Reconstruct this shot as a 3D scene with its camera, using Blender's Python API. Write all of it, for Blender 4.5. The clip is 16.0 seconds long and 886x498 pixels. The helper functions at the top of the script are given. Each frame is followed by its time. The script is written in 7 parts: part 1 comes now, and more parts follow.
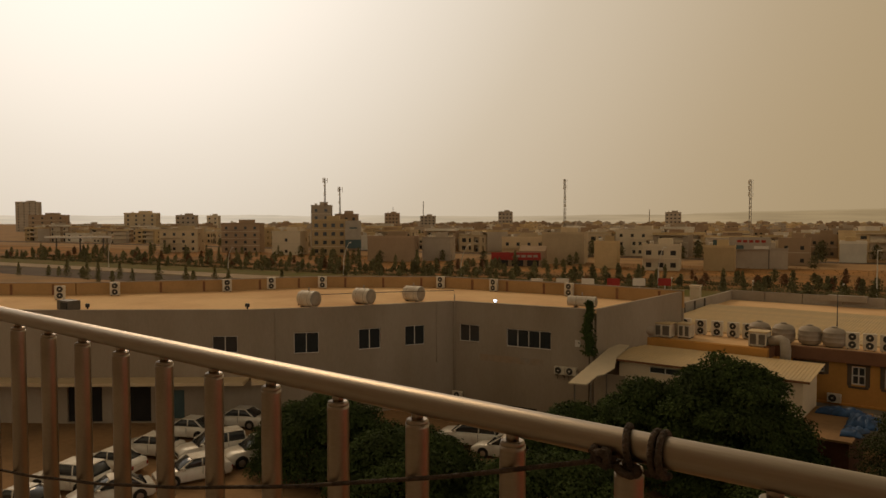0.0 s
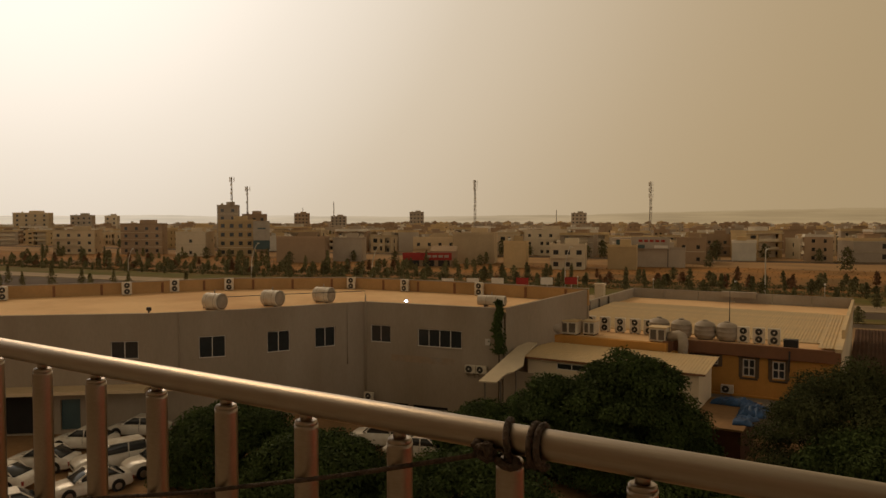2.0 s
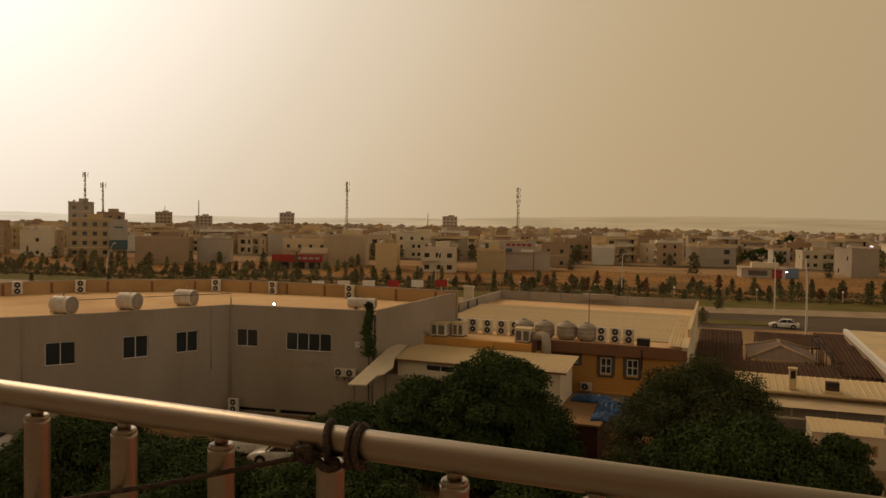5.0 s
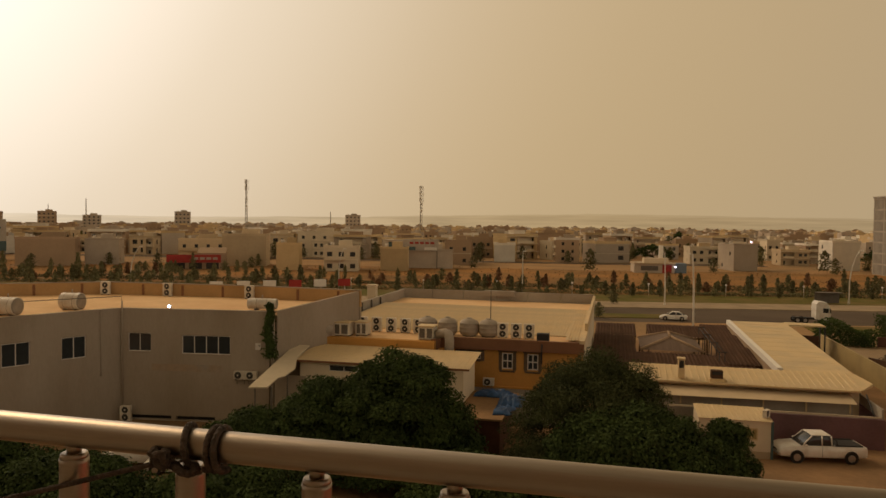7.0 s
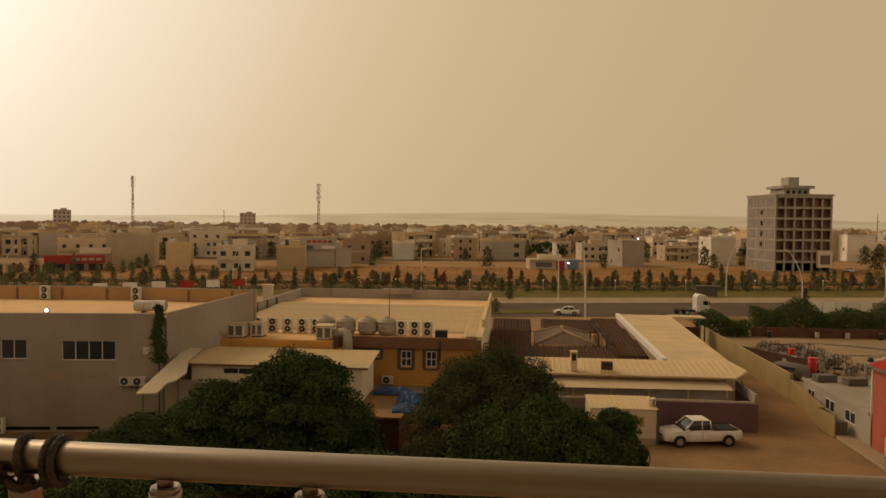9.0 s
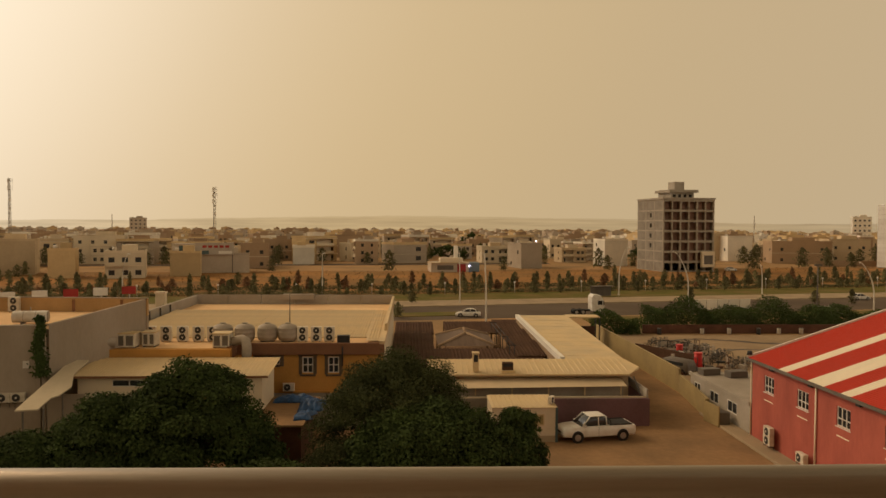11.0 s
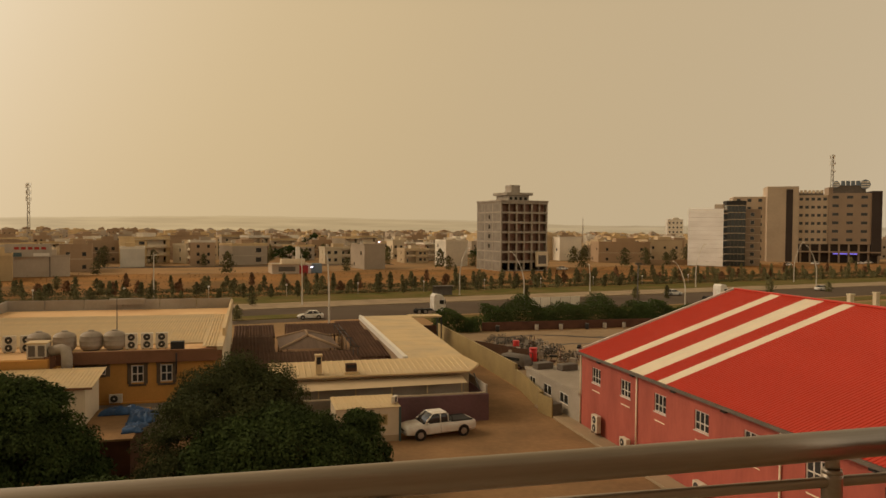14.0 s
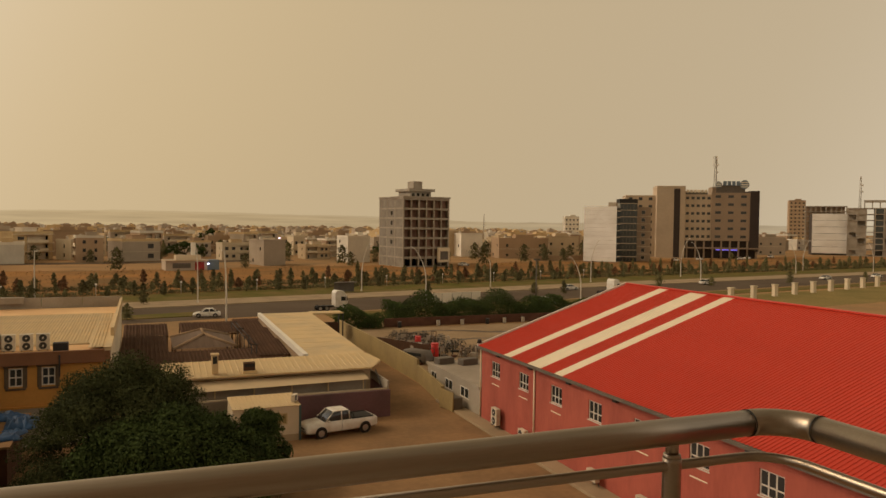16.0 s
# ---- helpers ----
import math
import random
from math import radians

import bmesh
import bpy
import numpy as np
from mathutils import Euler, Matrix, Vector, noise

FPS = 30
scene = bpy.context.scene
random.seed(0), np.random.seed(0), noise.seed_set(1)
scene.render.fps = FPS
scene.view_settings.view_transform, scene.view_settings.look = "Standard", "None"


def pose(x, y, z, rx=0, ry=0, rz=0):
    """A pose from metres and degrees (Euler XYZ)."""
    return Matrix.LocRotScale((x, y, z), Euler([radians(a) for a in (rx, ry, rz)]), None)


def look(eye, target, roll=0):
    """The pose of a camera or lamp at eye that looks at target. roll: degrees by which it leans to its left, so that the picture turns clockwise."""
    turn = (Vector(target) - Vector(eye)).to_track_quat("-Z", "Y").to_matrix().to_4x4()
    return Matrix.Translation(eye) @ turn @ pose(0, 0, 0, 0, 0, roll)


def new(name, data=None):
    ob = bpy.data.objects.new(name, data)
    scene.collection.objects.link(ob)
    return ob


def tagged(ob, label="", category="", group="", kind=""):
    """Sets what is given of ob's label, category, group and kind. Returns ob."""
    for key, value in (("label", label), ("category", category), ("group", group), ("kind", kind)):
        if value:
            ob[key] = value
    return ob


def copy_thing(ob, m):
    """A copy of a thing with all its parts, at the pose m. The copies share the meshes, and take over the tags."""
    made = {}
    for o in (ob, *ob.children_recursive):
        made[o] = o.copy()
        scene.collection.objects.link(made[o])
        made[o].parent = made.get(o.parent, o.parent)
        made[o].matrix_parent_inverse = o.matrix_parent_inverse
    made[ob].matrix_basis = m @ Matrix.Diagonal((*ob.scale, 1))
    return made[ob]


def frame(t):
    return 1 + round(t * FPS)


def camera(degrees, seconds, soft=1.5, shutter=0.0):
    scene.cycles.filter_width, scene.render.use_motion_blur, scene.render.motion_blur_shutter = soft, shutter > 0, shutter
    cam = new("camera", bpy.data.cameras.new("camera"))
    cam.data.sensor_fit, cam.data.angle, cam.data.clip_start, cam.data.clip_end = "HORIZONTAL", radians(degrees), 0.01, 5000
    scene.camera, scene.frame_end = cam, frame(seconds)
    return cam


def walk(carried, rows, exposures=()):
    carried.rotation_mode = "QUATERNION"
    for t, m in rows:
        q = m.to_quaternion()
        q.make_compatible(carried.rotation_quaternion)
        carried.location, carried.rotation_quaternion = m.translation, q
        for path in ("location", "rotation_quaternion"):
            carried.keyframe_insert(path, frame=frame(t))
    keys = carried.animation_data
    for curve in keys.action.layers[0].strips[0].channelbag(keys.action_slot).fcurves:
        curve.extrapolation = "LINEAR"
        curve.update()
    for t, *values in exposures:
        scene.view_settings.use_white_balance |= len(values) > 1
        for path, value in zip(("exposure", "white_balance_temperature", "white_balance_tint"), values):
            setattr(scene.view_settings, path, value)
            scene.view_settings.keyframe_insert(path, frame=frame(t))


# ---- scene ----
cam = camera(61.93, 16.0, soft=1.5)
EYE = 16.0
ROWS = [
    (0.0, 0.000, -0.000, 0.0006, 37.32, -2.31, 0.01),
    (0.5, 0.012, 0.004, 0.0014, 35.68, -2.24, 0.06),
    (1.0, 0.021, 0.010, 0.0003, 33.85, -2.23, 0.05),
    (1.5, 0.026, 0.014, -0.0009, 32.20, -2.24, 0.04),
    (2.0, 0.042, 0.014, 0.0000, 30.45, -2.28, -0.02),
    (2.5, 0.056, 0.015, 0.0009, 28.78, -2.31, -0.04),
    (3.0, 0.063, 0.022, 0.0018, 27.09, -2.27, -0.04),
    (3.5, 0.075, 0.027, 0.0036, 25.63, -2.25, -0.17),
    (4.0, 0.092, 0.028, 0.0045, 24.03, -2.15, -0.51),
    (6.5, 0.162, 0.043, -0.0004, 15.00, -2.00, -0.81),
    (7.0, 0.183, 0.045, 0.0021, 13.08, -2.03, -0.70),
    (7.5, 0.207, 0.041, 0.0025, 11.09, -2.10, -0.71),
    (8.0, 0.221, 0.046, 0.0020, 8.99, -2.16, -0.65),
    (8.5, 0.231, 0.056, 0.0001, 7.13, -2.16, -0.58),
    (9.0, 0.242, 0.066, -0.0008, 5.23, -2.09, -0.58),
    (11.5, 0.235, 0.079, 0.0002, -4.36, -1.66, -0.27),
    (12.0, 0.235, 0.081, 0.0021, -6.36, -1.55, -0.32),
    (12.5, 0.234, 0.080, 0.0021, -8.34, -1.47, -0.44),
    (13.0, 0.233, 0.074, 0.0000, -10.46, -1.46, -0.46),
    (13.5, 0.234, 0.066, -0.0013, -12.44, -1.50, -0.50),
    (14.0, 0.241, 0.057, 0.0013, -14.51, -1.61, -0.47),
    (14.5, 0.251, 0.048, 0.0040, -16.44, -1.74, -0.57),
    (15.0, 0.269, 0.036, 0.0043, -18.49, -1.83, -0.72),
    (15.5, 0.285, 0.029, 0.0066, -20.29, -1.85, -0.83),
    (16.0, 0.301, 0.018, 0.0088, -22.06, -1.84, -0.73),
]
EXPOSURES = [(0.0, -0.49, 6520, 12), (4.0, -0.29, 6540, 13), (7.0, -0.07, 6540, 13), (9.0, 0.09, 6530, 13), (12.5, 0.22, 6480, 11), (16.0, 0.19, 6230, 11)]
walk(cam, [(t, pose(x, y, EYE + z, 90 + pitch, roll, yaw)) for t, x, y, z, yaw, pitch, roll in ROWS], EXPOSURES)

# ---- light: a dust-laden sky, brightest towards a veiled sun ----
SUN_YAW, SUN_ELEV = 62.0, 38.0     # degrees to the left of +y, above the horizon
world = bpy.data.worlds.new("dusty_sky")
scene.world = world
world.use_nodes = True
wn, wl = world.node_tree.nodes, world.node_tree.links
wn.clear()
w_out = wn.new("ShaderNodeOutputWorld")
w_bg = wn.new("ShaderNodeBackground")
sky = wn.new("ShaderNodeTexSky")
sky.sky_type, sky.sun_disc = "NISHITA", False
sky.sun_elevation, sky.sun_rotation = radians(SUN_ELEV), radians(-SUN_YAW)
sky.dust_density, sky.air_density, sky.ozone_density = 8.0, 2.0, 1.0
w_geo = wn.new("ShaderNodeTexCoord")
w_dir = wn.new("ShaderNodeVectorMath")
w_dir.operation = "DOT_PRODUCT"
w_dir.inputs[1].default_value = (-math.sin(radians(SUN_YAW)) * math.cos(radians(26)), math.cos(radians(SUN_YAW)) * math.cos(radians(26)), math.sin(radians(26)))
wl.new(w_geo.outputs["Generated"], w_dir.inputs[0])
w_ramp = wn.new("ShaderNodeValToRGB")
w_map = wn.new("ShaderNodeMapRange")
w_map.inputs["From Min"].default_value, w_map.inputs["From Max"].default_value = -1.0, 1.0
wl.new(w_dir.outputs["Value"], w_map.inputs["Value"])
wl.new(w_map.outputs["Result"], w_ramp.inputs["Fac"])
SKY_STOPS = [(0.0, (0.98, 0.85, 0.66)), (0.16, (0.88, 0.76, 0.57)), (0.29, (0.56, 0.45, 0.30)), (0.40, (0.47, 0.365, 0.225)), (0.62, (0.50, 0.37, 0.205)), (0.75, (0.57, 0.42, 0.225)), (0.84, (0.65, 0.495, 0.295)), (0.92, (0.90, 0.755, 0.55)), (0.965, (1.2, 1.08, 0.90)), (1.0, (1.7, 1.57, 1.38))]


def sky_stops(ramp):
    el = ramp.color_ramp.elements
    while len(el) < len(SKY_STOPS):
        el.new(0.5)
    for e, (p, c) in zip(el, SKY_STOPS):
        e.position, e.color = p, (*[0.5 * k for k in c], 1)
    ramp.color_ramp.interpolation = "B_SPLINE"


sky_stops(w_ramp)
w_tint = wn.new("ShaderNodeMix")
w_tint.data_type = "RGBA"
w_tint.inputs["Factor"].default_value = 0.96
w_sky = wn.new("ShaderNodeVectorMath")
w_sky.operation = "SCALE"
w_sky.inputs["Scale"].default_value = 0.03
wl.new(sky.outputs["Color"], w_sky.inputs[0])
wl.new(w_sky.outputs["Vector"], w_tint.inputs[6])
wl.new(w_ramp.outputs["Color"], w_tint.inputs[7])
wl.new(w_tint.outputs[2], w_bg.inputs["Color"])
# thick dust lets less light down from overhead
w_sep = wn.new("ShaderNodeSeparateXYZ")
wl.new(w_geo.outputs["Generated"], w_sep.inputs["Vector"])
w_top = wn.new("ShaderNodeMapRange")
w_top.inputs["From Min"].default_value, w_top.inputs["From Max"].default_value = 0.28, 0.95
w_top.inputs["To Min"].default_value, w_top.inputs["To Max"].default_value = 2.0, 0.85
wl.new(w_sep.outputs["Z"], w_top.inputs["Value"])
wl.new(w_top.outputs["Result"], w_bg.inputs["Strength"])
wl.new(w_bg.outputs["Background"], w_out.inputs["Surface"])

sun = new("sun", bpy.data.lights.new("sun", "SUN"))
sun.data.energy, sun.data.angle, sun.data.color = 1.15, radians(25), (1.0, 0.72, 0.42)
sun.matrix_world = look((0, 0, 60), (math.sin(radians(SUN_YAW)) * 60, -math.cos(radians(SUN_YAW)) * 60, 60 - 60 * math.tan(radians(SUN_ELEV))))

# ---- materials ----
def material(name, color, rough=0.85, var=0.25, scale=1.0, dirt=None, metal=0.0, bump=0.15, fine=24.0, stretch=(1, 1, 1), isl=0.0, rnd=0.0, spec=0.3):
    """A weathered surface: stains at one scale, grain at another, with fine relief. rnd: spread between objects, isl: between pieces of a mesh."""
    m = bpy.data.materials.new(name)
    m.use_nodes = True
    n, l = m.node_tree.nodes, m.node_tree.links
    b = n["Principled BSDF"]
    b.inputs["Roughness"].default_value, b.inputs["Metallic"].default_value = rough, metal
    b.inputs["Specular IOR Level"].default_value = spec
    co = n.new("ShaderNodeTexCoord")
    mp = n.new("ShaderNodeMapping")
    mp.inputs["Scale"].default_value = stretch
    l.new(co.outputs["Object"], mp.inputs["Vector"])
    big, small = n.new("ShaderNodeTexNoise"), n.new("ShaderNodeTexNoise")
    big.inputs["Scale"].default_value, big.inputs["Detail"].default_value = scale, 6
    small.inputs["Scale"].default_value, small.inputs["Detail"].default_value = fine, 3
    for t in (big, small):
        l.new(mp.outputs["Vector"], t.inputs["Vector"])
    ramp = n.new("ShaderNodeValToRGB")
    d = dirt or tuple(c * (1 - var * 1.6) for c in color)
    ramp.color_ramp.elements[0].position, ramp.color_ramp.elements[0].color = 0.32, (*d, 1)
    ramp.color_ramp.elements[1].position, ramp.color_ramp.elements[1].color = 0.62, (*color, 1)
    l.new(big.outputs["Fac"], ramp.inputs["Fac"])
    last = ramp.outputs["Color"]
    mr = n.new("ShaderNodeMapRange")
    mr.inputs["To Min"].default_value, mr.inputs["To Max"].default_value = 1 - var, 1 + var
    l.new(small.outputs["Fac"], mr.inputs["Value"])
    factor = mr.outputs["Result"]
    for src, spread in (("ShaderNodeObjectInfo", rnd), ("ShaderNodeNewGeometry", isl)):
        if spread:
            s = n.new(src)
            r = n.new("ShaderNodeMapRange")
            r.inputs["To Min"].default_value, r.inputs["To Max"].default_value = 1 - spread, 1 + spread
            l.new(s.outputs["Random" if rnd and src.endswith("Info") else "Random Per Island"], r.inputs["Value"])
            mu = n.new("ShaderNodeMath")
            mu.operation = "MULTIPLY"
            l.new(factor, mu.inputs[0])
            l.new(r.outputs["Result"], mu.inputs[1])
            factor = mu.outputs["Value"]
    vm = n.new("ShaderNodeVectorMath")
    vm.operation = "SCALE"
    l.new(last, vm.inputs[0])
    l.new(factor, vm.inputs["Scale"])
    l.new(vm.outputs["Vector"], b.inputs["Base Color"])
    if bump:
        bp = n.new("ShaderNodeBump")
        bp.inputs["Strength"].default_value, bp.inputs["Distance"].default_value = bump, 0.02
        l.new(small.outputs["Fac"], bp.inputs["Height"])
        l.new(bp.outputs["Normal"], b.inputs["Normal"])
    return m


def glow(name, color, strength):
    m = bpy.data.materials.new(name)
    m.use_nodes = True
    b = m.node_tree.nodes["Principled BSDF"]
    b.inputs["Base Color"].default_value = (*color, 1)
    b.inputs["Emission Color"].default_value, b.inputs["Emission Strength"].default_value = (*color, 1), strength
    return m


SAND = material("sandy_ground", (0.36, 0.215, 0.10), 0.95, 0.18, 0.045, (0.25, 0.165, 0.085), fine=1.5, bump=0.3, spec=0.04)
DIRT = material("packed_dirt", (0.31, 0.185, 0.092), 0.95, 0.2, 0.16, (0.20, 0.125, 0.066), fine=2.2, bump=0.3, spec=0.04)
FIELD = material("dry_field", (0.33, 0.165, 0.055), 0.95, 0.3, 0.04, (0.19, 0.115, 0.05), fine=0.9, bump=0.3, spec=0.04)
ASPHALT = material("asphalt", (0.125, 0.093, 0.065), 0.9, 0.15, 0.06, (0.095, 0.07, 0.05), fine=3.0, spec=0.04)
KERB = material("kerb_concrete", (0.36, 0.27, 0.17), 0.9, 0.15, 0.3, spec=0.04)
GRASS = material("verge_grass", (0.115, 0.105, 0.026), 0.95, 0.35, 0.15, (0.17, 0.12, 0.045), fine=3.0, bump=0.5, spec=0.04)
PLASTER = material("grey_plaster", (0.35, 0.285, 0.215), 0.9, 0.10, 0.22, (0.285, 0.225, 0.16), fine=5.0, stretch=(1.3, 1.3, 0.45), spec=0.04)
ROOFSAND = material("roof_screed", (0.74, 0.50, 0.265), 0.95, 0.08, 0.12, (0.60, 0.37, 0.19), fine=2.0, spec=0.04)
PARAPET = material("ochre_parapet", (0.44, 0.27, 0.12), 0.9, 0.12, 0.4, fine=5.0, spec=0.04)
ORANGE = material("ochre_render", (0.56, 0.28, 0.075), 0.85, 0.10, 0.3, (0.42, 0.215, 0.06), fine=6.0, spec=0.04)
BROWN = material("brown_fascia", (0.215, 0.10, 0.05), 0.8, 0.12, 0.5, fine=6.0)
CREAM = material("cream_sheet", (0.62, 0.455, 0.235), 0.7, 0.08, 0.35, (0.50, 0.38, 0.22), fine=8.0)
REDROOF = material("red_roof_sheet", (0.56, 0.048, 0.022), 0.5, 0.06, 0.12, (0.48, 0.040, 0.019), fine=5.0, bump=0.05)
REDWALL = material("red_painted_wall", (0.40, 0.098, 0.064), 0.8, 0.14, 0.6, (0.29, 0.068, 0.046), fine=5.0, stretch=(1, 1, 0.35))
STRIPE = material("cream_stripe_paint", (0.82, 0.71, 0.52), 0.6, 0.06, 0.5, fine=5.0)
STEEL = material("brushed_steel", (0.41, 0.34, 0.262), 0.38, 0.12, 6.0, metal=1.0, fine=220.0, stretch=(0.05, 1, 1), bump=0.03, spec=0.5)
CONCRETE = material("raw_concrete", (0.37, 0.32, 0.255), 0.9, 0.12, 0.3, (0.29, 0.245, 0.19), fine=4.0, spec=0.04)
BLOCKS = material("concrete_block", (0.27, 0.235, 0.19), 0.9, 0.14, 0.35, (0.21, 0.18, 0.14), fine=5.0, spec=0.04)
# near-black colour that stands in for the shade inside openings
DARK = material("opening_shade", (0.018, 0.015, 0.012), 0.8, 0.2, 1.0)


# ---- building blocks ----
def box(bm, x0, x1, y0, y1, z0, z1, m=None):
    vs = [bm.verts.new(Vector(c) if m is None else m @ Vector(c)) for c in ((x0, y0, z0), (x1, y0, z0), (x1, y1, z0), (x0, y1, z0), (x0, y0, z1), (x1, y0, z1), (x1, y1, z1), (x0, y1, z1))]
    for f in ((3, 2, 1, 0), (4, 5, 6, 7), (0, 1, 5, 4), (1, 2, 6, 5), (2, 3, 7, 6), (3, 0, 4, 7)):
        bm.faces.new([vs[i] for i in f])
    return bm


def tube(bm, pts, r, seg=10, r1=None, caps=True):
    """A round bar along pts, tapering from r to r1."""
    pts = [Vector(p) for p in pts]
    rings = []
    side = None
    for i, p in enumerate(pts):
        d = (pts[min(i + 1, len(pts) - 1)] - pts[max(i - 1, 0)]).normalized()
        if side is None:
            side = d.orthogonal().normalized()
        side = (side - d * side.dot(d)).normalized()
        up = d.cross(side)
        k = i / max(1, len(pts) - 1)
        rr = r if r1 is None else r + (r1 - r) * k
        rings.append([bm.verts.new(p + (side * math.cos(a) + up * math.sin(a)) * rr) for a in (2 * math.pi * j / seg for j in range(seg))])
    for a, b in zip(rings, rings[1:]):
        for j in range(seg):
            f = bm.faces.new((a[j], a[(j + 1) % seg], b[(j + 1) % seg], b[j]))
            f.smooth = True
    if caps:
        bm.faces.new(rings[0][::-1])
        bm.faces.new(rings[-1])
    return bm


def prism(bm, poly, z0, z1):
    """An upright slab on a plan of (x, y) points, anticlockwise; z1 may be a list of heights."""
    tops = z1 if isinstance(z1, (list, tuple)) else [z1] * len(poly)
    lo = [bm.verts.new((x, y, z0)) for x, y in poly]
    hi = [bm.verts.new((x, y, z)) for (x, y), z in zip(poly, tops)]
    bm.faces.new(lo[::-1])
    bm.faces.new(hi)
    for i in range(len(poly)):
        j = (i + 1) % len(poly)
        bm.faces.new((lo[i], lo[j], hi[j], hi[i]))
    return bm


def mesh_of(name, bm, mat, bevel=0.0):
    if bevel:
        bmesh.ops.bevel(bm, geom=bm.edges[:], offset=bevel, segments=1, affect="EDGES", clamp_overlap=True)
    bmesh.ops.recalc_face_normals(bm, faces=bm.faces[:])
    me = bpy.data.meshes.new(name)
    bm.to_mesh(me)
    bm.free()
    for k in (mat if isinstance(mat, (list, tuple)) else [mat]):
        me.materials.append(k)
    return me


def part(name, bm, mat, parent, label="", bevel=0.0, at=None):
    """A bmesh, or a mesh made before, as one mesh object under a thing or a part."""
    ob = new(name, bm if isinstance(bm, bpy.types.Mesh) else mesh_of(name, bm, mat, bevel))
    ob.parent = parent
    if at is not None:
        ob.matrix_basis = at
    return tagged(ob, label)


def solo(name, bm, mat, label, category, kind="", group="", bevel=0.0, at=None):
    ob = new(name, bm if isinstance(bm, bpy.types.Mesh) else mesh_of(name, bm, mat, bevel))
    if at is not None:
        ob.matrix_basis = at
    return tagged(ob, label, category, group, kind)


def thing(name, label, category, at=None, group="", kind=""):
    ob = new(name)
    ob.empty_display_size = 0.2
    if at is not None:
        ob.matrix_basis = at
    return tagged(ob, label, category, group, kind)


def B():
    return bmesh.new()
WHITE = material("white_paint", (0.72, 0.66, 0.56), 0.4, 0.05, 1.5, fine=20.0, rnd=0.08, spec=0.5)
CARPAINT = material("white_car_paint", (0.74, 0.70, 0.62), 0.25, 0.05, 1.2, (0.60, 0.52, 0.42), fine=14.0, bump=0.0, rnd=0.1, spec=0.6)
GLASS = material("dark_glass", (0.034, 0.036, 0.038), 0.12, 0.1, 2.0, fine=3.0, bump=0.0, spec=0.6)
GLASSB = material("blue_glass_facade", (0.045, 0.055, 0.055), 0.15, 0.2, 0.3, fine=1.0, bump=0.0, spec=0.7)
RUBBER = material("tyre_rubber", (0.022, 0.02, 0.018), 0.85, 0.2, 4.0)
CHROME = material("wheel_alloy", (0.45, 0.42, 0.38), 0.35, 0.08, 6.0, metal=0.8)
LAMPRED = material("red_lens", (0.30, 0.02, 0.015), 0.3, 0.1, 4.0, bump=0.0)
LAMPCLR = material("clear_lens", (0.55, 0.52, 0.46), 0.15, 0.06, 4.0, bump=0.0, spec=0.6)
BLACK = material("black_plastic", (0.03, 0.027, 0.024), 0.6, 0.2, 4.0)
ACBODY = material("ac_casing", (0.62, 0.55, 0.43), 0.5, 0.06, 2.0, (0.50, 0.42, 0.31), fine=20.0, rnd=0.1)
ACFAN = material("ac_fan_grille", (0.05, 0.045, 0.04), 0.6, 0.2, 5.0)
TANK = material("galvanised_tank", (0.36, 0.30, 0.23), 0.7, 0.12, 1.2, (0.28, 0.23, 0.17), metal=0.15, fine=14.0)
TANKW = material("white_tank", (0.66, 0.60, 0.50), 0.5, 0.08, 0.8, (0.45, 0.36, 0.26), fine=8.0)
WINFRAME = material("white_window_frame", (0.62, 0.56, 0.48), 0.5, 0.06, 3.0)
STONE = material("brown_window_surround", (0.12, 0.085, 0.055), 0.9, 0.2, 2.0)
GREYMET = material("grey_gutter_metal", (0.14, 0.115, 0.09), 0.6, 0.15, 1.0)
PURPLE = material("faded_purple_wall", (0.165, 0.088, 0.092), 0.9, 0.16, 0.5, (0.11, 0.064, 0.064), fine=6.0)
BROWNROOF = material("brown_roof_sheet", (0.10, 0.055, 0.034), 0.85, 0.15, 0.4, (0.07, 0.04, 0.026), fine=5.0, spec=0.05)
FADEROOF = material("faded_brown_sheet", (0.17, 0.115, 0.08), 0.85, 0.2, 0.5, (0.12, 0.08, 0.055), fine=4.0, stretch=(3, 0.3, 1))
OLIVE = material("olive_yellow_render", (0.33, 0.245, 0.105), 0.9, 0.12, 0.35, (0.26, 0.19, 0.085), fine=5.0)
TARP = material("blue_tarpaulin", (0.035, 0.095, 0.22), 0.5, 0.3, 1.6, (0.02, 0.05, 0.12), fine=8.0, bump=0.5)
RUSTWALL = material("rust_brown_sheet", (0.115, 0.05, 0.028), 0.85, 0.2, 0.8, fine=6.0)
ROPE = material("grey_brown_rope", (0.10, 0.072, 0.052), 0.95, 0.35, 40.0, fine=160.0, bump=0.6)
BARK = material("grey_brown_bark", (0.09, 0.065, 0.045), 0.95, 0.3, 2.0, fine=12.0, bump=0.6)
LEAF = material("dark_green_leaves", (0.052, 0.074, 0.021), 0.75, 0.25, 0.7, (0.030, 0.042, 0.014), fine=9.0, bump=0.0, isl=0.28, spec=0.04)
LEAFB = material("olive_leaves", (0.062, 0.070, 0.026), 0.8, 0.25, 0.7, (0.038, 0.044, 0.017), fine=9.0, bump=0.0, isl=0.28, spec=0.04)
# roadside leaf colours, lightened in place of distance haze
SHRUB = material("shrub_leaves", (0.155, 0.138, 0.062), 0.85, 0.3, 0.6, fine=6.0, bump=0.0, isl=0.35, rnd=0.3, spec=0.1)
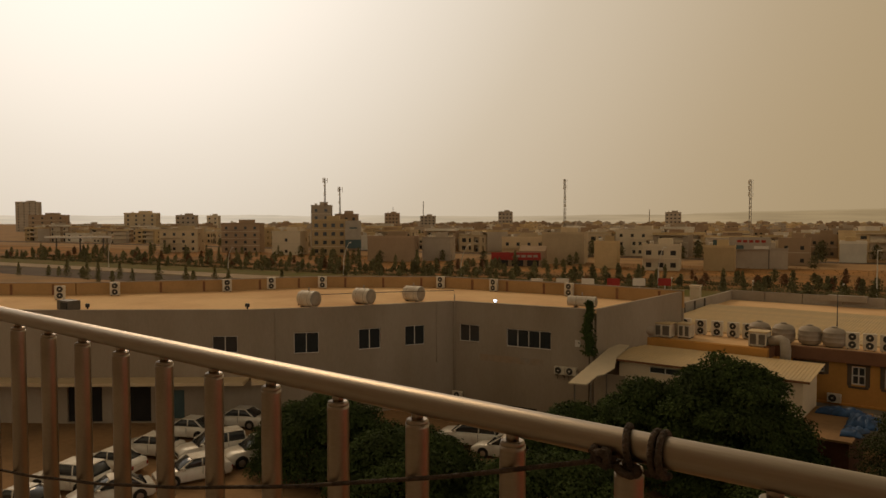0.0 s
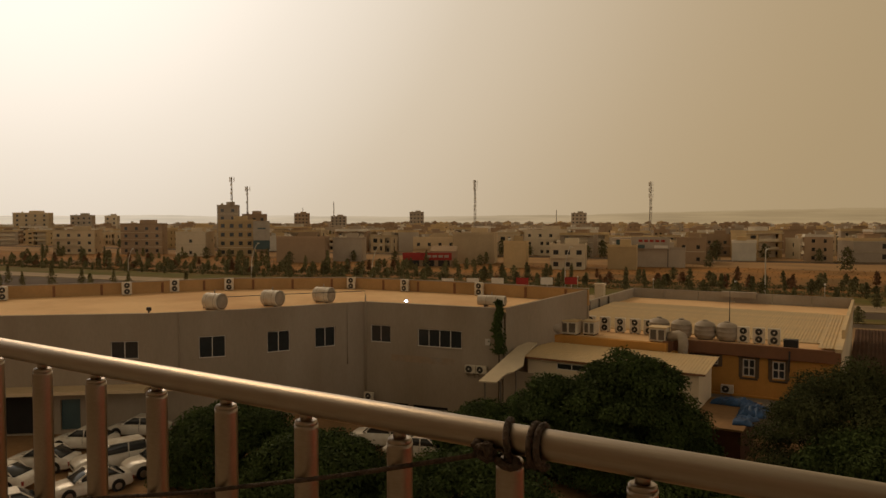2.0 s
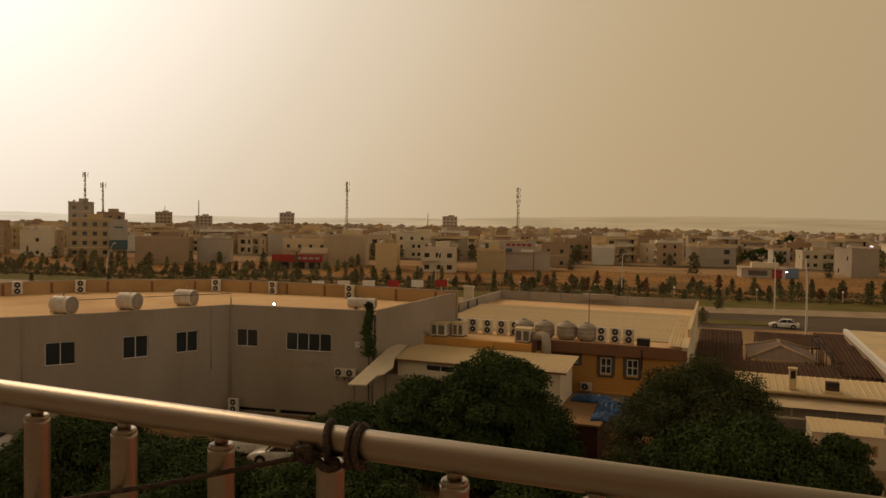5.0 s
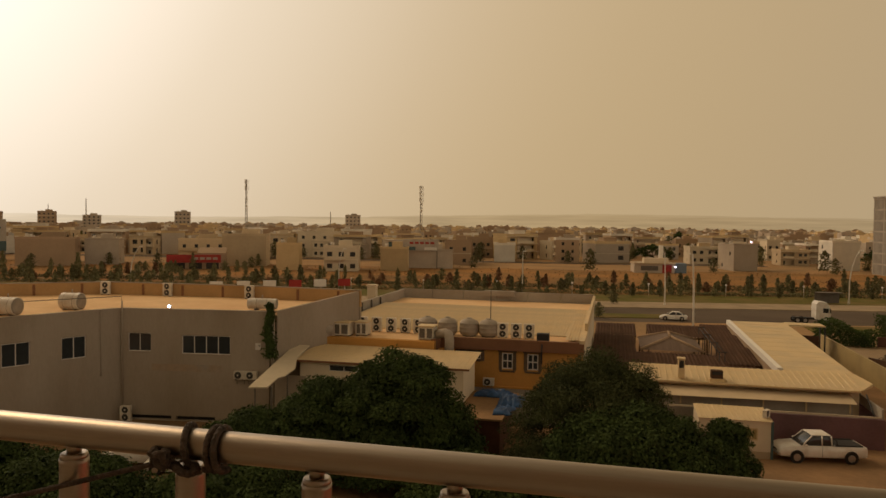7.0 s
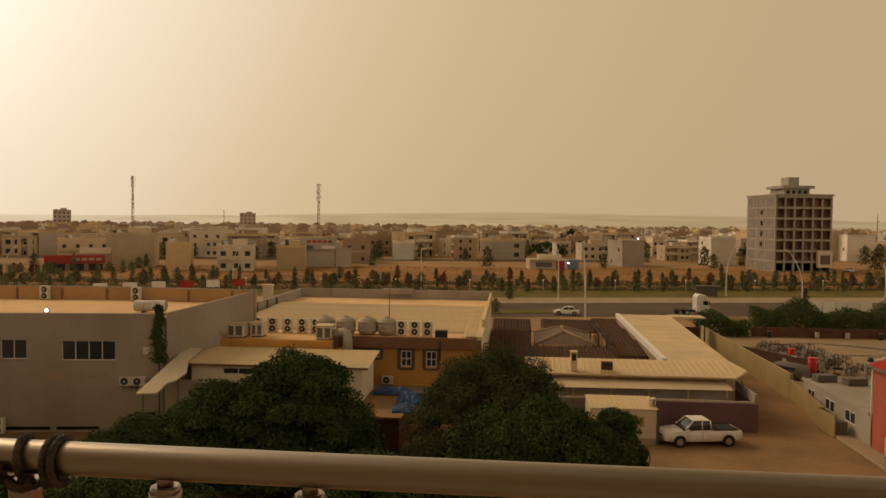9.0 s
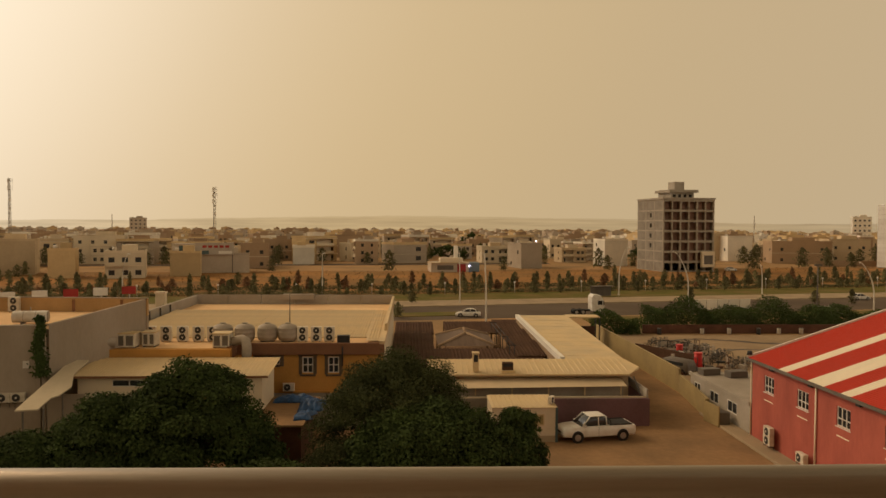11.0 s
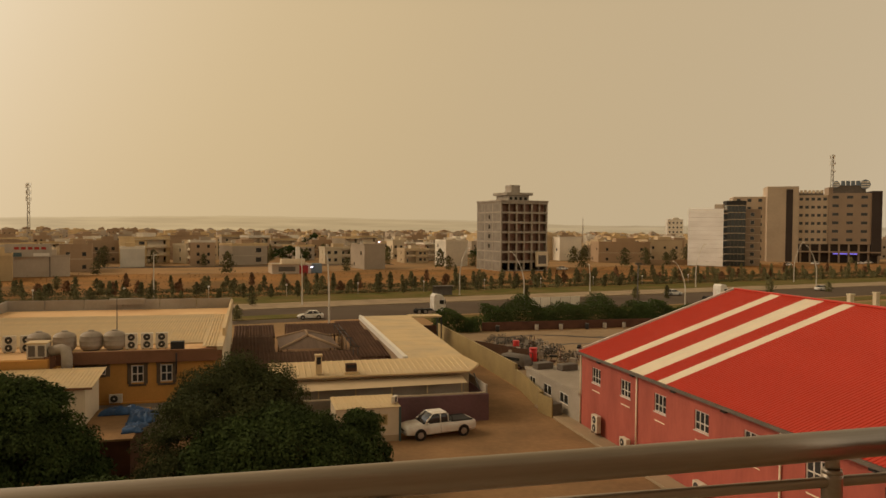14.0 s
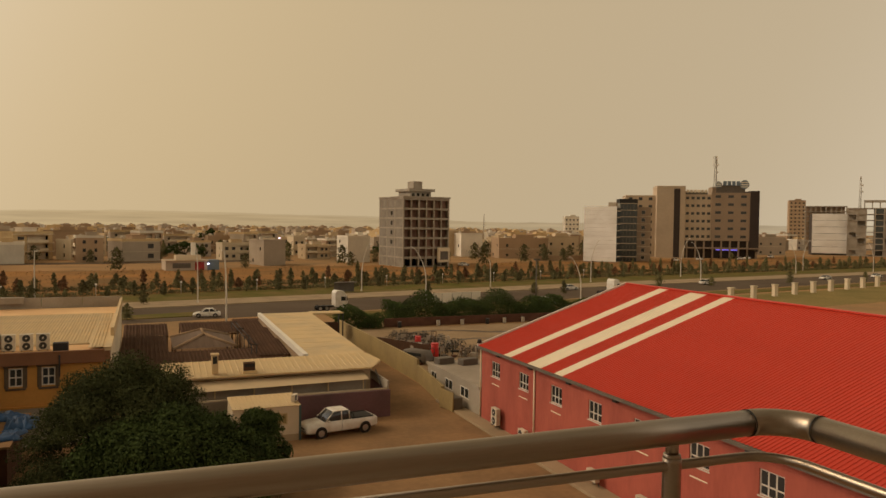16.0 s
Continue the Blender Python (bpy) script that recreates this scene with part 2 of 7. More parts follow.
SHRUBR = material("reddish_shrub_leaves", (0.20, 0.105, 0.052), 0.85, 0.3, 0.6, fine=6.0, bump=0.0, isl=0.35, rnd=0.3, spec=0.1)
REDPAINT = material("red_plastic", (0.52, 0.025, 0.02), 0.4, 0.08, 2.0)
SILVER = material("silver_cladding_sheet", (0.95, 0.92, 0.87), 0.28, 0.05, 0.09, (0.78, 0.74, 0.68), fine=0.8, stretch=(1, 1, 2.5), isl=0.05, metal=0.1, spec=0.8)
HOTEL = material("brown_stone_cladding", (0.34, 0.25, 0.17), 0.8, 0.10, 0.1, fine=1.0)
HOTELL = material("pale_stone_cladding", (0.50, 0.39, 0.27), 0.8, 0.08, 0.1, fine=1.0)
HOTELD = material("dark_stone_cladding", (0.05, 0.035, 0.028), 0.7, 0.12, 0.1, fine=1.0)
REDBRICK = material("reddish_block_fill", (0.28, 0.165, 0.12), 0.9, 0.2, 0.3, fine=2.0, rnd=0.3)
# render colours raised to stand in for haze over the far town
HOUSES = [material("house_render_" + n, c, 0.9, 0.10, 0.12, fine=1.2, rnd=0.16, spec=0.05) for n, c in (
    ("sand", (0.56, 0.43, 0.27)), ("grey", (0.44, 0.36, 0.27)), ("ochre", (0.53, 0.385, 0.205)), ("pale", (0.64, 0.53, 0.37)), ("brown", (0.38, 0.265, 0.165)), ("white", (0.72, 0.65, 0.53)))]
SIGNRED = material("red_sign_paint", (0.36, 0.035, 0.025), 0.6, 0.15, 0.5)
SIGNW = material("pale_sign_board", (0.42, 0.36, 0.28), 0.7, 0.12, 0.4)
SIGNB = material("teal_sign_paint", (0.07, 0.11, 0.11), 0.6, 0.15, 0.5)
POLE = material("galvanised_pole", (0.62, 0.55, 0.45), 0.5, 0.1, 1.0, metal=0.1)
YELLOW = material("yellow_steel", (0.42, 0.27, 0.04), 0.6, 0.1, 1.0)
FLOODLIGHT = glow("lit_floodlight", (0.80, 0.85, 1.0), 9.0)
LAMPLIT = glow("lit_lamp", (0.75, 0.72, 1.0), 5.0)
VIOLET = glow("violet_shop_light", (0.25, 0.20, 0.9), 0.8)


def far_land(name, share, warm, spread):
    """Distant land under the dusty sky, its haze painted as a sky-coloured glow: a little darker than the air behind
    it, patched with pale fields.
    """
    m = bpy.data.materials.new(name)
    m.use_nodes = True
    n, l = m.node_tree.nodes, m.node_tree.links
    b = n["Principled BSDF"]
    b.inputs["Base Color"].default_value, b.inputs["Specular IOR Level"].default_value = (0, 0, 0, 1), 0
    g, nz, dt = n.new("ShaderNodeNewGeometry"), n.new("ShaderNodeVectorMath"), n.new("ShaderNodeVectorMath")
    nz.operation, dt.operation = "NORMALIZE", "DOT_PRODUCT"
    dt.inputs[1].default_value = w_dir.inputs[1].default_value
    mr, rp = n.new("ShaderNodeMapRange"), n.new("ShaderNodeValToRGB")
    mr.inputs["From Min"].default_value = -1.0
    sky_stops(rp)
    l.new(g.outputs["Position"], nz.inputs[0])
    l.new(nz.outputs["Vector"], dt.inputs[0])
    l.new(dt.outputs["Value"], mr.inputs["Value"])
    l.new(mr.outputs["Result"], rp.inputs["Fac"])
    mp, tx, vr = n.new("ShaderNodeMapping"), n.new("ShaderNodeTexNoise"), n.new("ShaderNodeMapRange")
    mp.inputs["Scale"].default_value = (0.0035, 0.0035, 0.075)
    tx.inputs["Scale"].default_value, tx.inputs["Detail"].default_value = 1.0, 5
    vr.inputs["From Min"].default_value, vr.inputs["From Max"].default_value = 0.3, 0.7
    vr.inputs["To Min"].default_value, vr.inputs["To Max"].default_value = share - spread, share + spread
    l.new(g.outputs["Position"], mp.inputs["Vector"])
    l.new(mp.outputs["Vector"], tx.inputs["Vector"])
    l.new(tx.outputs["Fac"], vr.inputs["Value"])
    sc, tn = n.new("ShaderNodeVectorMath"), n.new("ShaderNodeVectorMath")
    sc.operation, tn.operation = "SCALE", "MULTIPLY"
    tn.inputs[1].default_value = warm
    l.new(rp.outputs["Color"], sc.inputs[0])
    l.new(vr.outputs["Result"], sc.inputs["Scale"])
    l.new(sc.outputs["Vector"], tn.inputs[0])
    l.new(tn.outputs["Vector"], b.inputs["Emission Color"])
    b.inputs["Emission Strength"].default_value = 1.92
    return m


HILLS = far_land("hills_haze_glow", 0.86, (1.0, 0.98, 0.93), 0.035)
HILLSN = far_land("near_hills_haze_glow", 0.79, (1.0, 0.965, 0.89), 0.11)
DRYGRASS = material("dry_yellow_grass", (0.25, 0.185, 0.07), 0.95, 0.25, 0.07, (0.17, 0.14, 0.05), fine=1.2, bump=0.3, spec=0.04)
EMBLEM = material("blue_grey_sign_paint", (0.16, 0.20, 0.23), 0.6, 0.1, 0.5)
LOT = material("lot_ground", (0.33, 0.235, 0.14), 0.95, 0.2, 0.10, (0.235, 0.165, 0.10), fine=1.5, bump=0.3, spec=0.04)


def frame_of(A, B2, z=0.0):
    """The local frame of a wall that runs from A to B2: x along it, y into the building, z up."""
    d = Vector((B2[0] - A[0], B2[1] - A[1], 0)).normalized()
    m = Matrix(((d.x, -d.y, 0, A[0]), (d.y, d.x, 0, A[1]), (0, 0, 1, z), (0, 0, 0, 1)))
    return m, math.hypot(B2[0] - A[0], B2[1] - A[1])


def wall_grid(bm, m, length, z0, z1, th, holes):
    """A wall with openings (u0, u1, z0, z1) that go right through."""
    us = sorted({0.0, length, *[h[0] for h in holes], *[h[1] for h in holes]})
    zs = sorted({z0, z1, *[h[2] for h in holes], *[h[3] for h in holes]})
    nu, nz = len(us) - 1, len(zs) - 1
    solid = [[not any(h[0] < (us[i] + us[i + 1]) / 2 < h[1] and h[2] < (zs[j] + zs[j + 1]) / 2 < h[3] for h in holes) for j in range(nz)] for i in range(nu)]
    made = {}

    def v(i, j, k):
        if (i, j, k) not in made:
            made[i, j, k] = bm.verts.new(m @ Vector((us[i], th * k, zs[j])))
        return made[i, j, k]

    for i in range(nu):
        for j in range(nz):
            if not solid[i][j]:
                continue
            bm.faces.new((v(i, j, 0), v(i + 1, j, 0), v(i + 1, j + 1, 0), v(i, j + 1, 0)))
            bm.faces.new((v(i, j + 1, 1), v(i + 1, j + 1, 1), v(i + 1, j, 1), v(i, j, 1)))
            for di, dj, (a, b), (c, d) in ((-1, 0, (i, j), (i, j + 1)), (1, 0, (i + 1, j), (i + 1, j + 1)), (0, -1, (i, j), (i + 1, j)), (0, 1, (i, j + 1), (i + 1, j + 1))):
                p, q = i + di, j + dj
                if not (0 <= p < nu and 0 <= q < nz and solid[p][q]):
                    bm.faces.new((v(a, b, 0), v(c, d, 0), v(c, d, 1), v(a, b, 1)))
    return bm


def window(parent, m, u0, u1, z0, z1, bars=1, mat=None, glass=None, t=0.06, depth=0.10, cross=0.0, name="window"):
    """A framed window in its opening: a frame with a sash bar or more, and a pane between each two."""
    bm = B()
    for a, b, c, d in ((u0, u1, z0, z0 + t), (u0, u1, z1 - t, z1), (u0, u0 + t, z0 + t, z1 - t), (u1 - t, u1, z0 + t, z1 - t)):
        box(bm, a, b, depth, depth + 0.07, c, d, m)
    step = (u1 - u0 - t) / (bars + 1)
    for i in range(bars):
        x = u0 + step * (i + 1)
        box(bm, x, x + t, depth, depth + 0.07, z0 + t, z1 - t, m)
    if cross:
        box(bm, u0 + t, u1 - t, depth + 0.005, depth + 0.065, z0 + cross, z0 + cross + t, m)
    fr = part(name, bm, mat or WINFRAME, parent)
    for i in range(bars + 1):
        part("pane", box(B(), u0 + t + step * i, u0 + step * (i + 1), depth + 0.03, depth + 0.04, z0 + t, z1 - t, m), glass or GLASS, fr)
    return fr


# ---- ground, road, verges ----
def road_y(x, off):
    """The far edge of the near carriageway, moved back by off."""
    return 146 + off + (0.20 * x if x > 0 else 0.13 * x) - (0.00010 * x * x if x > 0 else 0)


def strip(name, o0, o1, z0, z1, mat, label, category, x0=-700, x1=700, wob=0.0, kind="structure"):
    bm = B()
    xs = [x0 + (x1 - x0) * i / 70 for i in range(71)]
    rows = []
    for x in xs:
        a, b = o0 + wob * noise.noise(Vector((x * 0.06, 3.1, o0))), o1 + wob * noise.noise(Vector((x * 0.06, 7.7, o1)))
        rows.append([bm.verts.new((x, road_y(x, o), z)) for o, z in ((a, z0), (a, z1), (b, z1), (b, z0))])
    for p, q in zip(rows, rows[1:]):
        for i in range(3):
            bm.faces.new((p[i], p[i + 1], q[i + 1], q[i]))
    for r in (rows[0], rows[-1]):
        bm.faces.new(r)
    return solo(name, bm, mat, label, category, kind)


solo("ground", box(B(), -4700, 4700, -300, 4900, -1, 0), SAND, "dusty sand-coloured ground with scattered dirt", "ground", "structure")
solo("yard", box(B(), -90, 26, -30, 106, 0.0, 0.012), DIRT, "packed brown dirt yard between the buildings", "yard", "structure")
strip("road", -21, 0, 0.0, 0.016, ASPHALT, "worn grey asphalt carriageway beside a verge", "road")
strip("pavement", 0, 10.5, 0.0, 0.15, KERB, "pale sandy pavement with a raised kerb", "pavement")
strip("verge", 10.5, 27, 0.0, 0.10, GRASS, "dry green grass verge behind the pavement", "verge")
strip("median", -30, -23.5, 0.0, 0.12, GRASS, "thin grass strip on the near side of the road", "verge", 30, 320)
strip("median", -16, -10.5, 0.0, 0.13, GRASS, "thin grass island within the carriageway", "verge", -40, 9)
strip("field", 27, 118, 0.0, 0.05, FIELD, "dry orange-brown field with sparse weeds", "field", wob=9.0)
strip("road", 158, 170, 0.0, 0.06, ASPHALT, "narrow asphalt road between the houses", "road", -650, 60)
strip("field", -58, -33, 0.0, 0.03, DRYGRASS, "dry yellow grass field beside the road", "field", 95, 420, 2.0)

# ---- our own balcony ----
RY, RZ, SL, BOW = 1.0604, 15.6526, -0.0053, 0.0028
solo("own_building", box(B(), -16, 9, -16, -1.6, 0, 21), PLASTER, "grey rendered apartment block behind the balcony", "building", "structure")
solo("balcony_slab", box(B(), -8, 1.62, -1.6, 1.16, 14.25, 14.45), CONCRETE, "raw concrete balcony floor slab", "balcony", "structure", bevel=0.01)


def rail_z(x):
    """The handrail's axis: a slight sag, straight beyond x = -2."""
    k = max(x, -2.0)
    return RZ + SL * x + BOW * k * (2 * x - k)


railing = thing("railing", "brushed steel balcony railing with round balusters", "railing", pose(0, RY, 14.45))
LOC = Matrix.Translation((0, -RY, -14.45))


def rpart(name, pts, r, seg, parent=None, mat=None, label="", r1=None):
    return part(name, tube(B(), [LOC @ Vector(p) for p in pts], r, seg, r1), mat or STEEL, parent or railing, label)


rpart("handrail", [(x, RY, rail_z(x)) for x in (-6.5, -3, -2, -1.5, -1, -0.5, 0, 0.35, 0.7, 1.0, 1.335)], 0.0238, 28)
elbow = [(1.335 + 0.085 * math.sin(a), RY - 0.085 * (1 - math.cos(a)), rail_z(1.335) + 0.002 * math.sin(a)) for a in (i * math.pi / 2 / 10 for i in range(11))]
rpart("elbow", elbow, 0.0246, 28, label="curved steel elbow with weld seams")
rpart("return_rail", [(1.42, RY - 0.085, rail_z(1.335) + 0.002), (1.42, -1.58, rail_z(1.335))], 0.0238, 28)
for p, d in ((elbow[0], (1, 0, 0)), (elbow[-1], (0, -1, 0))):
    v = Vector(p)
    rpart("seam", [v - Vector(d) * 0.0016, v + Vector(d) * 0.0016], 0.0251, 28, mat=BLACK, label="dark joint ring of the elbow")
thin = [(0.42, RY, 15.60), (1.32, RY, 15.588)] + [(1.32 + 0.08 * math.sin(a), RY - 0.08 * (1 - math.cos(a)), 15.588) for a in (i * math.pi / 2 / 8 for i in range(1, 9))] + [(1.40, -1.58, 15.588)]
rpart("lower_rail", thin, 0.0088, 14)
rpart("lower_rail", [(0.42, RY, 15.05), (1.42, RY, 15.04)], 0.0088, 14)


def baluster(x, r=0.0225, top=0.036):
    z = rail_z(x)
    b = rpart("baluster", [(x, RY, 14.45), (x, RY, z - top - 0.012), (x, RY, z - top - 0.004)], r, 20)
    rpart("collar", [(x, RY, z - top - 0.006), (x, RY, z - top + 0.003), (x, RY, z - top + 0.004)], r, 20, b, r1=r * 0.8)
    rpart("neck", [(x, RY, z - top), (x, RY, z - 0.012)], 0.0115, 14, b)
    return b


for i in range(29):
    baluster(-0.45 + 0.2095 * (i - 26))
for x in (1.165, 0.42):
    baluster(x, 0.0165, 0.042)
for y in (0.2, -0.6, -1.4):
    rpart("baluster", [(1.42, y, 14.45), (1.42, y, 15.63)], 0.0165, 16)

# the rope: hitched round the handrail, then slack along the balusters
rope = thing("rope", "grey-brown twisted rope tied round the handrail", "rope", pose(-0.45, RY, RZ))
RL = Matrix.Translation((0.45, -RY, -RZ))


def rope_part(name, pts, r=0.0052):
    return part(name, tube(B(), [RL @ Vector(p) for p in pts], r, 10), ROPE, rope)


def coil(x0, x1, n=22, rr=0.0325, a0=-2.2, turn=6.6):
    return [(x0 + (x1 - x0) * k, RY + rr * math.cos(a0 + turn * k), rail_z(x0) - 0.004 + rr * math.sin(a0 + turn * k)) for k in (i / n for i in range(n + 1))]


rope_part("loop", coil(-0.478, -0.432))
rope_part("loop", coil(-0.415, -0.402))
rope_part("loop", coil(-0.402, -0.389, a0=-1.7))
rope_part("knot", [(-0.482 + 0.014 * math.sin(k * 1.9), RY - 0.032 + 0.008 * math.cos(k * 2.3), rail_z(0) - 0.014 + 0.011 * math.sin(k * 2.9 + 1)) for k in (i * 0.4 for i in range(24))], 0.0062)
rope_part("knot", [(-0.445 + 0.02 * math.sin(k * 1.3), RY - 0.026 + 0.006 * math.cos(k * 2.0), rail_z(0) - 0.028 + 0.006 * math.sin(k * 2.1)) for k in (i * 0.4 for i in range(18))], 0.0058)
slack = [(-0.46 - 2.6 * k, RY - 0.030 + 0.003 * math.sin(k * 40), 15.640 - 0.31 * 2.6 * k + 0.043 * (2.6 * k) ** 2) for k in (i / 40 for i in range(41))]
rope_part("slack_line", slack, 0.0042)

# ---- the grey building ----
A = [(-75.0, 16.0), (-58.5, 27.4), (-47, 36.6), (-42.7, 42.2), (-38, 51.3), (-25.6, 53.0), (-21.4, 61.6), (-33, 62.4), (-47, 61.4), (-57.6, 53.8), (-62, 45.5), (-70, 34.5), (-84, 24)]
ROOF = 8.85
grey = thing("grey_building", "two-storey grey rendered building with a sandy flat roof", "building", pose(0, 0, 0))
FACADES = {0: [(2.0, 4.2, 5.3, 6.9)], 1: [(0.5, 3.2, 0.1, 3.2), (4.0, 7.0, 0.1, 3.2), (8.2, 9.6, 0.3, 2.6), (11.8, 13.8, 5.5, 6.85)], 2: [(3.42, 5.41, 5.27, 6.95)],
           3: [(1.63, 3.54, 5.3, 7.0), (5.73, 7.55, 5.33, 7.0)], 4: [(0.62, 2.53, 5.5, 6.97), (5.06, 9.02, 5.4, 6.88), (0.8, 4.2, 0.12, 0.42), (4.6, 7.8, 0.12, 0.42)]}
for i in range(5):
    m, ln = frame_of(A[i], A[i + 1])
    part("wall", wall_grid(B(), m, ln, 0, ROOF, 0.35, FACADES[i]), PLASTER, grey)
    for j, (u0, u1, z0, z1) in enumerate(FACADES[i]):
        # black sheets paint the shade in bays and slots; the small doorway is teal
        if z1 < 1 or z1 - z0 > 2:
            part("doorway_fill" if z1 > 1 else "vent_slot_shade", box(B(), u0, u1, 0.25, 0.3, z0, z1, m), DARK if z1 - z0 > 2.5 or z1 < 1 else SIGNB, grey)
            continue
        window(grey, m, u0, u1, z0, z1, 3 if u1 - u0 > 3 else 1)
        part("sill", box(B(), u0 - 0.08, u1 + 0.08, -0.06, 0.1, z0 - 0.07, z0 - 0.003, m), PLASTER, grey)
m, ln = frame_of(A[5], A[6])
bm = B()
prism(bm, [tuple((m @ Vector(p))[:2]) for p in ((0.35, 0, 0), (ln, 0, 0), (ln, 0.3, 0), (0.35, 0.3, 0))], 0, [ROOF + 0.05, 9.95, 9.95, ROOF + 0.05])
part("wall", bm, PLASTER, grey)
for i in range(6, 12):
    m, ln = frame_of(A[i], A[i + 1])
    part("wall", box(B(), 0.004, ln, 0, 0.28, 0, ROOF - 0.31, m), PLASTER, grey)
    p = part("parapet", box(B(), 0.004, ln, 0, 0.26, ROOF - 0.3, ROOF + 1.10, m), PARAPET, grey, "ochre rendered roof parapet")
    for k in range(int(ln // 4)):
        part("pilaster", box(B(), 2 + 4 * k, 2.22 + 4 * k, 0.262, 0.32, ROOF, ROOF + 1.0, m), BROWN, p)
    part("coping", box(B(), 0, ln, -0.04, 0.30, ROOF + 1.103, ROOF + 1.17, m), PLASTER, p)
IN = [(x * 0.999 + (-0.02), y + 0.05) for x, y in A]
part("roof", prism(B(), IN, ROOF - 0.3, ROOF - 0.02), ROOFSAND, grey, "sandy flat roof with faint pink stains")
for i in range(5):
    m, ln = frame_of(A[i], A[i + 1])
    part("roof_edge", box(B(), 0.01, ln - 0.01, -0.03, 0.42, ROOF + 0.003, ROOF + 0.07, m), PLASTER, grey)
# canopy over the loading bays
for i in (0, 1, 2):
    m, ln = frame_of(A[i], A[i + 1])
    part("canopy", box(B(), 0.1, ln - 0.05 if i < 2 else 1.6, -2.0, -0.004, 3.35, 3.62, m), HOUSES[0], grey, "projecting concrete canopy over the loading bay")
m4, l4 = frame_of(A[4], A[5])
part("drainpipe", tube(B(), [m4 @ Vector((0.18, -0.08, z)) for z in (0.1, 5, 9.5)], 0.055, 10), PLASTER, grey)
part("crack_patch", box(B(), 2.6, 8.4, -0.004, -0.001, 4.0, 4.55, m4), material("ochre_wall_stain", (0.33, 0.235, 0.155), 0.95, 0.2, 0.7, (0.30, 0.252, 0.20), fine=3.0), grey, "faint ochre stain on the render")
part("wall_box", box(B(), 11.1, 11.5, -0.12, -0.002, 5.9, 6.4, m4), WINFRAME, grey)
for u in (2.2, 9.6):
    m, ln = frame_of(A[2 if u < 5 else 3], A[3 if u < 5 else 4])
    part("drainpipe", tube(B(), [m @ Vector((u * 0.9, -0.06, z)) for z in (3.7, 6, 8.8)], 0.045, 8), PLASTER, grey)


# ---- air conditioners, tanks ----
def ac_mesh():
    made = {}
    bm = box(B(), -0.46, 0.46, -0.17, 0.17, 0.06, 1.30)
    bmesh.ops.bevel(bm, geom=bm.edges[:], offset=0.02, segments=1, affect="EDGES")
    made["casing"] = mesh_of("casing", bm, ACBODY)
    bm = tube(B(), [(0, -0.172, 0), (0, -0.19, 0), (0, -0.194, 0), (0, -0.2, 0)], 0.275, 20, 0.2)
    made["fan"] = mesh_of("fan", bm, ACFAN)
    made["hub"] = mesh_of("hub", tube(B(), [(0, -0.192, 0), (0, -0.208, 0)], 0.07, 12), ACBODY)
    made["foot"] = mesh_of("foot", box(B(), -0.04, 0.04, -0.2, 0.2, 0, 0.06), GREYMET)
    return made


ACM = ac_mesh()


def ac_unit(x, y, z, yaw=0, fans=2, scale=1.0, group="", label=""):
    ob = thing("air_conditioner", label or "dusty white outdoor air conditioner unit with dark fans", "air conditioner", pose(x, y, z, 0, 0, yaw), group)
    sz = scale if fans == 2 else scale * 0.52
    part("casing", ACM["casing"], None, ob, at=Matrix.Diagonal((scale, scale, sz, 1)))
    for k in range(fans):
        f = part("fan", ACM["fan"], None, ob, at=Matrix.Translation((-0.1 * scale if fans == 1 else 0, 0, (0.37 + 0.61 * k if fans == 2 else 0.36) * scale)) @ Matrix.Diagonal((scale, scale, scale, 1)))
        part("hub", ACM["hub"], None, f)
    for sx in (-0.3, 0.3):
        part("foot", ACM["foot"], None, ob, at=Matrix.Translation((sx * scale, 0, 0)) @ Matrix.Diagonal((scale, scale, scale, 1)))
    return ob


def on_parapet(i, u):
    m, ln = frame_of(A[i], A[i + 1])
    p = m @ Vector((u, 0.50, 0))
    return p.x, p.y


def bracket(x, y, z, yaw):
    b = B()
    for sx in (-0.3, 0.3):
        box(b, sx - 0.02, sx + 0.02, -0.2, 0.24, -0.05, -0.003)
        box(b, sx - 0.02, sx + 0.02, 0.2, 0.24, -0.4, -0.05)
    solo("bracket", b, GREYMET, "dark steel wall bracket carrying an air conditioner", "bracket", at=pose(x, y, z, 0, 0, yaw))


for px, py, yaw in ((-67.2, 31.6, 55), (-66.6, 36.4, 54), (-61.2, 45.0, 60), (-59.7, 49.3, 50), (-56.4, 53.3, 40), (-46.6, 60.7, 15), (-40.4, 61.3, 0), (-32.2, 61.6, 0)):
    ac_unit(px, py, ROOF - 0.02, yaw, 2, 0.95, "roof-edge air conditioners", "white outdoor air conditioner standing against the ochre parapet")
for u in (9.9, 10.85):
    p = m4 @ Vector((u, -0.26, 3.55))
    ac_unit(p.x, p.y, p.z, 7.8, 1, 1.0, "", "white outdoor air conditioner on the grey wall")
    bracket(p.x, p.y, p.z, 7.8)
p = m4 @ Vector((0.75, -0.6, 0.012))
ac_unit(p.x, p.y, p.z, 7.8, 2, 0.95, "", "tall outdoor air conditioner in the wall corner")


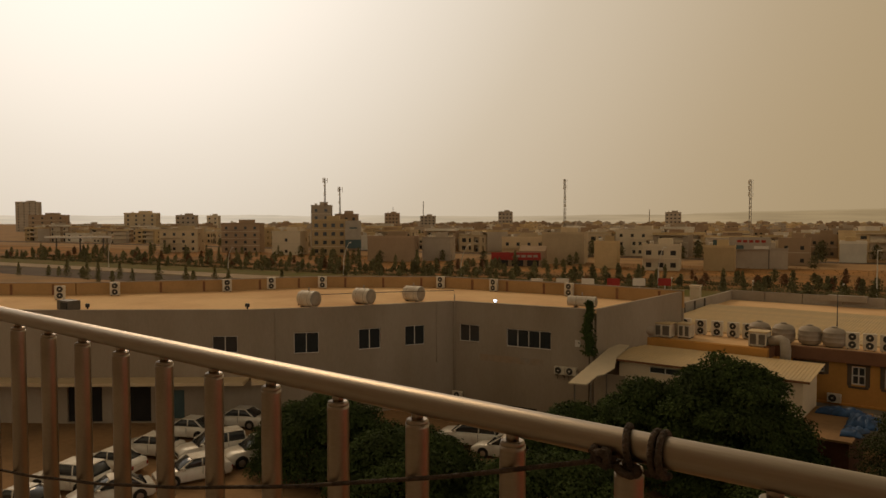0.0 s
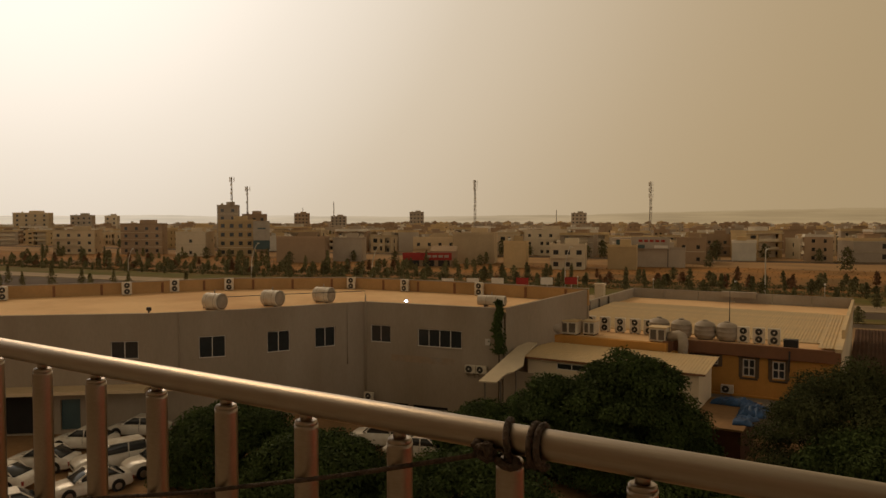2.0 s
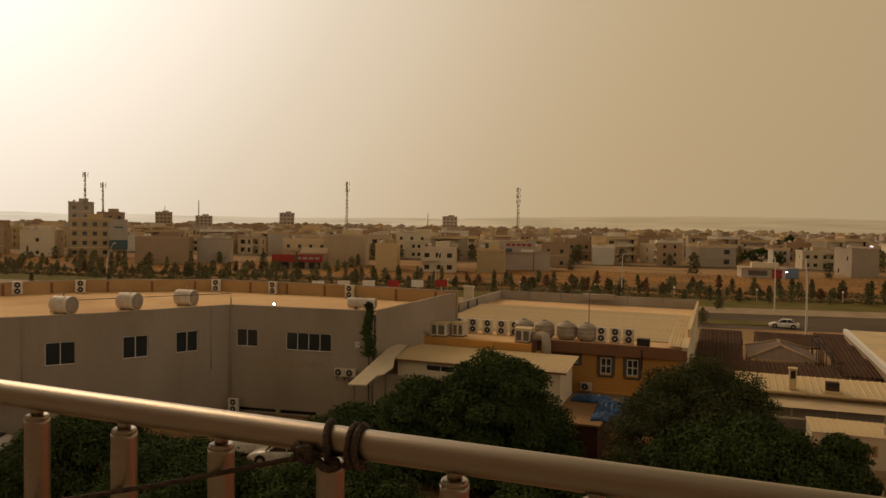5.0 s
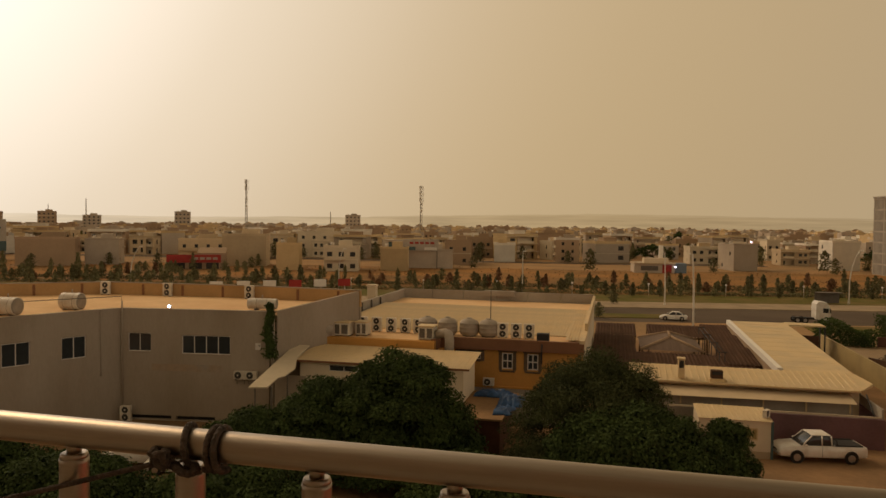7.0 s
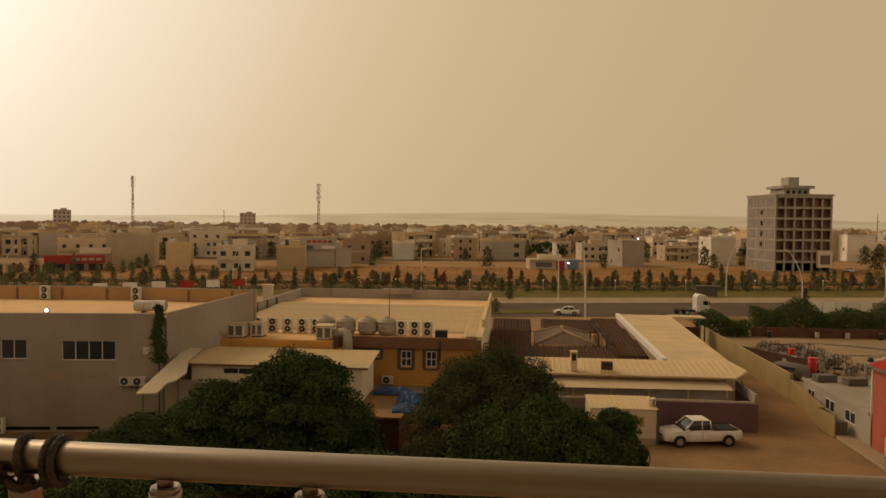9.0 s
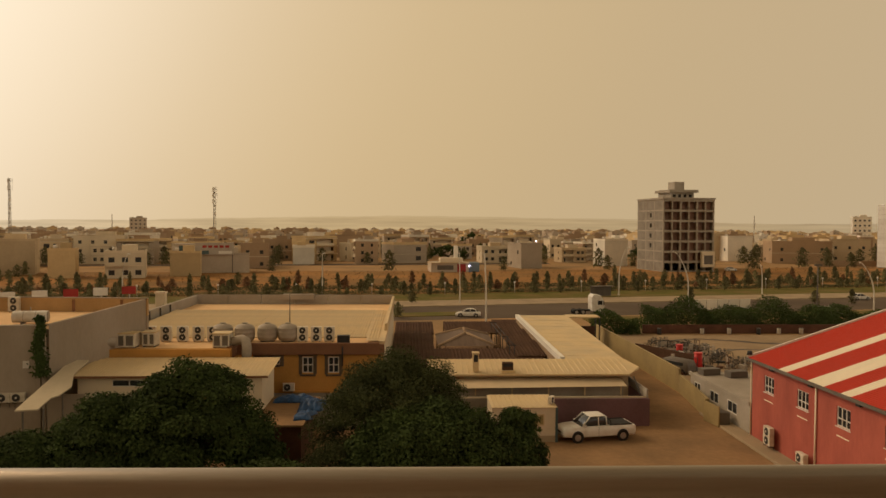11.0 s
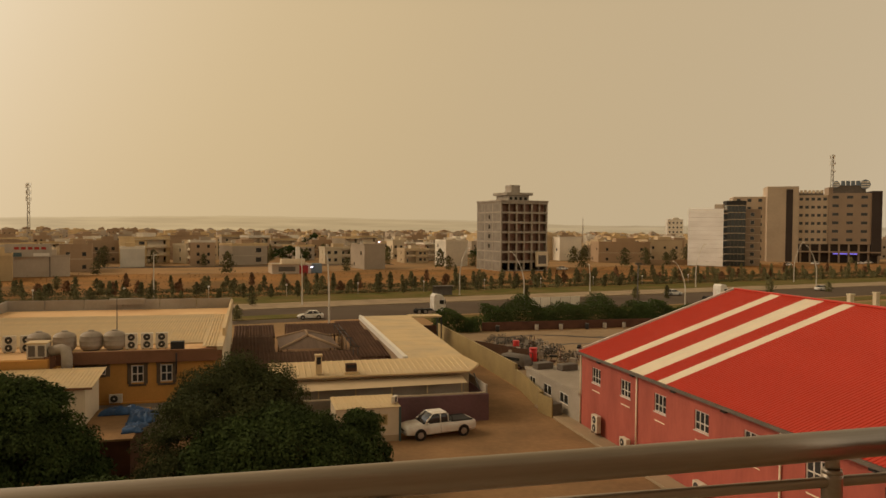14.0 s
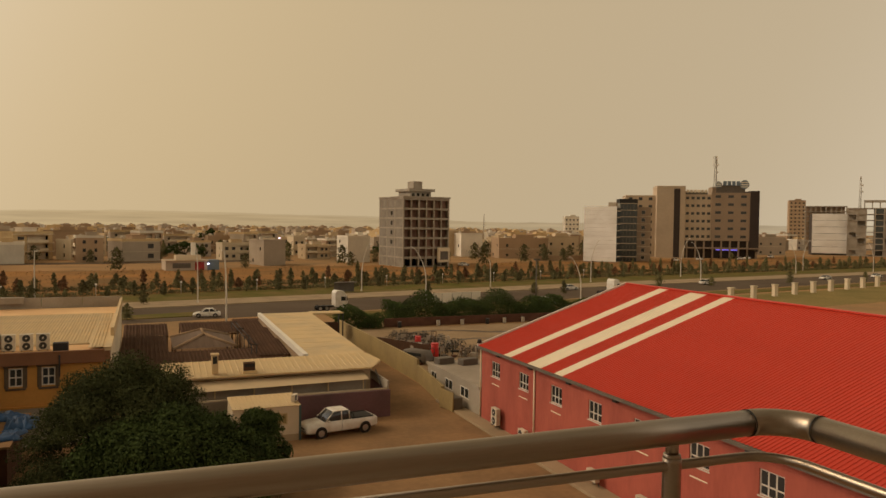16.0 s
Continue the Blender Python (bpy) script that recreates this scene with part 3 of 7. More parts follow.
def roof_tank(x, y, z, yaw, r=0.62, ln=1.5):
    ob = thing("water_tank", "round horizontal white metal water tank on a stand", "water tank", pose(x, y, z, 0, 0, yaw), "roof water tanks")
    b = B()
    tube(b, [(-ln / 2, 0, r + 0.18), (-ln / 2 + 0.04, 0, r + 0.18), (ln / 2 - 0.04, 0, r + 0.18), (ln / 2, 0, r + 0.18)], r, 26)
    drum = part("drum", b, TANKW, ob)
    for k in (-1, 1):
        part("end_cap", tube(B(), [(k * ln / 2, 0, r + 0.18), (k * (ln / 2 + 0.03), 0, r + 0.18), (k * (ln / 2 + 0.07), 0, r + 0.18)], r * 0.93, 24, r * 0.5), TANK, drum, "dull grey end cap")
        part("stand", box(B(), k * 0.5 - 0.06, k * 0.5 + 0.06, -0.45, 0.45, 0, 0.22), GREYMET, ob)
        part("band", tube(B(), [(k * 0.4 - 0.02, 0, r + 0.18), (k * 0.4 + 0.02, 0, r + 0.18)], r + 0.008, 26), TANK, drum)
    part("filler_pipe", tube(B(), [(0, 0, 2 * r + 0.15), (0, 0, 2 * r + 0.45)], 0.05, 10), TANK, ob)


for x, y, yaw in ((-45.3, 41.3, 2), (-43.1, 45.5, 2), (-41.2, 49.8, 4)):
    roof_tank(x, y, ROOF - 0.19, yaw, 0.66, 1.55)
roof_tank(-27.2, 54.3, ROOF - 0.1, 10, 0.42, 2.3)
for x, y in ((-57.6, 29.2), (-47.6, 36.9)):
    fl = thing("floodlight", "small black floodlight at the roof edge", "floodlight", pose(x, y, ROOF + 0.07))
    part("housing", box(B(), -0.18, 0.18, -0.1, 0.1, 0.14, 0.42), BLACK, fl, bevel=0.02)
    part("bracket", box(B(), -0.05, 0.05, -0.05, 0.05, 0, 0.14), BLACK, fl)
rb = thing("roof_box", "dark louvred metal box on the roof edge", "roof box", pose(-59.0, 28.4, ROOF))
part("box", box(B(), -0.9, 0.9, -0.5, 0.5, 0, 0.75), GREYMET, rb, bevel=0.02)
part("louvre", box(B(), -0.2, 0.8, -0.56, -0.502, 0.1, 0.62), BLACK, rb)
p = m4 @ Vector((4.05, -0.02, ROOF + 0.1))
fl = thing("floodlight", "lit white floodlight on the grey roof edge", "floodlight", pose(p.x, p.y, ROOF + 0.07, 0, 0, 7.8))
part("housing", tube(B(), [(0, 0.06, 0.24), (0, -0.06, 0.24)], 0.16, 16), BLACK, fl)
part("lens", tube(B(), [(0, -0.062, 0.24), (0, -0.075, 0.24)], 0.12, 16), FLOODLIGHT, fl, "glowing bluish-white lens")
part("bracket", box(B(), -0.03, 0.03, -0.03, 0.03, 0, 0.06), BLACK, fl)
solo("cable_frame", tube(tube(B(), [(-46.5, 41.2, 9.7), (-42, 47.5, 9.75), (-38.2, 51.7, 9.8), (-38.2, 51.7, 8.9)], 0.03, 6), [(-46.5, 41.2, 8.83), (-46.5, 41.2, 9.9)], 0.03, 6), GREYMET, "thin dark pipe rail along the roof edge", "pipe")


# ---- corrugated sheets ----
def ribbed(u0, u1, pitch, rib, height, ln, mat, name="sheet"):
    """A ribbed sheet: ribs stand along y from 0 to ln, spread over x from u0 to u1; z is up."""
    bm = B()
    prof = []
    x = u0
    while x < u1 - 1e-6:
        prof += [(x, 0), (min(u1, x + pitch - rib), 0), (min(u1, x + pitch - rib * 0.75), height), (min(u1, x + pitch - rib * 0.25), height)]
        x += pitch
    prof.append((u1, 0))
    lo = [bm.verts.new((a, 0, z)) for a, z in prof]
    hi = [bm.verts.new((a, ln, z)) for a, z in prof]
    l2 = [bm.verts.new((a, 0, z - 0.012)) for a, z in prof]
    h2 = [bm.verts.new((a, ln, z - 0.012)) for a, z in prof]
    for i in range(len(prof) - 1):
        if prof[i + 1][0] - prof[i][0] < 1e-6:
            continue
        bm.faces.new((lo[i], lo[i + 1], hi[i + 1], hi[i]))
        bm.faces.new((l2[i + 1], l2[i], h2[i], h2[i + 1]))
        bm.faces.new((l2[i], l2[i + 1], lo[i + 1], lo[i]))
        bm.faces.new((hi[i], hi[i + 1], h2[i + 1], h2[i]))
    me = bpy.data.meshes.new(name)
    bm.to_mesh(me)
    bm.free()
    me.materials.append(mat)
    return me


def slope(x, y, z, ln, dz, yaw=0):
    """The frame of a sheet that starts at (x, y, z) and rises by dz over ln along its y."""
    return pose(x, y, z, math.degrees(math.atan2(dz, ln)), 0, yaw)


# ---- the ochre building with the white ribbed roof ----
ochre = thing("ochre_building", "ochre rendered building with a brown fascia and pale ribbed roof", "building", pose(0, 0, 0))
E = Matrix.Translation((-13.6, 60.6, 0))
OW = [(4.9, 5.8, 3.95, 5.28), (7.0, 7.9, 3.95, 5.28), (1.2, 3.1, 4.65, 5.25)]
part("wall", wall_grid(B(), E, 11.5, 0, 5.5, 0.3, OW), ORANGE, ochre)
for u0, u1, z0, z1 in OW[:2]:
    window(ochre, E, u0, u1, z0, z1, 1, WINFRAME, None, 0.09, 0.02, 0.62)
    bm = B()
    for a, b, c, d in ((u0 - 0.28, u0 - 0.003, z0 - 0.1, z1 + 0.06), (u1 + 0.003, u1 + 0.28, z0 - 0.1, z1 + 0.06), (u0 - 0.34, u1 + 0.34, z1 + 0.064, z1 + 0.22), (u0 - 0.2, u1 + 0.2, z0 - 0.26, z0 - 0.104)):
        box(bm, a, b, -0.09, -0.002, c, d, E)
    part("window_surround", bm, STONE, ochre, "dark carved stone window surround", bevel=0.02)
window(ochre, E, 1.2, 3.1, 4.65, 5.25, 2, WINFRAME, None, 0.07, 0.02)
bm = B()
for a, b, c, d in ((0.9, 1.197, 4.5, 5.42), (3.103, 3.4, 4.5, 5.42), (1.2, 3.1, 5.253, 5.42), (1.2, 3.1, 4.45, 4.647)):
    box(bm, a, b, -0.07, -0.002, c, d, E)
part("window_surround", bm, STONE, ochre, bevel=0.02)
part("plinth", box(B(), 0, 11.5, -0.12, -0.003, 0, 2.35, E), CONCRETE, ochre, "stained concrete plinth band")
part("plinth_cap", box(B(), 0, 11.5, -0.2, 0, 2.353, 2.5, E), ORANGE, ochre)
part("wall", box(B(), -2.35, -2.05, 60.9, 92.0, 0, 6.2), HOUSES[3], ochre)
part("wall", box(B(), -26.4, -26.1, 58.6, 92.0, 0, 6.2), PLASTER, ochre)
part("wall", box(B(), -26.1, -2.36, 91.7, 92.0, 0, 6.2), PLASTER, ochre)
part("wall", box(B(), -26.1, -13.61, 58.3, 58.6, 0, 5.5), ORANGE, ochre)
part("wall", box(B(), -13.9, -13.6, 58.61, 60.59, 0, 5.5), ORANGE, ochre)
for a, b, c, d in ((-13.9, -2.0, 60.25, 60.5), (-26.4, -13.904, 58.0, 58.6)):
    f = part("fascia", box(B(), a, b, c, d, 5.504, 6.45 if a > -20 else 6.33), BROWN if a > -20 else ORANGE, ochre, "brown painted fascia" if a > -20 else "", bevel=0.02)
part("fascia", box(B(), -14.3, -13.904, 58.604, 60.24, 5.504, 6.45), BROWN, ochre)
part("roof_deck", box(B(), -26.1, -14.304, 58.604, 60.9, 5.9, 6.25), ROOFSAND, ochre)
part("roof_deck", box(B(), -13.9, -2.36, 60.504, 60.9, 5.6, 5.95), CONCRETE, ochre)
part("roof_deck", box(B(), -26.1, -2.36, 60.904, 69.0, 5.9, 6.25), ROOFSAND, ochre, "sandy flat roof terrace")
part("roof_deck", box(B(), -26.1, -2.36, 82.0, 91.6, 5.9, 6.3), ROOFSAND, ochre, "dusty brown flat roof behind the ribbed sheets")
sheet = ribbed(0, 1.0, 0.25, 0.09, 0.05, 17.3, CREAM)
for k in range(22):
    part("roof_sheet", sheet, None, ochre, at=slope(-25.6 + k * 1.0, 64.6, 6.35 if k < 11 else 6.33, 17.3, 0.35))
part("roof_sheet", ribbed(0, 1.25, 0.25, 0.09, 0.05, 20.2, CREAM), None, ochre, at=slope(-3.6, 61.6, 6.42, 20.2, 0.25))
part("verge_trim", box(B(), -2.40, -1.95, 60.2, 92.0, 6.35, 6.62), CREAM, ochre, "pale flashing along the roof side")
part("verge_trim", box(B(), -2.2, -1.95, 66, 92.0, 6.623, 7.3), CREAM, ochre)
for k in range(6):
    part("parapet", box(B(), -26.4 + k * 4.07, -26.4 + k * 4.07 + 4.0, 91.7, 92.0, 6.31, 7.45), CONCRETE, ochre, "grey block parapet at the rear roof edge")
part("parapet", box(B(), -26.4, -26.1, 72, 91.69, 6.25, 7.4), CONCRETE, ochre)
for k in range(7):
    part("post", box(B(), -26.05, -25.9, 62 + k * 3.2, 62.15 + k * 3.2, 6.25, 7.35), GREYMET, ochre)
part("stair_head", box(B(), -15.6, -11.8, 91.2, 92.1, 6.9, 7.56), CONCRETE, ochre)
part("gutter", box(B(), -25.6, -2.5, 64.35, 64.58, 6.25, 6.36), CREAM, ochre)
part("downpipe", tube(B(), [(-5.4, 60.2, 6.2), (-5.4, 60.2, 4.6)], 0.06, 8), BLACK, ochre)
part("roof_hatch", box(B(), -5.9, -4.9, 60.95, 61.6, 6.26, 6.95), BLACK, ochre)
for k, x in enumerate((-21.6, -20.3, -18.95, -17.65, -16.45)):
    ac_unit(x, 62.6, 6.25, 4 * ((k % 3) - 1), 2, 0.98, "roof terrace air conditioners")
for x in (-8.95, -7.8, -6.7):
    ac_unit(x, 62.4, 6.25, 3, 2, 0.98, "roof terrace air conditioners")
ac_unit(-9.75, 60.25, 2.51, 0, 1, 1.0, "", "small outdoor air conditioner on the plinth ledge")


def round_tank(x, y, z):
    ob = thing("water_tank", "dusty ribbed galvanised water tank with a lid", "water tank", pose(x, y, z), "terrace water tanks")
    b = B()
    n, rings = 24, []
    for h, r in ((0.10, 0.62), (0.16, 0.76), (0.4, 0.83), (0.43, 0.85), (0.46, 0.83), (0.75, 0.85), (0.78, 0.87), (0.81, 0.85), (1.1, 0.82), (1.13, 0.84), (1.16, 0.80), (1.35, 0.66), (1.45, 0.42), (1.5, 0.2)):
        rings.append([b.verts.new((r * math.cos(2 * math.pi * i / n), r * math.sin(2 * math.pi * i / n), h)) for i in range(n)])
    for p, q in zip(rings, rings[1:]):
        for i in range(n):
            b.faces.new((p[i], p[(i + 1) % n], q[(i + 1) % n], q[i])).smooth = True
    b.faces.new(rings[0][::-1])
    b.faces.new(rings[-1])
    part("drum", b, TANK, ob)
    part("lid", tube(B(), [(0, 0, 1.5), (0, 0, 1.58)], 0.23, 16), TANK, ob)
    part("stand", tube(B(), [(0, 0, 0), (0, 0, 0.1)], 0.6, 16), GREYMET, ob)


for x in (-15.6, -13.8, -11.9, -10.2):
    round_tank(x, 62.6, 6.25)
solo("mast", tube(B(), [(-10.2, 63.6, 6.25), (-10.2, 63.6, 10.2)], 0.05, 8, 0.025), BLACK, "thin dark aerial mast on the roof", "mast")


def cooler(x, y, z, yaw, w=1.5, d=1.2, h=1.15):
    ob = thing("air_cooler", "pale metal evaporative cooler with louvred sides", "air cooler", pose(x, y, z, 0, 0, yaw))
    part("cabinet", box(B(), -w / 2, w / 2, -d / 2, d / 2, 0.12, h), ACBODY, ob, bevel=0.03)
    part("cap", box(B(), -w / 2 - 0.08, w / 2 + 0.08, -d / 2 - 0.08, d / 2 + 0.08, h + 0.003, h + 0.1), CREAM, ob, bevel=0.02)
    for k in range(2):
        x0 = -w / 2 + 0.12 + k * (w / 2 - 0.02)
        part("louvre", box(B(), x0, x0 + w / 2 - 0.2, -d / 2 - 0.015, -d / 2 - 0.002, 0.25, h - 0.12), GREYMET, ob)
    for sx in (-1, 1):
        part("leg", box(B(), sx * (w / 2 - 0.1) - 0.04, sx * (w / 2 - 0.1) + 0.04, -d / 2 + 0.05, d / 2 - 0.05, 0, 0.12), GREYMET, ob)


def duct(pts, r=0.42):
    ob = solo("air_duct", tube(B(), pts, r, 16), TANK, "fat silvery galvanised air duct bend", "duct")
    return ob


cooler(-22.3, 58.9 + 0.5, 6.25, 0)
cooler(-20.7, 60.1, 6.25, 0, 1.0)
duct([(-22.9, 58.5, 6.8), (-23.6, 58.1, 6.95), (-24.1, 57.6, 6.9), (-24.3, 57.2, 6.5), (-24.3, 57.1, 5.95)])
cooler(-14.8, 59.3, 6.25, 0, 1.3)
duct([(-14.0, 59.2, 6.75), (-13.2, 59.1, 6.95), (-12.9, 58.9, 6.85), (-12.75, 58.6, 6.4), (-12.75, 58.4, 5.0)], 0.38)

# ---- the cream lean-to in front of it, and the grey canopy ----
shed = thing("cream_lean_to", "cream sheet-walled lean-to with a pale metal roof", "shed", pose(0, 0, 0))
S = Matrix.Translation((-23.5, 53.3, 0))
part("wall", wall_grid(B(), S, 13.0, 0, 5.2, 0.15, [(2.4, 7.2, 4.45, 4.95)]), HOUSES[3], shed)
part("wall", box(B(), -10.65, -10.5, 53.46, 57.9, 0, 5.3), HOUSES[3], shed)
part("wall", box(B(), -23.5, -23.35, 53.46, 57.9, 0, 5.3), HOUSES[3], shed)
window(shed, S, 2.4, 7.2, 4.45, 4.95, 3, WINFRAME, None, 0.06, 0.03)
rs = ribbed(0, 1.0, 0.25, 0.08, 0.035, 4.9, CREAM)
for k in range(14):
    part("roof_sheet", rs, None, shed, at=slope(-23.95 + k, 52.95, 5.28, 4.9, 0.45))
part("fascia", box(B(), -23.9, -10.0, 52.93, 52.99, 5.12, 5.27), BROWN, shed)
cn = thing("grey_canopy", "pale grey sloping sheet canopy between the buildings", "canopy", pose(0, 0, 0))
b = B()
for q in ([(-25.0, 47.8, 4.15), (-23.7, 48.1, 4.15), (-23.6, 49.6, 4.55), (-23.2, 49.9, 4.65), (-22.95, 51.2, 4.95), (-23.62, 53.0, 5.4), (-23.62, 55.4, 6.0), (-24.9, 55.4, 6.0)],):
    top = [b.verts.new(v) for v in q]
    bot = [b.verts.new((x, y, z - 0.1)) for x, y, z in q]
    b.faces.new(top)
    b.faces.new(bot[::-1])
    for i in range(len(q)):
        j = (i + 1) % len(q)
        b.faces.new((bot[i], bot[j], top[j], top[i]))
part("roof", b, HOUSES[3], cn)
for x, y, z in ((-24.7, 48.2, 4.1), (-23.5, 48.4, 4.1), (-23.3, 50.6, 4.6)):
    part("post", tube(B(), [(x, y, 0), (x, y, z)], 0.06, 8), GREYMET, cn)
part("panel", box(B(), -24.8, -22.3, 51.6, 51.7, 0, 4.3), PLASTER, cn)

# ---- rust-brown hut and tarpaulins between the trees ----
hut = thing("rust_hut", "rust-brown sheet-metal hut with a sandy flat roof", "hut", pose(0, 0, 0))
part("wall", wall_grid(B(), Matrix.Translation((-11.6, 49.8, 0)), 4.4, 0, 2.5, 0.12, [(1.6, 2.6, 0, 2.05)]), RUSTWALL, hut)
part("wall", box(B(), -7.32, -7.2, 49.93, 55.5, 0, 2.5), RUSTWALL, hut)
part("wall", box(B(), -11.6, -11.48, 49.93, 55.5, 0, 2.5), RUSTWALL, hut)
part("roof", prism(B(), [(-11.9, 49.4), (-7.0, 49.4), (-6.9, 57.8), (-11.9, 57.8)], 2.52, 2.66), DIRT, hut)
part("step", box(B(), -9.6, -8.2, 49.2, 49.75, 0, 0.25), RUSTWALL, hut)
# black sheet behind the door gap, painted shade of the hut's inside
part("doorway_fill", box(B(), -10.0, -9.0, 50.2, 50.25, 0, 2.05), DARK, hut)


def cloth(x0, x1, y0, y1, z, amp, seed, name, mat, label):
    b = B()
    nx, ny = 22, 16
    g = []
    for i in range(nx + 1):
        for j in range(ny + 1):
            u, v = i / nx, j / ny
            edge = min(u, v, 1 - u, 1 - v)
            w = 0.35 * noise.noise(Vector((u * 3, v * 3, seed)))
            g.append(b.verts.new((x0 + (x1 - x0) * u + w, y0 + (y1 - y0) * v + w * 0.6, z + 0.03 + max(0.0, min(1, edge * 6)) * amp * (0.5 + 0.9 * abs(noise.noise(Vector((u * 5, v * 4, seed + 5))))))))
    for i in range(nx):
        for j in range(ny):
            b.faces.new((g[i * (ny + 1) + j], g[(i + 1) * (ny + 1) + j], g[(i + 1) * (ny + 1) + j + 1], g[i * (ny + 1) + j + 1])).smooth = True
    ob = solo(name, b, mat, label, "tarpaulin")
    sd = ob.modifiers.new("thickness", "SOLIDIFY")
    sd.thickness = 0.02
    return ob


cloth(-10.2, -7.2, 55.6, 57.4, 2.66, 0.45, 1.0, "tarpaulin", TARP, "crumpled blue tarpaulin heap on the hut roof")
cloth(-8.0, -6.2, 53.0, 55.8, 2.66, 0.6, 4.0, "tarpaulin", TARP, "crumpled blue tarpaulin hanging over the roof edge")
cloth(-7.8, -6.6, 50.6, 52.6, 2.66, 0.4, 9.0, "tarpaulin", TARP, "bunched blue tarpaulin at the roof corner")
solo("wall_inner", box(B(), -10.4, -2.4, 58.6, 58.9, 0, 2.3), CONCRETE, "stained concrete yard wall below the ochre building", "wall", "structure")

# ---- the restaurant sheds round the court ----
long_shed = thing("long_shed", "long shed with a cream flat metal roof and white fascia", "shed", pose(0, 0, 0))
part("roof", prism(B(), [(14.0, 65.6), (19.3, 65.6), (20.9, 97.8), (14.5, 97.8)], 4.05, [4.15, 4.15, 4.2, 4.2]), CREAM, long_shed, "cream standing roof with faint seams")
part("fascia", prism(B(), [(13.55, 65.6), (13.99, 65.6), (14.49, 97.8), (14.05, 97.8)], 3.8, 4.32), WHITE, long_shed, "white raised fascia along the court")
for k in range(11):
    y = 67 + k * 2.8
    x = 13.8 + (y - 65.6) * 0.0155
    part("seam", box(B(), x + 0.22, x + 5.3, y, y + 0.05, 4.203, 4.212), CREAM, long_shed)
part("wall", box(B(), 18.9, 19.1, 65.6, 97.5, 0, 4.04), OLIVE, long_shed)
part("wall", box(B(), 14.1, 14.25, 65.6, 97.5, 0, 3.79), HOUSES[4], long_shed)
gate = thing("gate_canopy", "small flat white canopy on posts beside the gate", "canopy", pose(0, 0, 0))
part("roof", box(B(), 20.95, 25.2, 96.8, 99.3, 3.95, 4.12), CREAM, gate)
for x, y in ((21.2, 97), (25.2, 97), (25.2, 99.2), (21.2, 99.2)):
    part("post", tube(B(), [(x, y, 0), (x, y, 3.94)], 0.09, 8), BLACK, gate)
part("panel", box(B(), 21.4, 25.0, 98.8, 98.9, 0, 2.6), BROWNROOF, gate)

cross = thing("cross_shed", "low shed with a pale ribbed metal roof", "shed", pose(0, 0, 0))
cs = ribbed(0, 1.0, 0.5, 0.12, 0.05, 4.3, CREAM)
for k in range(17):
    part("roof_sheet", cs, None, cross, at=slope(1.6 + k, 60.95, 3.72, 4.3, 0.5))
bm = prism(B(), [(18.62, 60.95), (19.9, 62.9), (19.3, 65.2), (18.62, 65.2)], 3.70, [3.76, 3.95, 4.2, 4.25])
part("roof_hip", bm, CREAM, cross)
part("gutter", box(B(), 1.6, 18.5, 60.82, 60.94, 3.6, 3.74), CREAM, cross)
part("wall", box(B(), 1.6, 18.6, 61.6, 61.75, 0, 3.65), HOUSES[0], cross)
part("lower_roof", prism(B(), [(1.6, 58.9), (17.9, 59.6), (17.9, 61.5), (1.6, 61.5)], 2.95, [2.98, 2.98, 3.3, 3.3]), HOUSES[0], cross, "sandy lower roof strip")
part("lower_wall", box(B(), 1.6, 17.7, 60.0, 60.1, 0, 2.94), CONCRETE, cross)
for k in range(6):
    part("post", box(B(), 2.4 + 3 * k, 2.5 + 3 * k, 59.7, 59.8, 2.2, 2.95), CREAM, cross)
part("edge_beam", box(B(), 1.6, 19.2, 58.62, 58.72, 2.24, 2.36), HOUSES[3], cross)
part("corner_post", tube(B(), [(18.7, 60.4, 3.6), (19.2, 58.4, 1.0)], 0.06, 8), BLACK, cross)
for x, w, h, m in ((5.6, 0.5, 1.5, CREAM), (8.3, 0.9, 0.75, BROWNROOF)):
    ch = thing("chimney", "square pale metal roof chimney" if h > 1 else "short dark roof vent with a hood", "chimney", pose(x, 61.6, 3.86))
    part("shaft", box(B(), -w / 2, w / 2, -0.3, 0.3, 0, h), m, ch, bevel=0.03)
    part("cap", box(B(), -w / 2 - 0.12, w / 2 + 0.12, -0.42, 0.42, -0.1, 0.12) if h < 1 else box(B(), -w / 2 - 0.06, w / 2 + 0.06, -0.36, 0.36, h + 0.003, h + 0.1), CREAM if h < 1 else m, ch)
    part("mouth", box(B(), -w / 2 + 0.08, w / 2 - 0.08, -0.32, -0.302, h * 0.55, h - 0.08), BLACK, ch)
solo("purple_wall", box(box(B(), 7.0, 19.4, 58.35, 58.6, 0, 2.22), 19.15, 19.4, 58.6, 66.0, 0, 2.22), PURPLE, "faded purple rendered yard wall", "wall", "structure")
solo("wall_fence", box(B(), 19.2, 19.35, 58.6, 65.8, 2.23, 2.95), CONCRETE, "pale mesh fence panel on the yard wall", "fence")

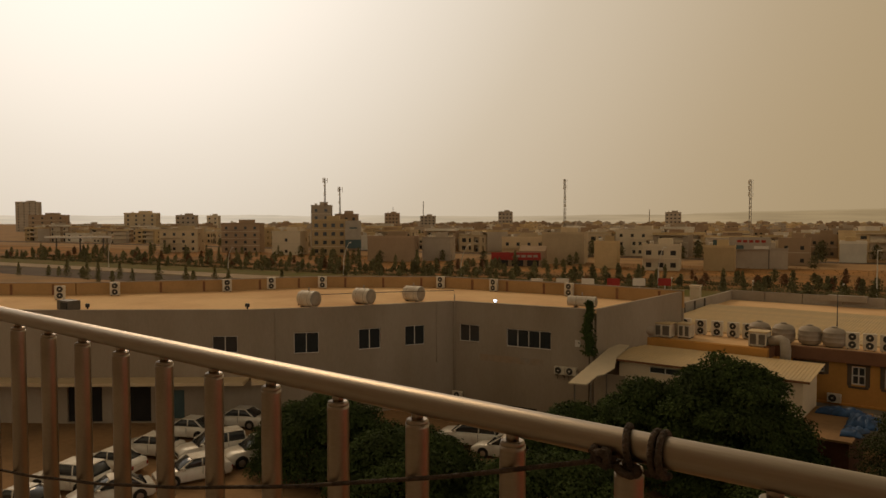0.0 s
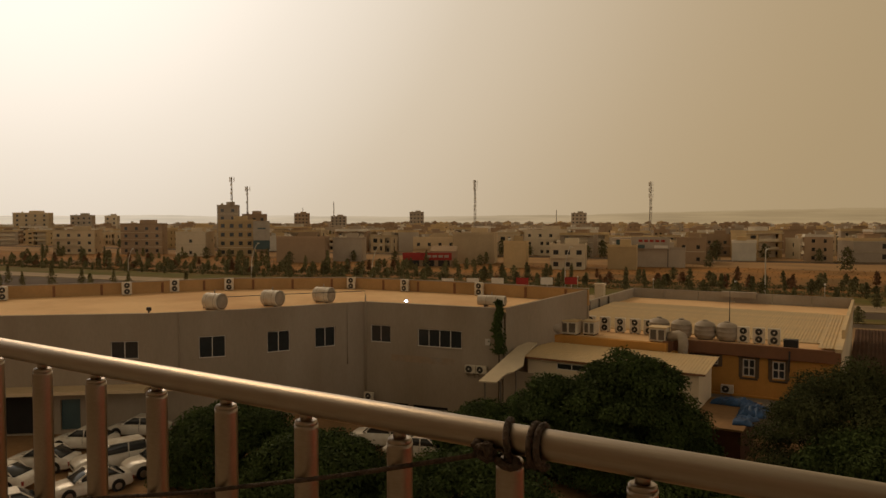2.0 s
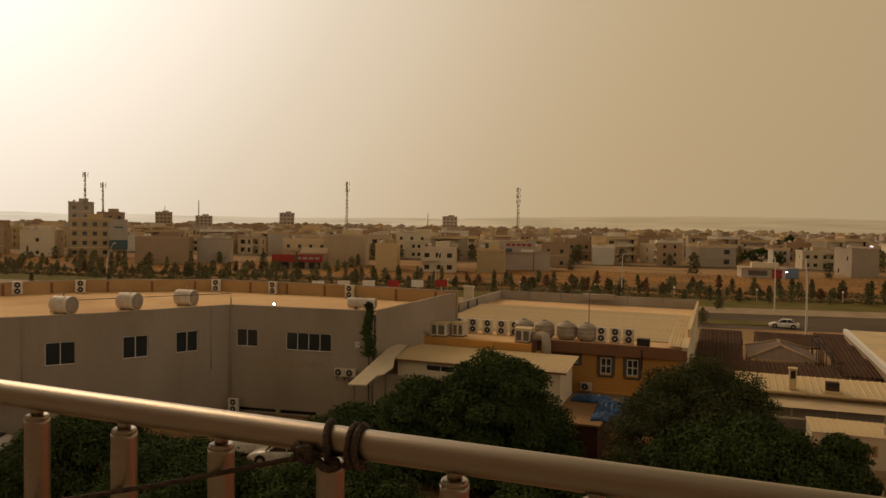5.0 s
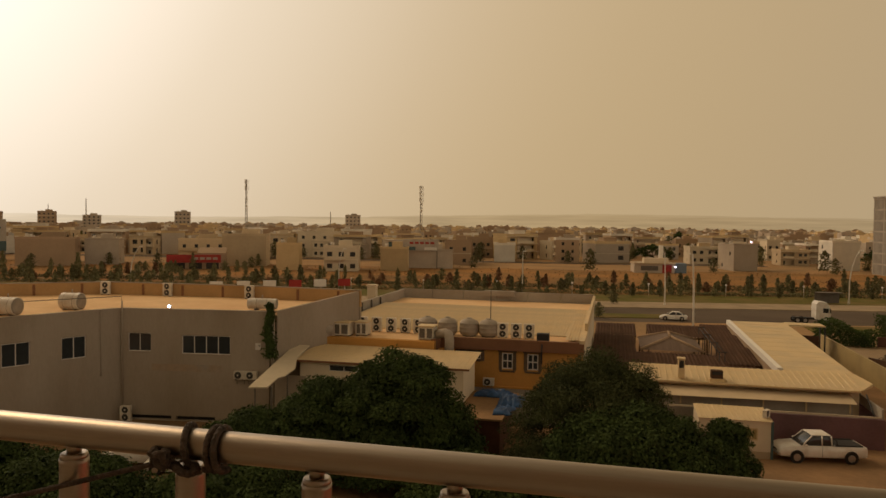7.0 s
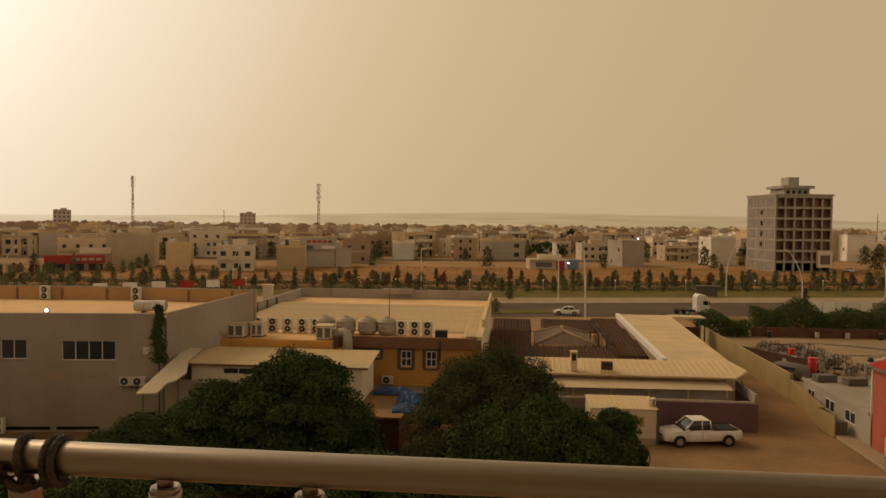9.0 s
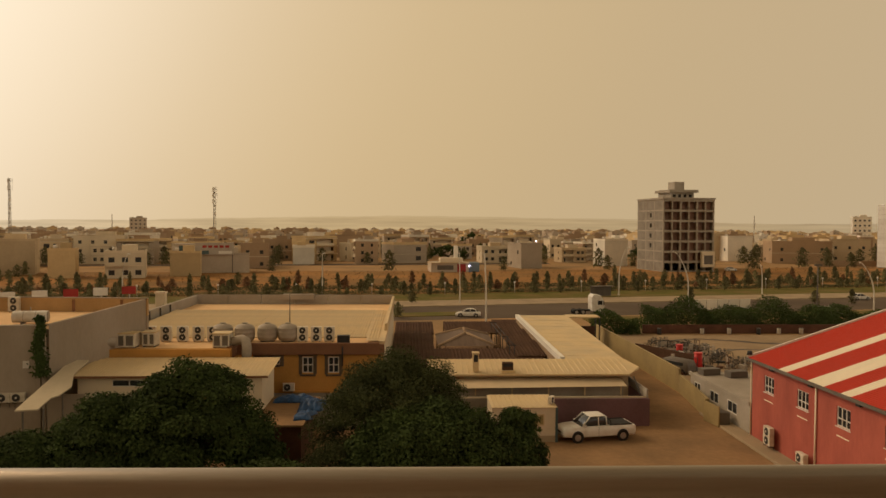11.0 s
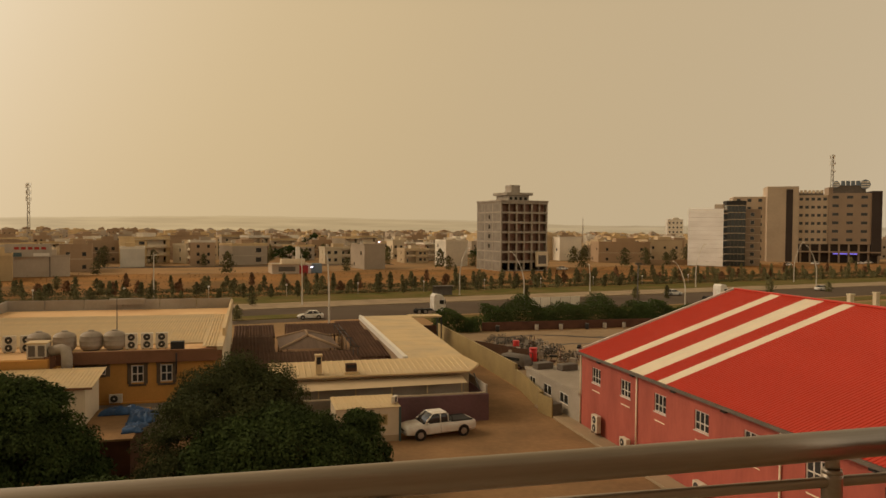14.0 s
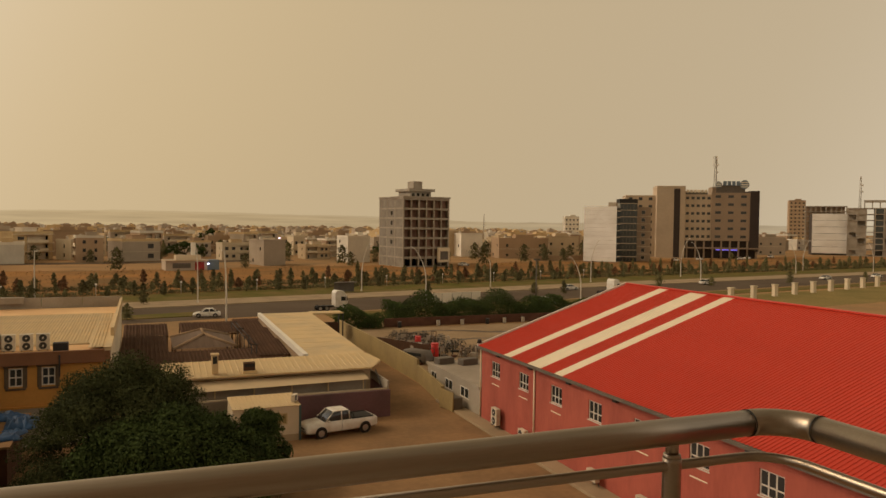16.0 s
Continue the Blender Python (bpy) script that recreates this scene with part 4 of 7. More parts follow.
cabin = thing("site_cabin", "cream sheet-metal site cabin with a yellowish window", "cabin", pose(0, 0, 0))
CM = Matrix.Translation((6.2, 54.1, 0))
part("wall", wall_grid(B(), CM, 4.85, 0.5, 2.6, 0.1, [(3.1, 3.9, 1.25, 2.1)]), HOUSES[3], cabin)
part("wall", box(B(), 10.95, 11.05, 54.205, 57.6, 0.5, 2.6), HOUSES[3], cabin)
part("wall", box(B(), 6.2, 6.3, 54.205, 57.6, 0.5, 2.6), HOUSES[3], cabin)
window(cabin, CM, 3.1, 3.9, 1.25, 2.1, 1, CREAM, OLIVE, 0.08, 0.01)
part("corner_post", box(B(), 10.93, 11.1, 54.06, 54.2, 0, 2.62), SIGNB, cabin)
part("base", box(B(), 6.2, 11.05, 54.12, 57.6, 0.012, 0.49), HOUSES[0], cabin)
cr = ribbed(0, 0.7, 0.35, 0.09, 0.04, 3.8, CREAM)
for k in range(7):
    part("roof_sheet", cr, None, cabin, at=slope(6.15 + 0.7 * k, 53.95, 2.64, 3.8, 0.1))
ac_unit(10.75, 54.9, 2.72, 60, 1, 0.8, "", "white outdoor air conditioner on the cabin roof")

# brown corrugated court roofs and the little pavilion
for i, (x0, y0, w, ln, z) in enumerate(((-1.9, 92, 4.9, 7.0, 2.9), (4.4, 92, 6.6, 7.0, 2.95), (-1.9, 80, 4.6, 9.5, 2.8), (-1.9, 70.0, 15.4, 8.5, 2.7), (10.9, 91.4, 3.3, 7.6, 3.2), (10.9, 82.8, 3.2, 7.6, 3.15), (10.9, 74.4, 3.1, 7.4, 3.1))):
    ob = thing("court_roof", "dark brown corrugated court roof on posts", "roof", pose(x0, y0, 0), "brown court roofs")
    n = max(1, round(w / 1.6))
    sh = ribbed(0, w / n, 0.36, 0.18, 0.09, ln, BROWNROOF)
    for k in range(n):
        part("sheet", sh, None, ob, at=slope(k * w / n, 0, z - 0.25, ln, 0.5))
    for px, py in ((0.1, 0.1), (w - 0.1, 0.1), (0.1, ln - 0.2), (w - 0.1, ln - 0.2)):
        part("post", tube(B(), [(px, py, 0), (px, py, z - 0.26 + 0.5 * py / ln)], 0.06, 6), BROWNROOF, ob)
    part("beam", box(B(), 0, w, -0.06, 0.0, z - 0.45, z - 0.27), BROWNROOF, ob)
pav = thing("pavilion", "small hipped pavilion roof with pale ridges", "pavilion", pose(6.3, 85.0, 0))
b = B()
base = [b.verts.new(v) for v in ((-3.2, -4.6, 2.9), (3.2, -4.6, 2.9), (3.2, 3.6, 2.95), (-3.2, 3.6, 2.95))]
rid = [b.verts.new((0, -2.0, 4.0)), b.verts.new((0, 1.6, 4.0))]
b.faces.new((base[0], base[1], rid[0]))
b.faces.new((base[1], base[2], rid[1], rid[0]))
b.faces.new((base[2], base[3], rid[1]))
b.faces.new((base[3], base[0], rid[0], rid[1]))
b.faces.new(base[::-1])
part("roof", b, FADEROOF, pav, "faded grey-brown hipped sheets")
for p, q in (((-3.2, -4.6, 2.93), (0, -2.0, 4.03)), ((3.2, -4.6, 2.93), (0, -2.0, 4.03)), ((3.2, 3.6, 2.98), (0, 1.6, 4.03)), ((0, -2.0, 4.03), (0, 1.6, 4.03)), ((-3.2, 3.6, 2.98), (0, 1.6, 4.03))):
    part("ridge_cap", tube(B(), [p, q], 0.16, 6), HOUSES[4], pav)
for px, py in ((-3, -4.4), (3, -4.4), (3, 3.4), (-3, 3.4)):
    part("post", tube(B(), [(px, py, 0), (px, py, 2.92)], 0.09, 8), BROWNROOF, pav)
pg = thing("pergola", "dark steel pergola frame beside the court", "pergola", pose(10.4, 84, 0))
for y in (-8, -2, 4, 10):
    for x in (0, 0.5):
        part("post", tube(B(), [(x, y, 0), (x, y, 3.7)], 0.05, 6), BLACK, pg)
    part("beam", tube(B(), [(-0.1, y, 3.72), (0.7, y, 3.72)], 0.05, 6), BLACK, pg)
for x in (0, 0.5):
    part("beam", tube(B(), [(x, -8.2, 3.65), (x, 10.2, 3.65)], 0.04, 6), BLACK, pg)

# ---- compound wall, lane and scrap lot ----
for k in range(5, 16):
    y0 = 55.4 + k * 3.0
    solo("compound_wall", box(B(), 26.15, 26.4, y0 + 0.004, y0 + 2.99, 0, 2.3 if k > 2 else 2.1), OLIVE, "olive-yellow rendered compound wall with dusty top", "wall", "structure")
solo("lot_floor", prism(B(), [(26.4, 40), (120, 40), (120, 108), (26.4, 108)], 0.0, 0.014), LOT, "pale concrete-coloured yard behind the wall", "yard", "structure")
for p, q in (((26.16, 70.39), (25.75, 67.0)), ((25.74, 66.98), (25.3, 63.6)), ((25.29, 63.58), (24.8, 60.2))):
    wm, wl_ = frame_of(p, q)
    solo("compound_wall", box(B(), 0, wl_, 0, 0.24, 0, 1.75, wm), OLIVE, "olive-yellow rendered compound wall bending to the gate", "wall", "structure")
gk = thing("wall_gate", "olive metal gate leaf standing beside the wall", "gate", pose(24.75, 58.7, 0, 0, 0, 8))
part("leaf", box(B(), -0.12, 0.0, -1.0, 1.1, 0.05, 1.7), OLIVE, gk, bevel=0.02)
part("post", box(B(), -0.1, 0.1, 1.12, 1.3, 0, 1.85), OLIVE, gk)
part("cabinet", box(B(), 0.02, 0.9, -1.0, 0.1, 0.02, 1.2), GREYMET, gk, "dark grey metal box behind the gate leaf", bevel=0.03)
low = thing("low_block_house", "low grey block building with white-framed windows", "building", pose(0, 0, 0))
LM = frame_of((26.2, 67.4), (26.2, 55.3))[0]
LW = [(0.9, 2.3, 1.0, 1.95), (4.4, 6.2, 1.0, 1.95), (8.0, 9.8, 1.0, 1.95)]
part("wall", wall_grid(B(), LM, 12.1, 0, 2.35, 0.25, LW), CONCRETE, low)
for w in LW:
    window(low, LM, *w, 1, WHITE, GLASS, 0.08, 0.02)
part("roof", box(B(), 26.1, 31.6, 55.35, 67.6, 2.354, 2.5), CONCRETE, low, "dusty grey flat roof")
part("wall", box(B(), 31.2, 31.4, 55.4, 67.4, 0, 2.35), CONCRETE, low)
part("wall", box(B(), 26.46, 31.19, 67.2, 67.4, 0, 2.35), CONCRETE, low)
part("parapet", box(B(), 26.1, 26.3, 55.35, 67.6, 2.504, 2.62), CONCRETE, low)
for x, y in ((27.6, 66.6), (29.6, 65.4)):
    solo("roof_unit", box(B(), -0.9, 0.9, -0.5, 0.5, 0, 0.6), GREYMET, "dusty grey equipment box on the low roof", "equipment", at=pose(x, y, 2.5, 0, 0, 12), bevel=0.05)

# ---- the red hall ----
hall = thing("red_hall", "red painted hall with a red ribbed roof and cream stripes", "hall", pose(0, 0, 0))
HM = frame_of((26.2, 55.0), (26.2, -12.0))[0]
HW = [(1.9 + 4.63 * k, 3.35 + 4.63 * k, 3.98, 5.2) for k in range(14)]
part("wall", wall_grid(B(), HM, 67, 0, 6.0, 0.3, HW), REDWALL, hall)
for w in HW:
    f = window(hall, HM, *w, 2, WINFRAME, GLASS, 0.07, 0.06, 0.45)
    part("sill", box(B(), w[0] - 0.04, w[1] + 0.04, -0.05, 0.05, w[2] - 0.06, w[2] - 0.004, HM), WINFRAME, f)
    part("lower_sill", box(B(), w[0] + 0.1, w[1] - 0.1, -0.03, -0.002, w[2] - 0.62, w[2] - 0.56, HM), STRIPE, hall)
for s in (0, 1):
    y = (54.7, -12.0)[s]
    b = prism(B(), [(26.5, y), (54.8, y), (54.8, y + 0.3), (26.5, y + 0.3)], 0, 6.0)
    t = [b.verts.new(v) for v in ((26.5, y, 6.003), (54.8, y, 6.003), (40.5, y, 10.7), (26.5, y + 0.3, 6.003), (54.8, y + 0.3, 6.003), (40.5, y + 0.3, 10.7))]
    for f in ((0, 1, 2), (5, 4, 3), (0, 2, 5, 3), (1, 4, 5, 2), (0, 3, 4, 1)):
        b.faces.new([t[i] for i in f])
    part("gable_wall", b, REDWALL, hall)
part("wall", box(B(), 54.5, 54.8, -11.6, 54.69, 0, 6.0), REDWALL, hall)
SL_LEN = math.hypot(14.6, 4.85)
# stripes, as distances from the far gable: narrow, wide, narrow
for a, bnd, pale in [(0.0, 4.6, 0), (4.6, 5.75, 1), (5.75, 8.4, 0), (8.4, 10.3, 1), (10.3, 12.1, 0), (12.1, 13.15, 1), (13.15, 67.15, 0)]:
    n = max(1, round(bnd - a))
    me = ribbed(0, (bnd - a) / n, (bnd - a) / n / 4, 0.10, 0.018 if pale else 0.035, SL_LEN, STRIPE if pale else REDROOF)
    for k in range(n):
        y = 55.15 - a - k * (bnd - a) / n
        part("roof_sheet", me, None, hall, "cream painted roof stripe" if pale else "", at=Matrix.Translation((25.95, y, 6.12)) @ pose(0, 0, 0, 0, 0, -90) @ pose(0, 0, 0, math.degrees(math.atan2(4.85, 14.6)), 0, 0))
part("roof_far_side", prism(B(), [(40.56, -12), (55.1, -12), (55.1, 55.15), (40.56, 55.15)], 6.05, [10.95, 6.1, 6.1, 10.95]), REDROOF, hall)
part("ridge_cap", box(B(), 40.35, 40.8, -12, 55.16, 10.97, 11.06), REDROOF, hall)
part("gutter", box(B(), 25.78, 26.1, -12, 55.2, 5.93, 6.10), GREYMET, hall, "dark grey metal gutter under the eaves")
bm = B()
d = Vector((14.6, 0, 4.85))
p0 = Vector((25.9, 55.16, 6.14))
box(bm, 0, SL_LEN, 0, 0.16, -0.1, 0.1, Matrix.Translation(p0) @ pose(0, 0, 0, 0, -math.degrees(math.atan2(4.85, 14.6)), 0))
part("verge_trim", bm, WHITE, hall, "pale flashing along the gable edge")
for u in (9.0, 23.4, 38.0):
    part("downpipe", tube(B(), [HM @ Vector((u, -0.09, z)) for z in (0.1, 3, 5.9)], 0.06, 10), STRIPE, hall)
part("corner_pipe", tube(B(), [(26.12, 55.05, 0.1), (26.12, 55.05, 5.95)], 0.05, 8), STRIPE, hall)
for k in range(6):
    part("gutter_bracket", box(B(), 3 + 5.2 * k, 3.4 + 5.2 * k, -0.22, 0, 5.72, 5.925, HM), BLACK, hall)
solo("camera_dome", tube(B(), [(26.1, 55.3, 6.3), (26.1, 55.3, 6.6)], 0.22, 12, 0.16), BLACK, "small black box at the roof corner", "fixture")
for y, z in ((51.4, 0.45), (46.9, 0.6), (37.9, 0.5), (33.0, 0.5)):
    ac_unit(25.75, y, z, -90, 2 if y > 50 else 1, 1.05, "red hall air conditioners", "white outdoor air conditioner on the red wall")
    bracket(25.75, y, z, -90)
solo("apron", prism(B(), [(24.6, 0), (26.19, 0), (26.19, 62), (24.9, 62)], 0.0, 0.22), KERB, "raised dusty concrete edging along the wall", "kerb", "structure", bevel=0.03)


# ---- vehicles ----
def loft(bm, sections):
    """Joins rings of equal count, each a list of points."""
    rings = [[bm.verts.new(p) for p in s] for s in sections]
    n = len(rings[0])
    for a, b in zip(rings, rings[1:]):
        for i in range(n):
            bm.faces.new((a[i], a[(i + 1) % n], b[(i + 1) % n], b[i])).smooth = True
    bm.faces.new(rings[0][::-1])
    bm.faces.new(rings[-1])
    return bm


def shell(profile, half, tuck=0.0):
    """A body from stations (x, z low, z high), rounded at its shoulders."""
    secs = []
    for x, lo, hi, w in profile:
        w = w * half
        r = min(0.14, (hi - lo) * 0.4)
        secs.append([(x, -w + 0.04, lo), (x, w - 0.04, lo), (x, w, lo + 0.1), (x, w, lo + (hi - lo) * 0.55), (x, w - tuck - r * 0.35, hi - r * 0.3), (x, w - tuck - r, hi), (x, -w + tuck + r, hi), (x, -w + tuck + r * 0.35, hi - r * 0.3), (x, -w, lo + (hi - lo) * 0.55), (x, -w, lo + 0.1)])
    return loft(B(), secs)


def wheel_meshes(r):
    t = tube(B(), [(0, -0.11, 0), (0, -0.08, 0), (0, 0.08, 0), (0, 0.11, 0)], r, 20)
    rim = tube(B(), [(0, -0.118, 0), (0, -0.10, 0)], r * 0.62, 14)
    for k in range(5):
        a = 2 * math.pi * k / 5
        box(rim, -0.03, 0.03, -0.125, -0.117, 0.05, r * 0.55, pose(0, 0, 0, 0, math.degrees(a), 0))
    return mesh_of("tyre", t, RUBBER), mesh_of("rim", rim, CHROME)


def vehicle(kind, label, at, paint=None):
    paint = paint or CARPAINT
    ob = thing({"sedan": "car", "suv": "car", "pickup": "pickup_truck"}[kind], label, "pickup truck" if kind == "pickup" else "car", at)
    if kind == "sedan":
        half, r, ax = 0.88, 0.32, (-1.35, 1.35)
        body = [(-2.25, 0.35, 0.75, 0.86), (-2.1, 0.24, 0.92, 0.95), (-1.3, 0.2, 0.98, 1), (0.8, 0.2, 0.94, 1), (1.7, 0.22, 0.84, 0.97), (2.15, 0.26, 0.68, 0.9), (2.27, 0.36, 0.58, 0.8)]
        cab = [(-1.75, 0.93, 0.97, 0.84), (-1.0, 0.93, 1.40, 0.80), (-0.3, 0.93, 1.46, 0.80), (0.25, 0.93, 1.42, 0.80), (1.05, 0.92, 0.95, 0.86)]
        roof = (-0.95, 0.2, 1.42, 1.475)
    elif kind == "suv":
        half, r, ax = 0.93, 0.37, (-1.4, 1.45)
        body = [(-2.3, 0.45, 1.0, 0.9), (-2.2, 0.3, 1.12, 0.97), (-1.4, 0.28, 1.14, 1), (0.9, 0.28, 1.1, 1), (1.9, 0.3, 1.02, 0.97), (2.25, 0.34, 0.86, 0.9), (2.35, 0.42, 0.75, 0.82)]
        cab = [(-2.15, 1.1, 1.15, 0.88), (-1.9, 1.1, 1.68, 0.82), (-0.5, 1.1, 1.76, 0.82), (0.35, 1.1, 1.70, 0.82), (1.15, 1.08, 1.12, 0.88)]
        roof = (-1.9, 0.3, 1.70, 1.775)
    else:
        half, r, ax = 0.98, 0.40, (-1.85, 1.75)
        body = [(-2.9, 0.55, 1.12, 0.96), (-2.8, 0.45, 1.18, 0.99), (-0.75, 0.4, 1.18, 1), (0.9, 0.4, 1.16, 1), (1.3, 0.4, 1.2, 1), (2.3, 0.42, 1.12, 0.98), (2.75, 0.45, 1.02, 0.93), (2.88, 0.5, 0.85, 0.88)]
        cab = [(-0.72, 1.14, 1.18, 0.86), (-0.55, 1.14, 1.80, 0.80), (0.2, 1.14, 1.88, 0.80), (0.75, 1.14, 1.82, 0.80), (1.45, 1.14, 1.2, 0.88)]
        roof = (-0.56, 0.72, 1.82, 1.895)
    part("body", shell(body, half), paint, ob)
    part("cabin_glass", shell(cab, half, 0.03), GLASS, ob, "dark tinted windows")
    w = half * 0.80 - 0.02
    part("roof", box(B(), roof[0], roof[1], -w + 0.06, w - 0.06, roof[2], roof[3]), paint, ob, bevel=0.03)
    zc = cab[0][1]
    xs = (cab[0][0], roof[0], (roof[0] + roof[1]) / 2 - 0.02, roof[1], cab[-1][0])
    zs = (cab[0][2], roof[2], roof[2], roof[2], cab[-1][2])
    for sy in (-1, 1):
        for i, (x, z) in enumerate(zip(xs, zs)):
            if i in (0, 4):
                continue
            foot = {1: cab[0][0] + 0.12, 2: x, 3: cab[-1][0] - 0.05}[i]
            part("pillar", tube(B(), [(foot, sy * (half * 0.865), zc), (x, sy * (w - 0.01), z + 0.02)], 0.045, 6), paint, ob)
        part("mirror", box(B(), cab[-1][0] - 0.35, cab[-1][0] - 0.18, sy * half - 0.02 if sy > 0 else -half - 0.16, half + 0.16 if sy > 0 else -half + 0.02, zc + 0.02, zc + 0.18), paint, ob, bevel=0.02)
        part("headlight", box(B(), body[-1][0] - 0.22, body[-1][0] - 0.02, sy * half * 0.62 - 0.16, sy * half * 0.62 + 0.16, body[-1][2] - 0.12, body[-1][2] + 0.04), LAMPCLR, ob, bevel=0.02)
        part("tail_light", box(B(), body[0][0] - 0.012, body[0][0] + 0.14, sy * half * 0.78 - 0.07, sy * half * 0.78 + 0.09, body[0][2] - 0.28, body[0][2] - 0.02), LAMPRED, ob, bevel=0.02)
        part("door_seam", box(B(), (roof[0] + roof[1]) / 2 - 0.01, (roof[0] + roof[1]) / 2 + 0.01, sy * half - 0.006, sy * half + 0.004, 0.45, zc), BLACK, ob)
    part("grille", box(B(), body[-1][0] - 0.05, body[-1][0] + 0.015, -0.42, 0.42, body[-1][1] + 0.12, body[-1][2] - 0.04), BLACK, ob, bevel=0.02)
    part("number_plate", box(B(), body[0][0] - 0.02, body[0][0] + 0.02, -0.25, 0.25, body[0][1] + 0.12, body[0][1] + 0.24), WHITE, ob)
    if kind == "pickup":
        part("load_bed", box(B(), -2.68, -0.86, -0.8, 0.8, 1.185, 1.2), BLACK, ob)
        for sy in (-1, 1):
            part("bed_rail", tube(B(), [(-2.6, sy * 0.86, 1.22), (-0.8, sy * 0.86, 1.22)], 0.05, 8), BLACK, ob)
        part("roll_bar", tube(B(), [(-0.95, -0.8, 1.2), (-0.95, -0.75, 1.5), (-0.95, 0.75, 1.5), (-0.95, 0.8, 1.2)], 0.035, 8), BLACK, ob)
        part("bumper", box(B(), 2.8, 2.95, -0.9, 0.9, 0.48, 0.68), CHROME, ob, bevel=0.03)
    ty, rm = wheel_meshes(r)
    for x in ax:
        for sy in (-1, 1):
            wh = part("wheel", ty, None, ob, at=Matrix.Translation((x, sy * (half - 0.09), r)) @ pose(0, 0, 0, 0, 0, 0 if sy < 0 else 180))
            part("rim", rm, None, wh)
            part("wheel_arch", tube(B(), [(x, sy * half - 0.012, r + 0.03), (x, sy * half + 0.006, r + 0.03)], r + 0.07, 18), BLACK, ob)
    return ob


G0 = 0.013
vehicle("pickup", "white crew-cab pickup truck parked beside the purple wall", pose(14.1, 55.0, G0, 0, 0, 190))
for x, y, yaw, kind in ((-47.5, 31.4, 203, "sedan"), (-45.9, 27.4, 205, "sedan"), (-44.9, 24.0, 202, "sedan"), (-43.7, 20.9, 204, "suv"), (-42.6, 17.5, 203, "sedan"), (-46.9, 35.4, 205, "sedan"), (-42.0, 29.6, 250, "suv"), (-39.4, 26.3, 252, "sedan"), (-39.9, 21.4, 250, "sedan"), (-38.9, 31.0, 250, "suv")):
    vehicle(kind, "dusty white saloon car in the dirt car park" if kind == "sedan" else "dusty white estate car in the dirt car park", pose(x, y, G0, 0, 0, yaw))
vehicle("suv", "white off-road car parked beside the grey building", pose(-29.8, 42.3, G0, 0, 0, 198))
vehicle("sedan", "white car with an open boot under the tree", pose(-26.4, 41.6, G0, 0, 0, 195))
vehicle("sedan", "white saloon car driving on the grey road", pose(10.2, 130.2, 0.017, 0, 0, 176))
vehicle("suv", "white off-road car on the near roadside", pose(76.0, 131.0, 0.0, 0, 0, 12))
for x, o, yaw in ((100.5, -4, 8), (150, -6, 8), (205, -8, 188), (233, -9, 8), (262, -6, 188), (118, -13, 188)):
    vehicle("sedan", "small white car on the distant road", pose(x, road_y(x, o), 0.017, 0, 0, yaw))
for x, y in ((-118, 258), (-30, 352), (118, 268), (5, 340), (-20, 355), (240, 290), (262, 298), (300, 305), (330, 318), (290, 300)):
    vehicle("sedan", "pale car parked in front of the houses", pose(x, y, 0.05, 0, 0, 10))

lorry = thing("lorry_cab", "white articulated lorry tractor on the road", "lorry", pose(33.0, 134.0, 0.017, 0, 0, 4))
b = B()
prof = ((-0.1, 0.7), (2.1, 0.6), (2.25, 1.7), (2.0, 2.9), (1.5, 3.6), (0.3, 3.75), (-0.1, 3.3))
sides = [[b.verts.new((x, y, z)) for x, z in prof] for y in (-1.2, 1.2)]
b.faces.new(sides[0])
b.faces.new(sides[1][::-1])
for i in range(len(prof)):
    j = (i + 1) % len(prof)
    b.faces.new((sides[0][i], sides[0][j], sides[1][j], sides[1][i]))
part("cab", b, CARPAINT, lorry, bevel=0.06)
part("windscreen", box(B(), 0, 0.03, -1.0, 1.0, 0, 1.05), GLASS, lorry, at=Matrix.Translation((2.26, 0, 1.75)) @ pose(0, 0, 0, 0, -12, 0))
part("grille", box(B(), 2.16, 2.24, -0.8, 0.8, 0.75, 1.45), BLACK, lorry)
for sy in (-1, 1):
    part("side_window", box(B(), 1.0, 1.85, sy * 1.205 - 0.012, sy * 1.205 + 0.012, 1.85, 2.6), GLASS, lorry)
    part("mirror", box(B(), 2.0, 2.1, sy * 1.4 - 0.12, sy * 1.4 + 0.12, 1.9, 2.6), BLACK, lorry)
part("chassis", box(B(), -3.4, 0.2, -0.45, 0.45, 0.6, 0.95), BLACK, lorry)
ty, rm = wheel_meshes(0.5)
for x in (1.3, -1.7, -2.9):
    for sy in (-1, 1):
        w = part("wheel", ty, None, lorry, at=Matrix.Translation((x, sy * 1.0, 0.5)) @ pose(0, 0, 0, 0, 0, 0 if sy < 0 else 180))
        part("rim", rm, None, w)
copy_thing(lorry, pose(103.5, 147.8, 0.017, 0, 0, 10))


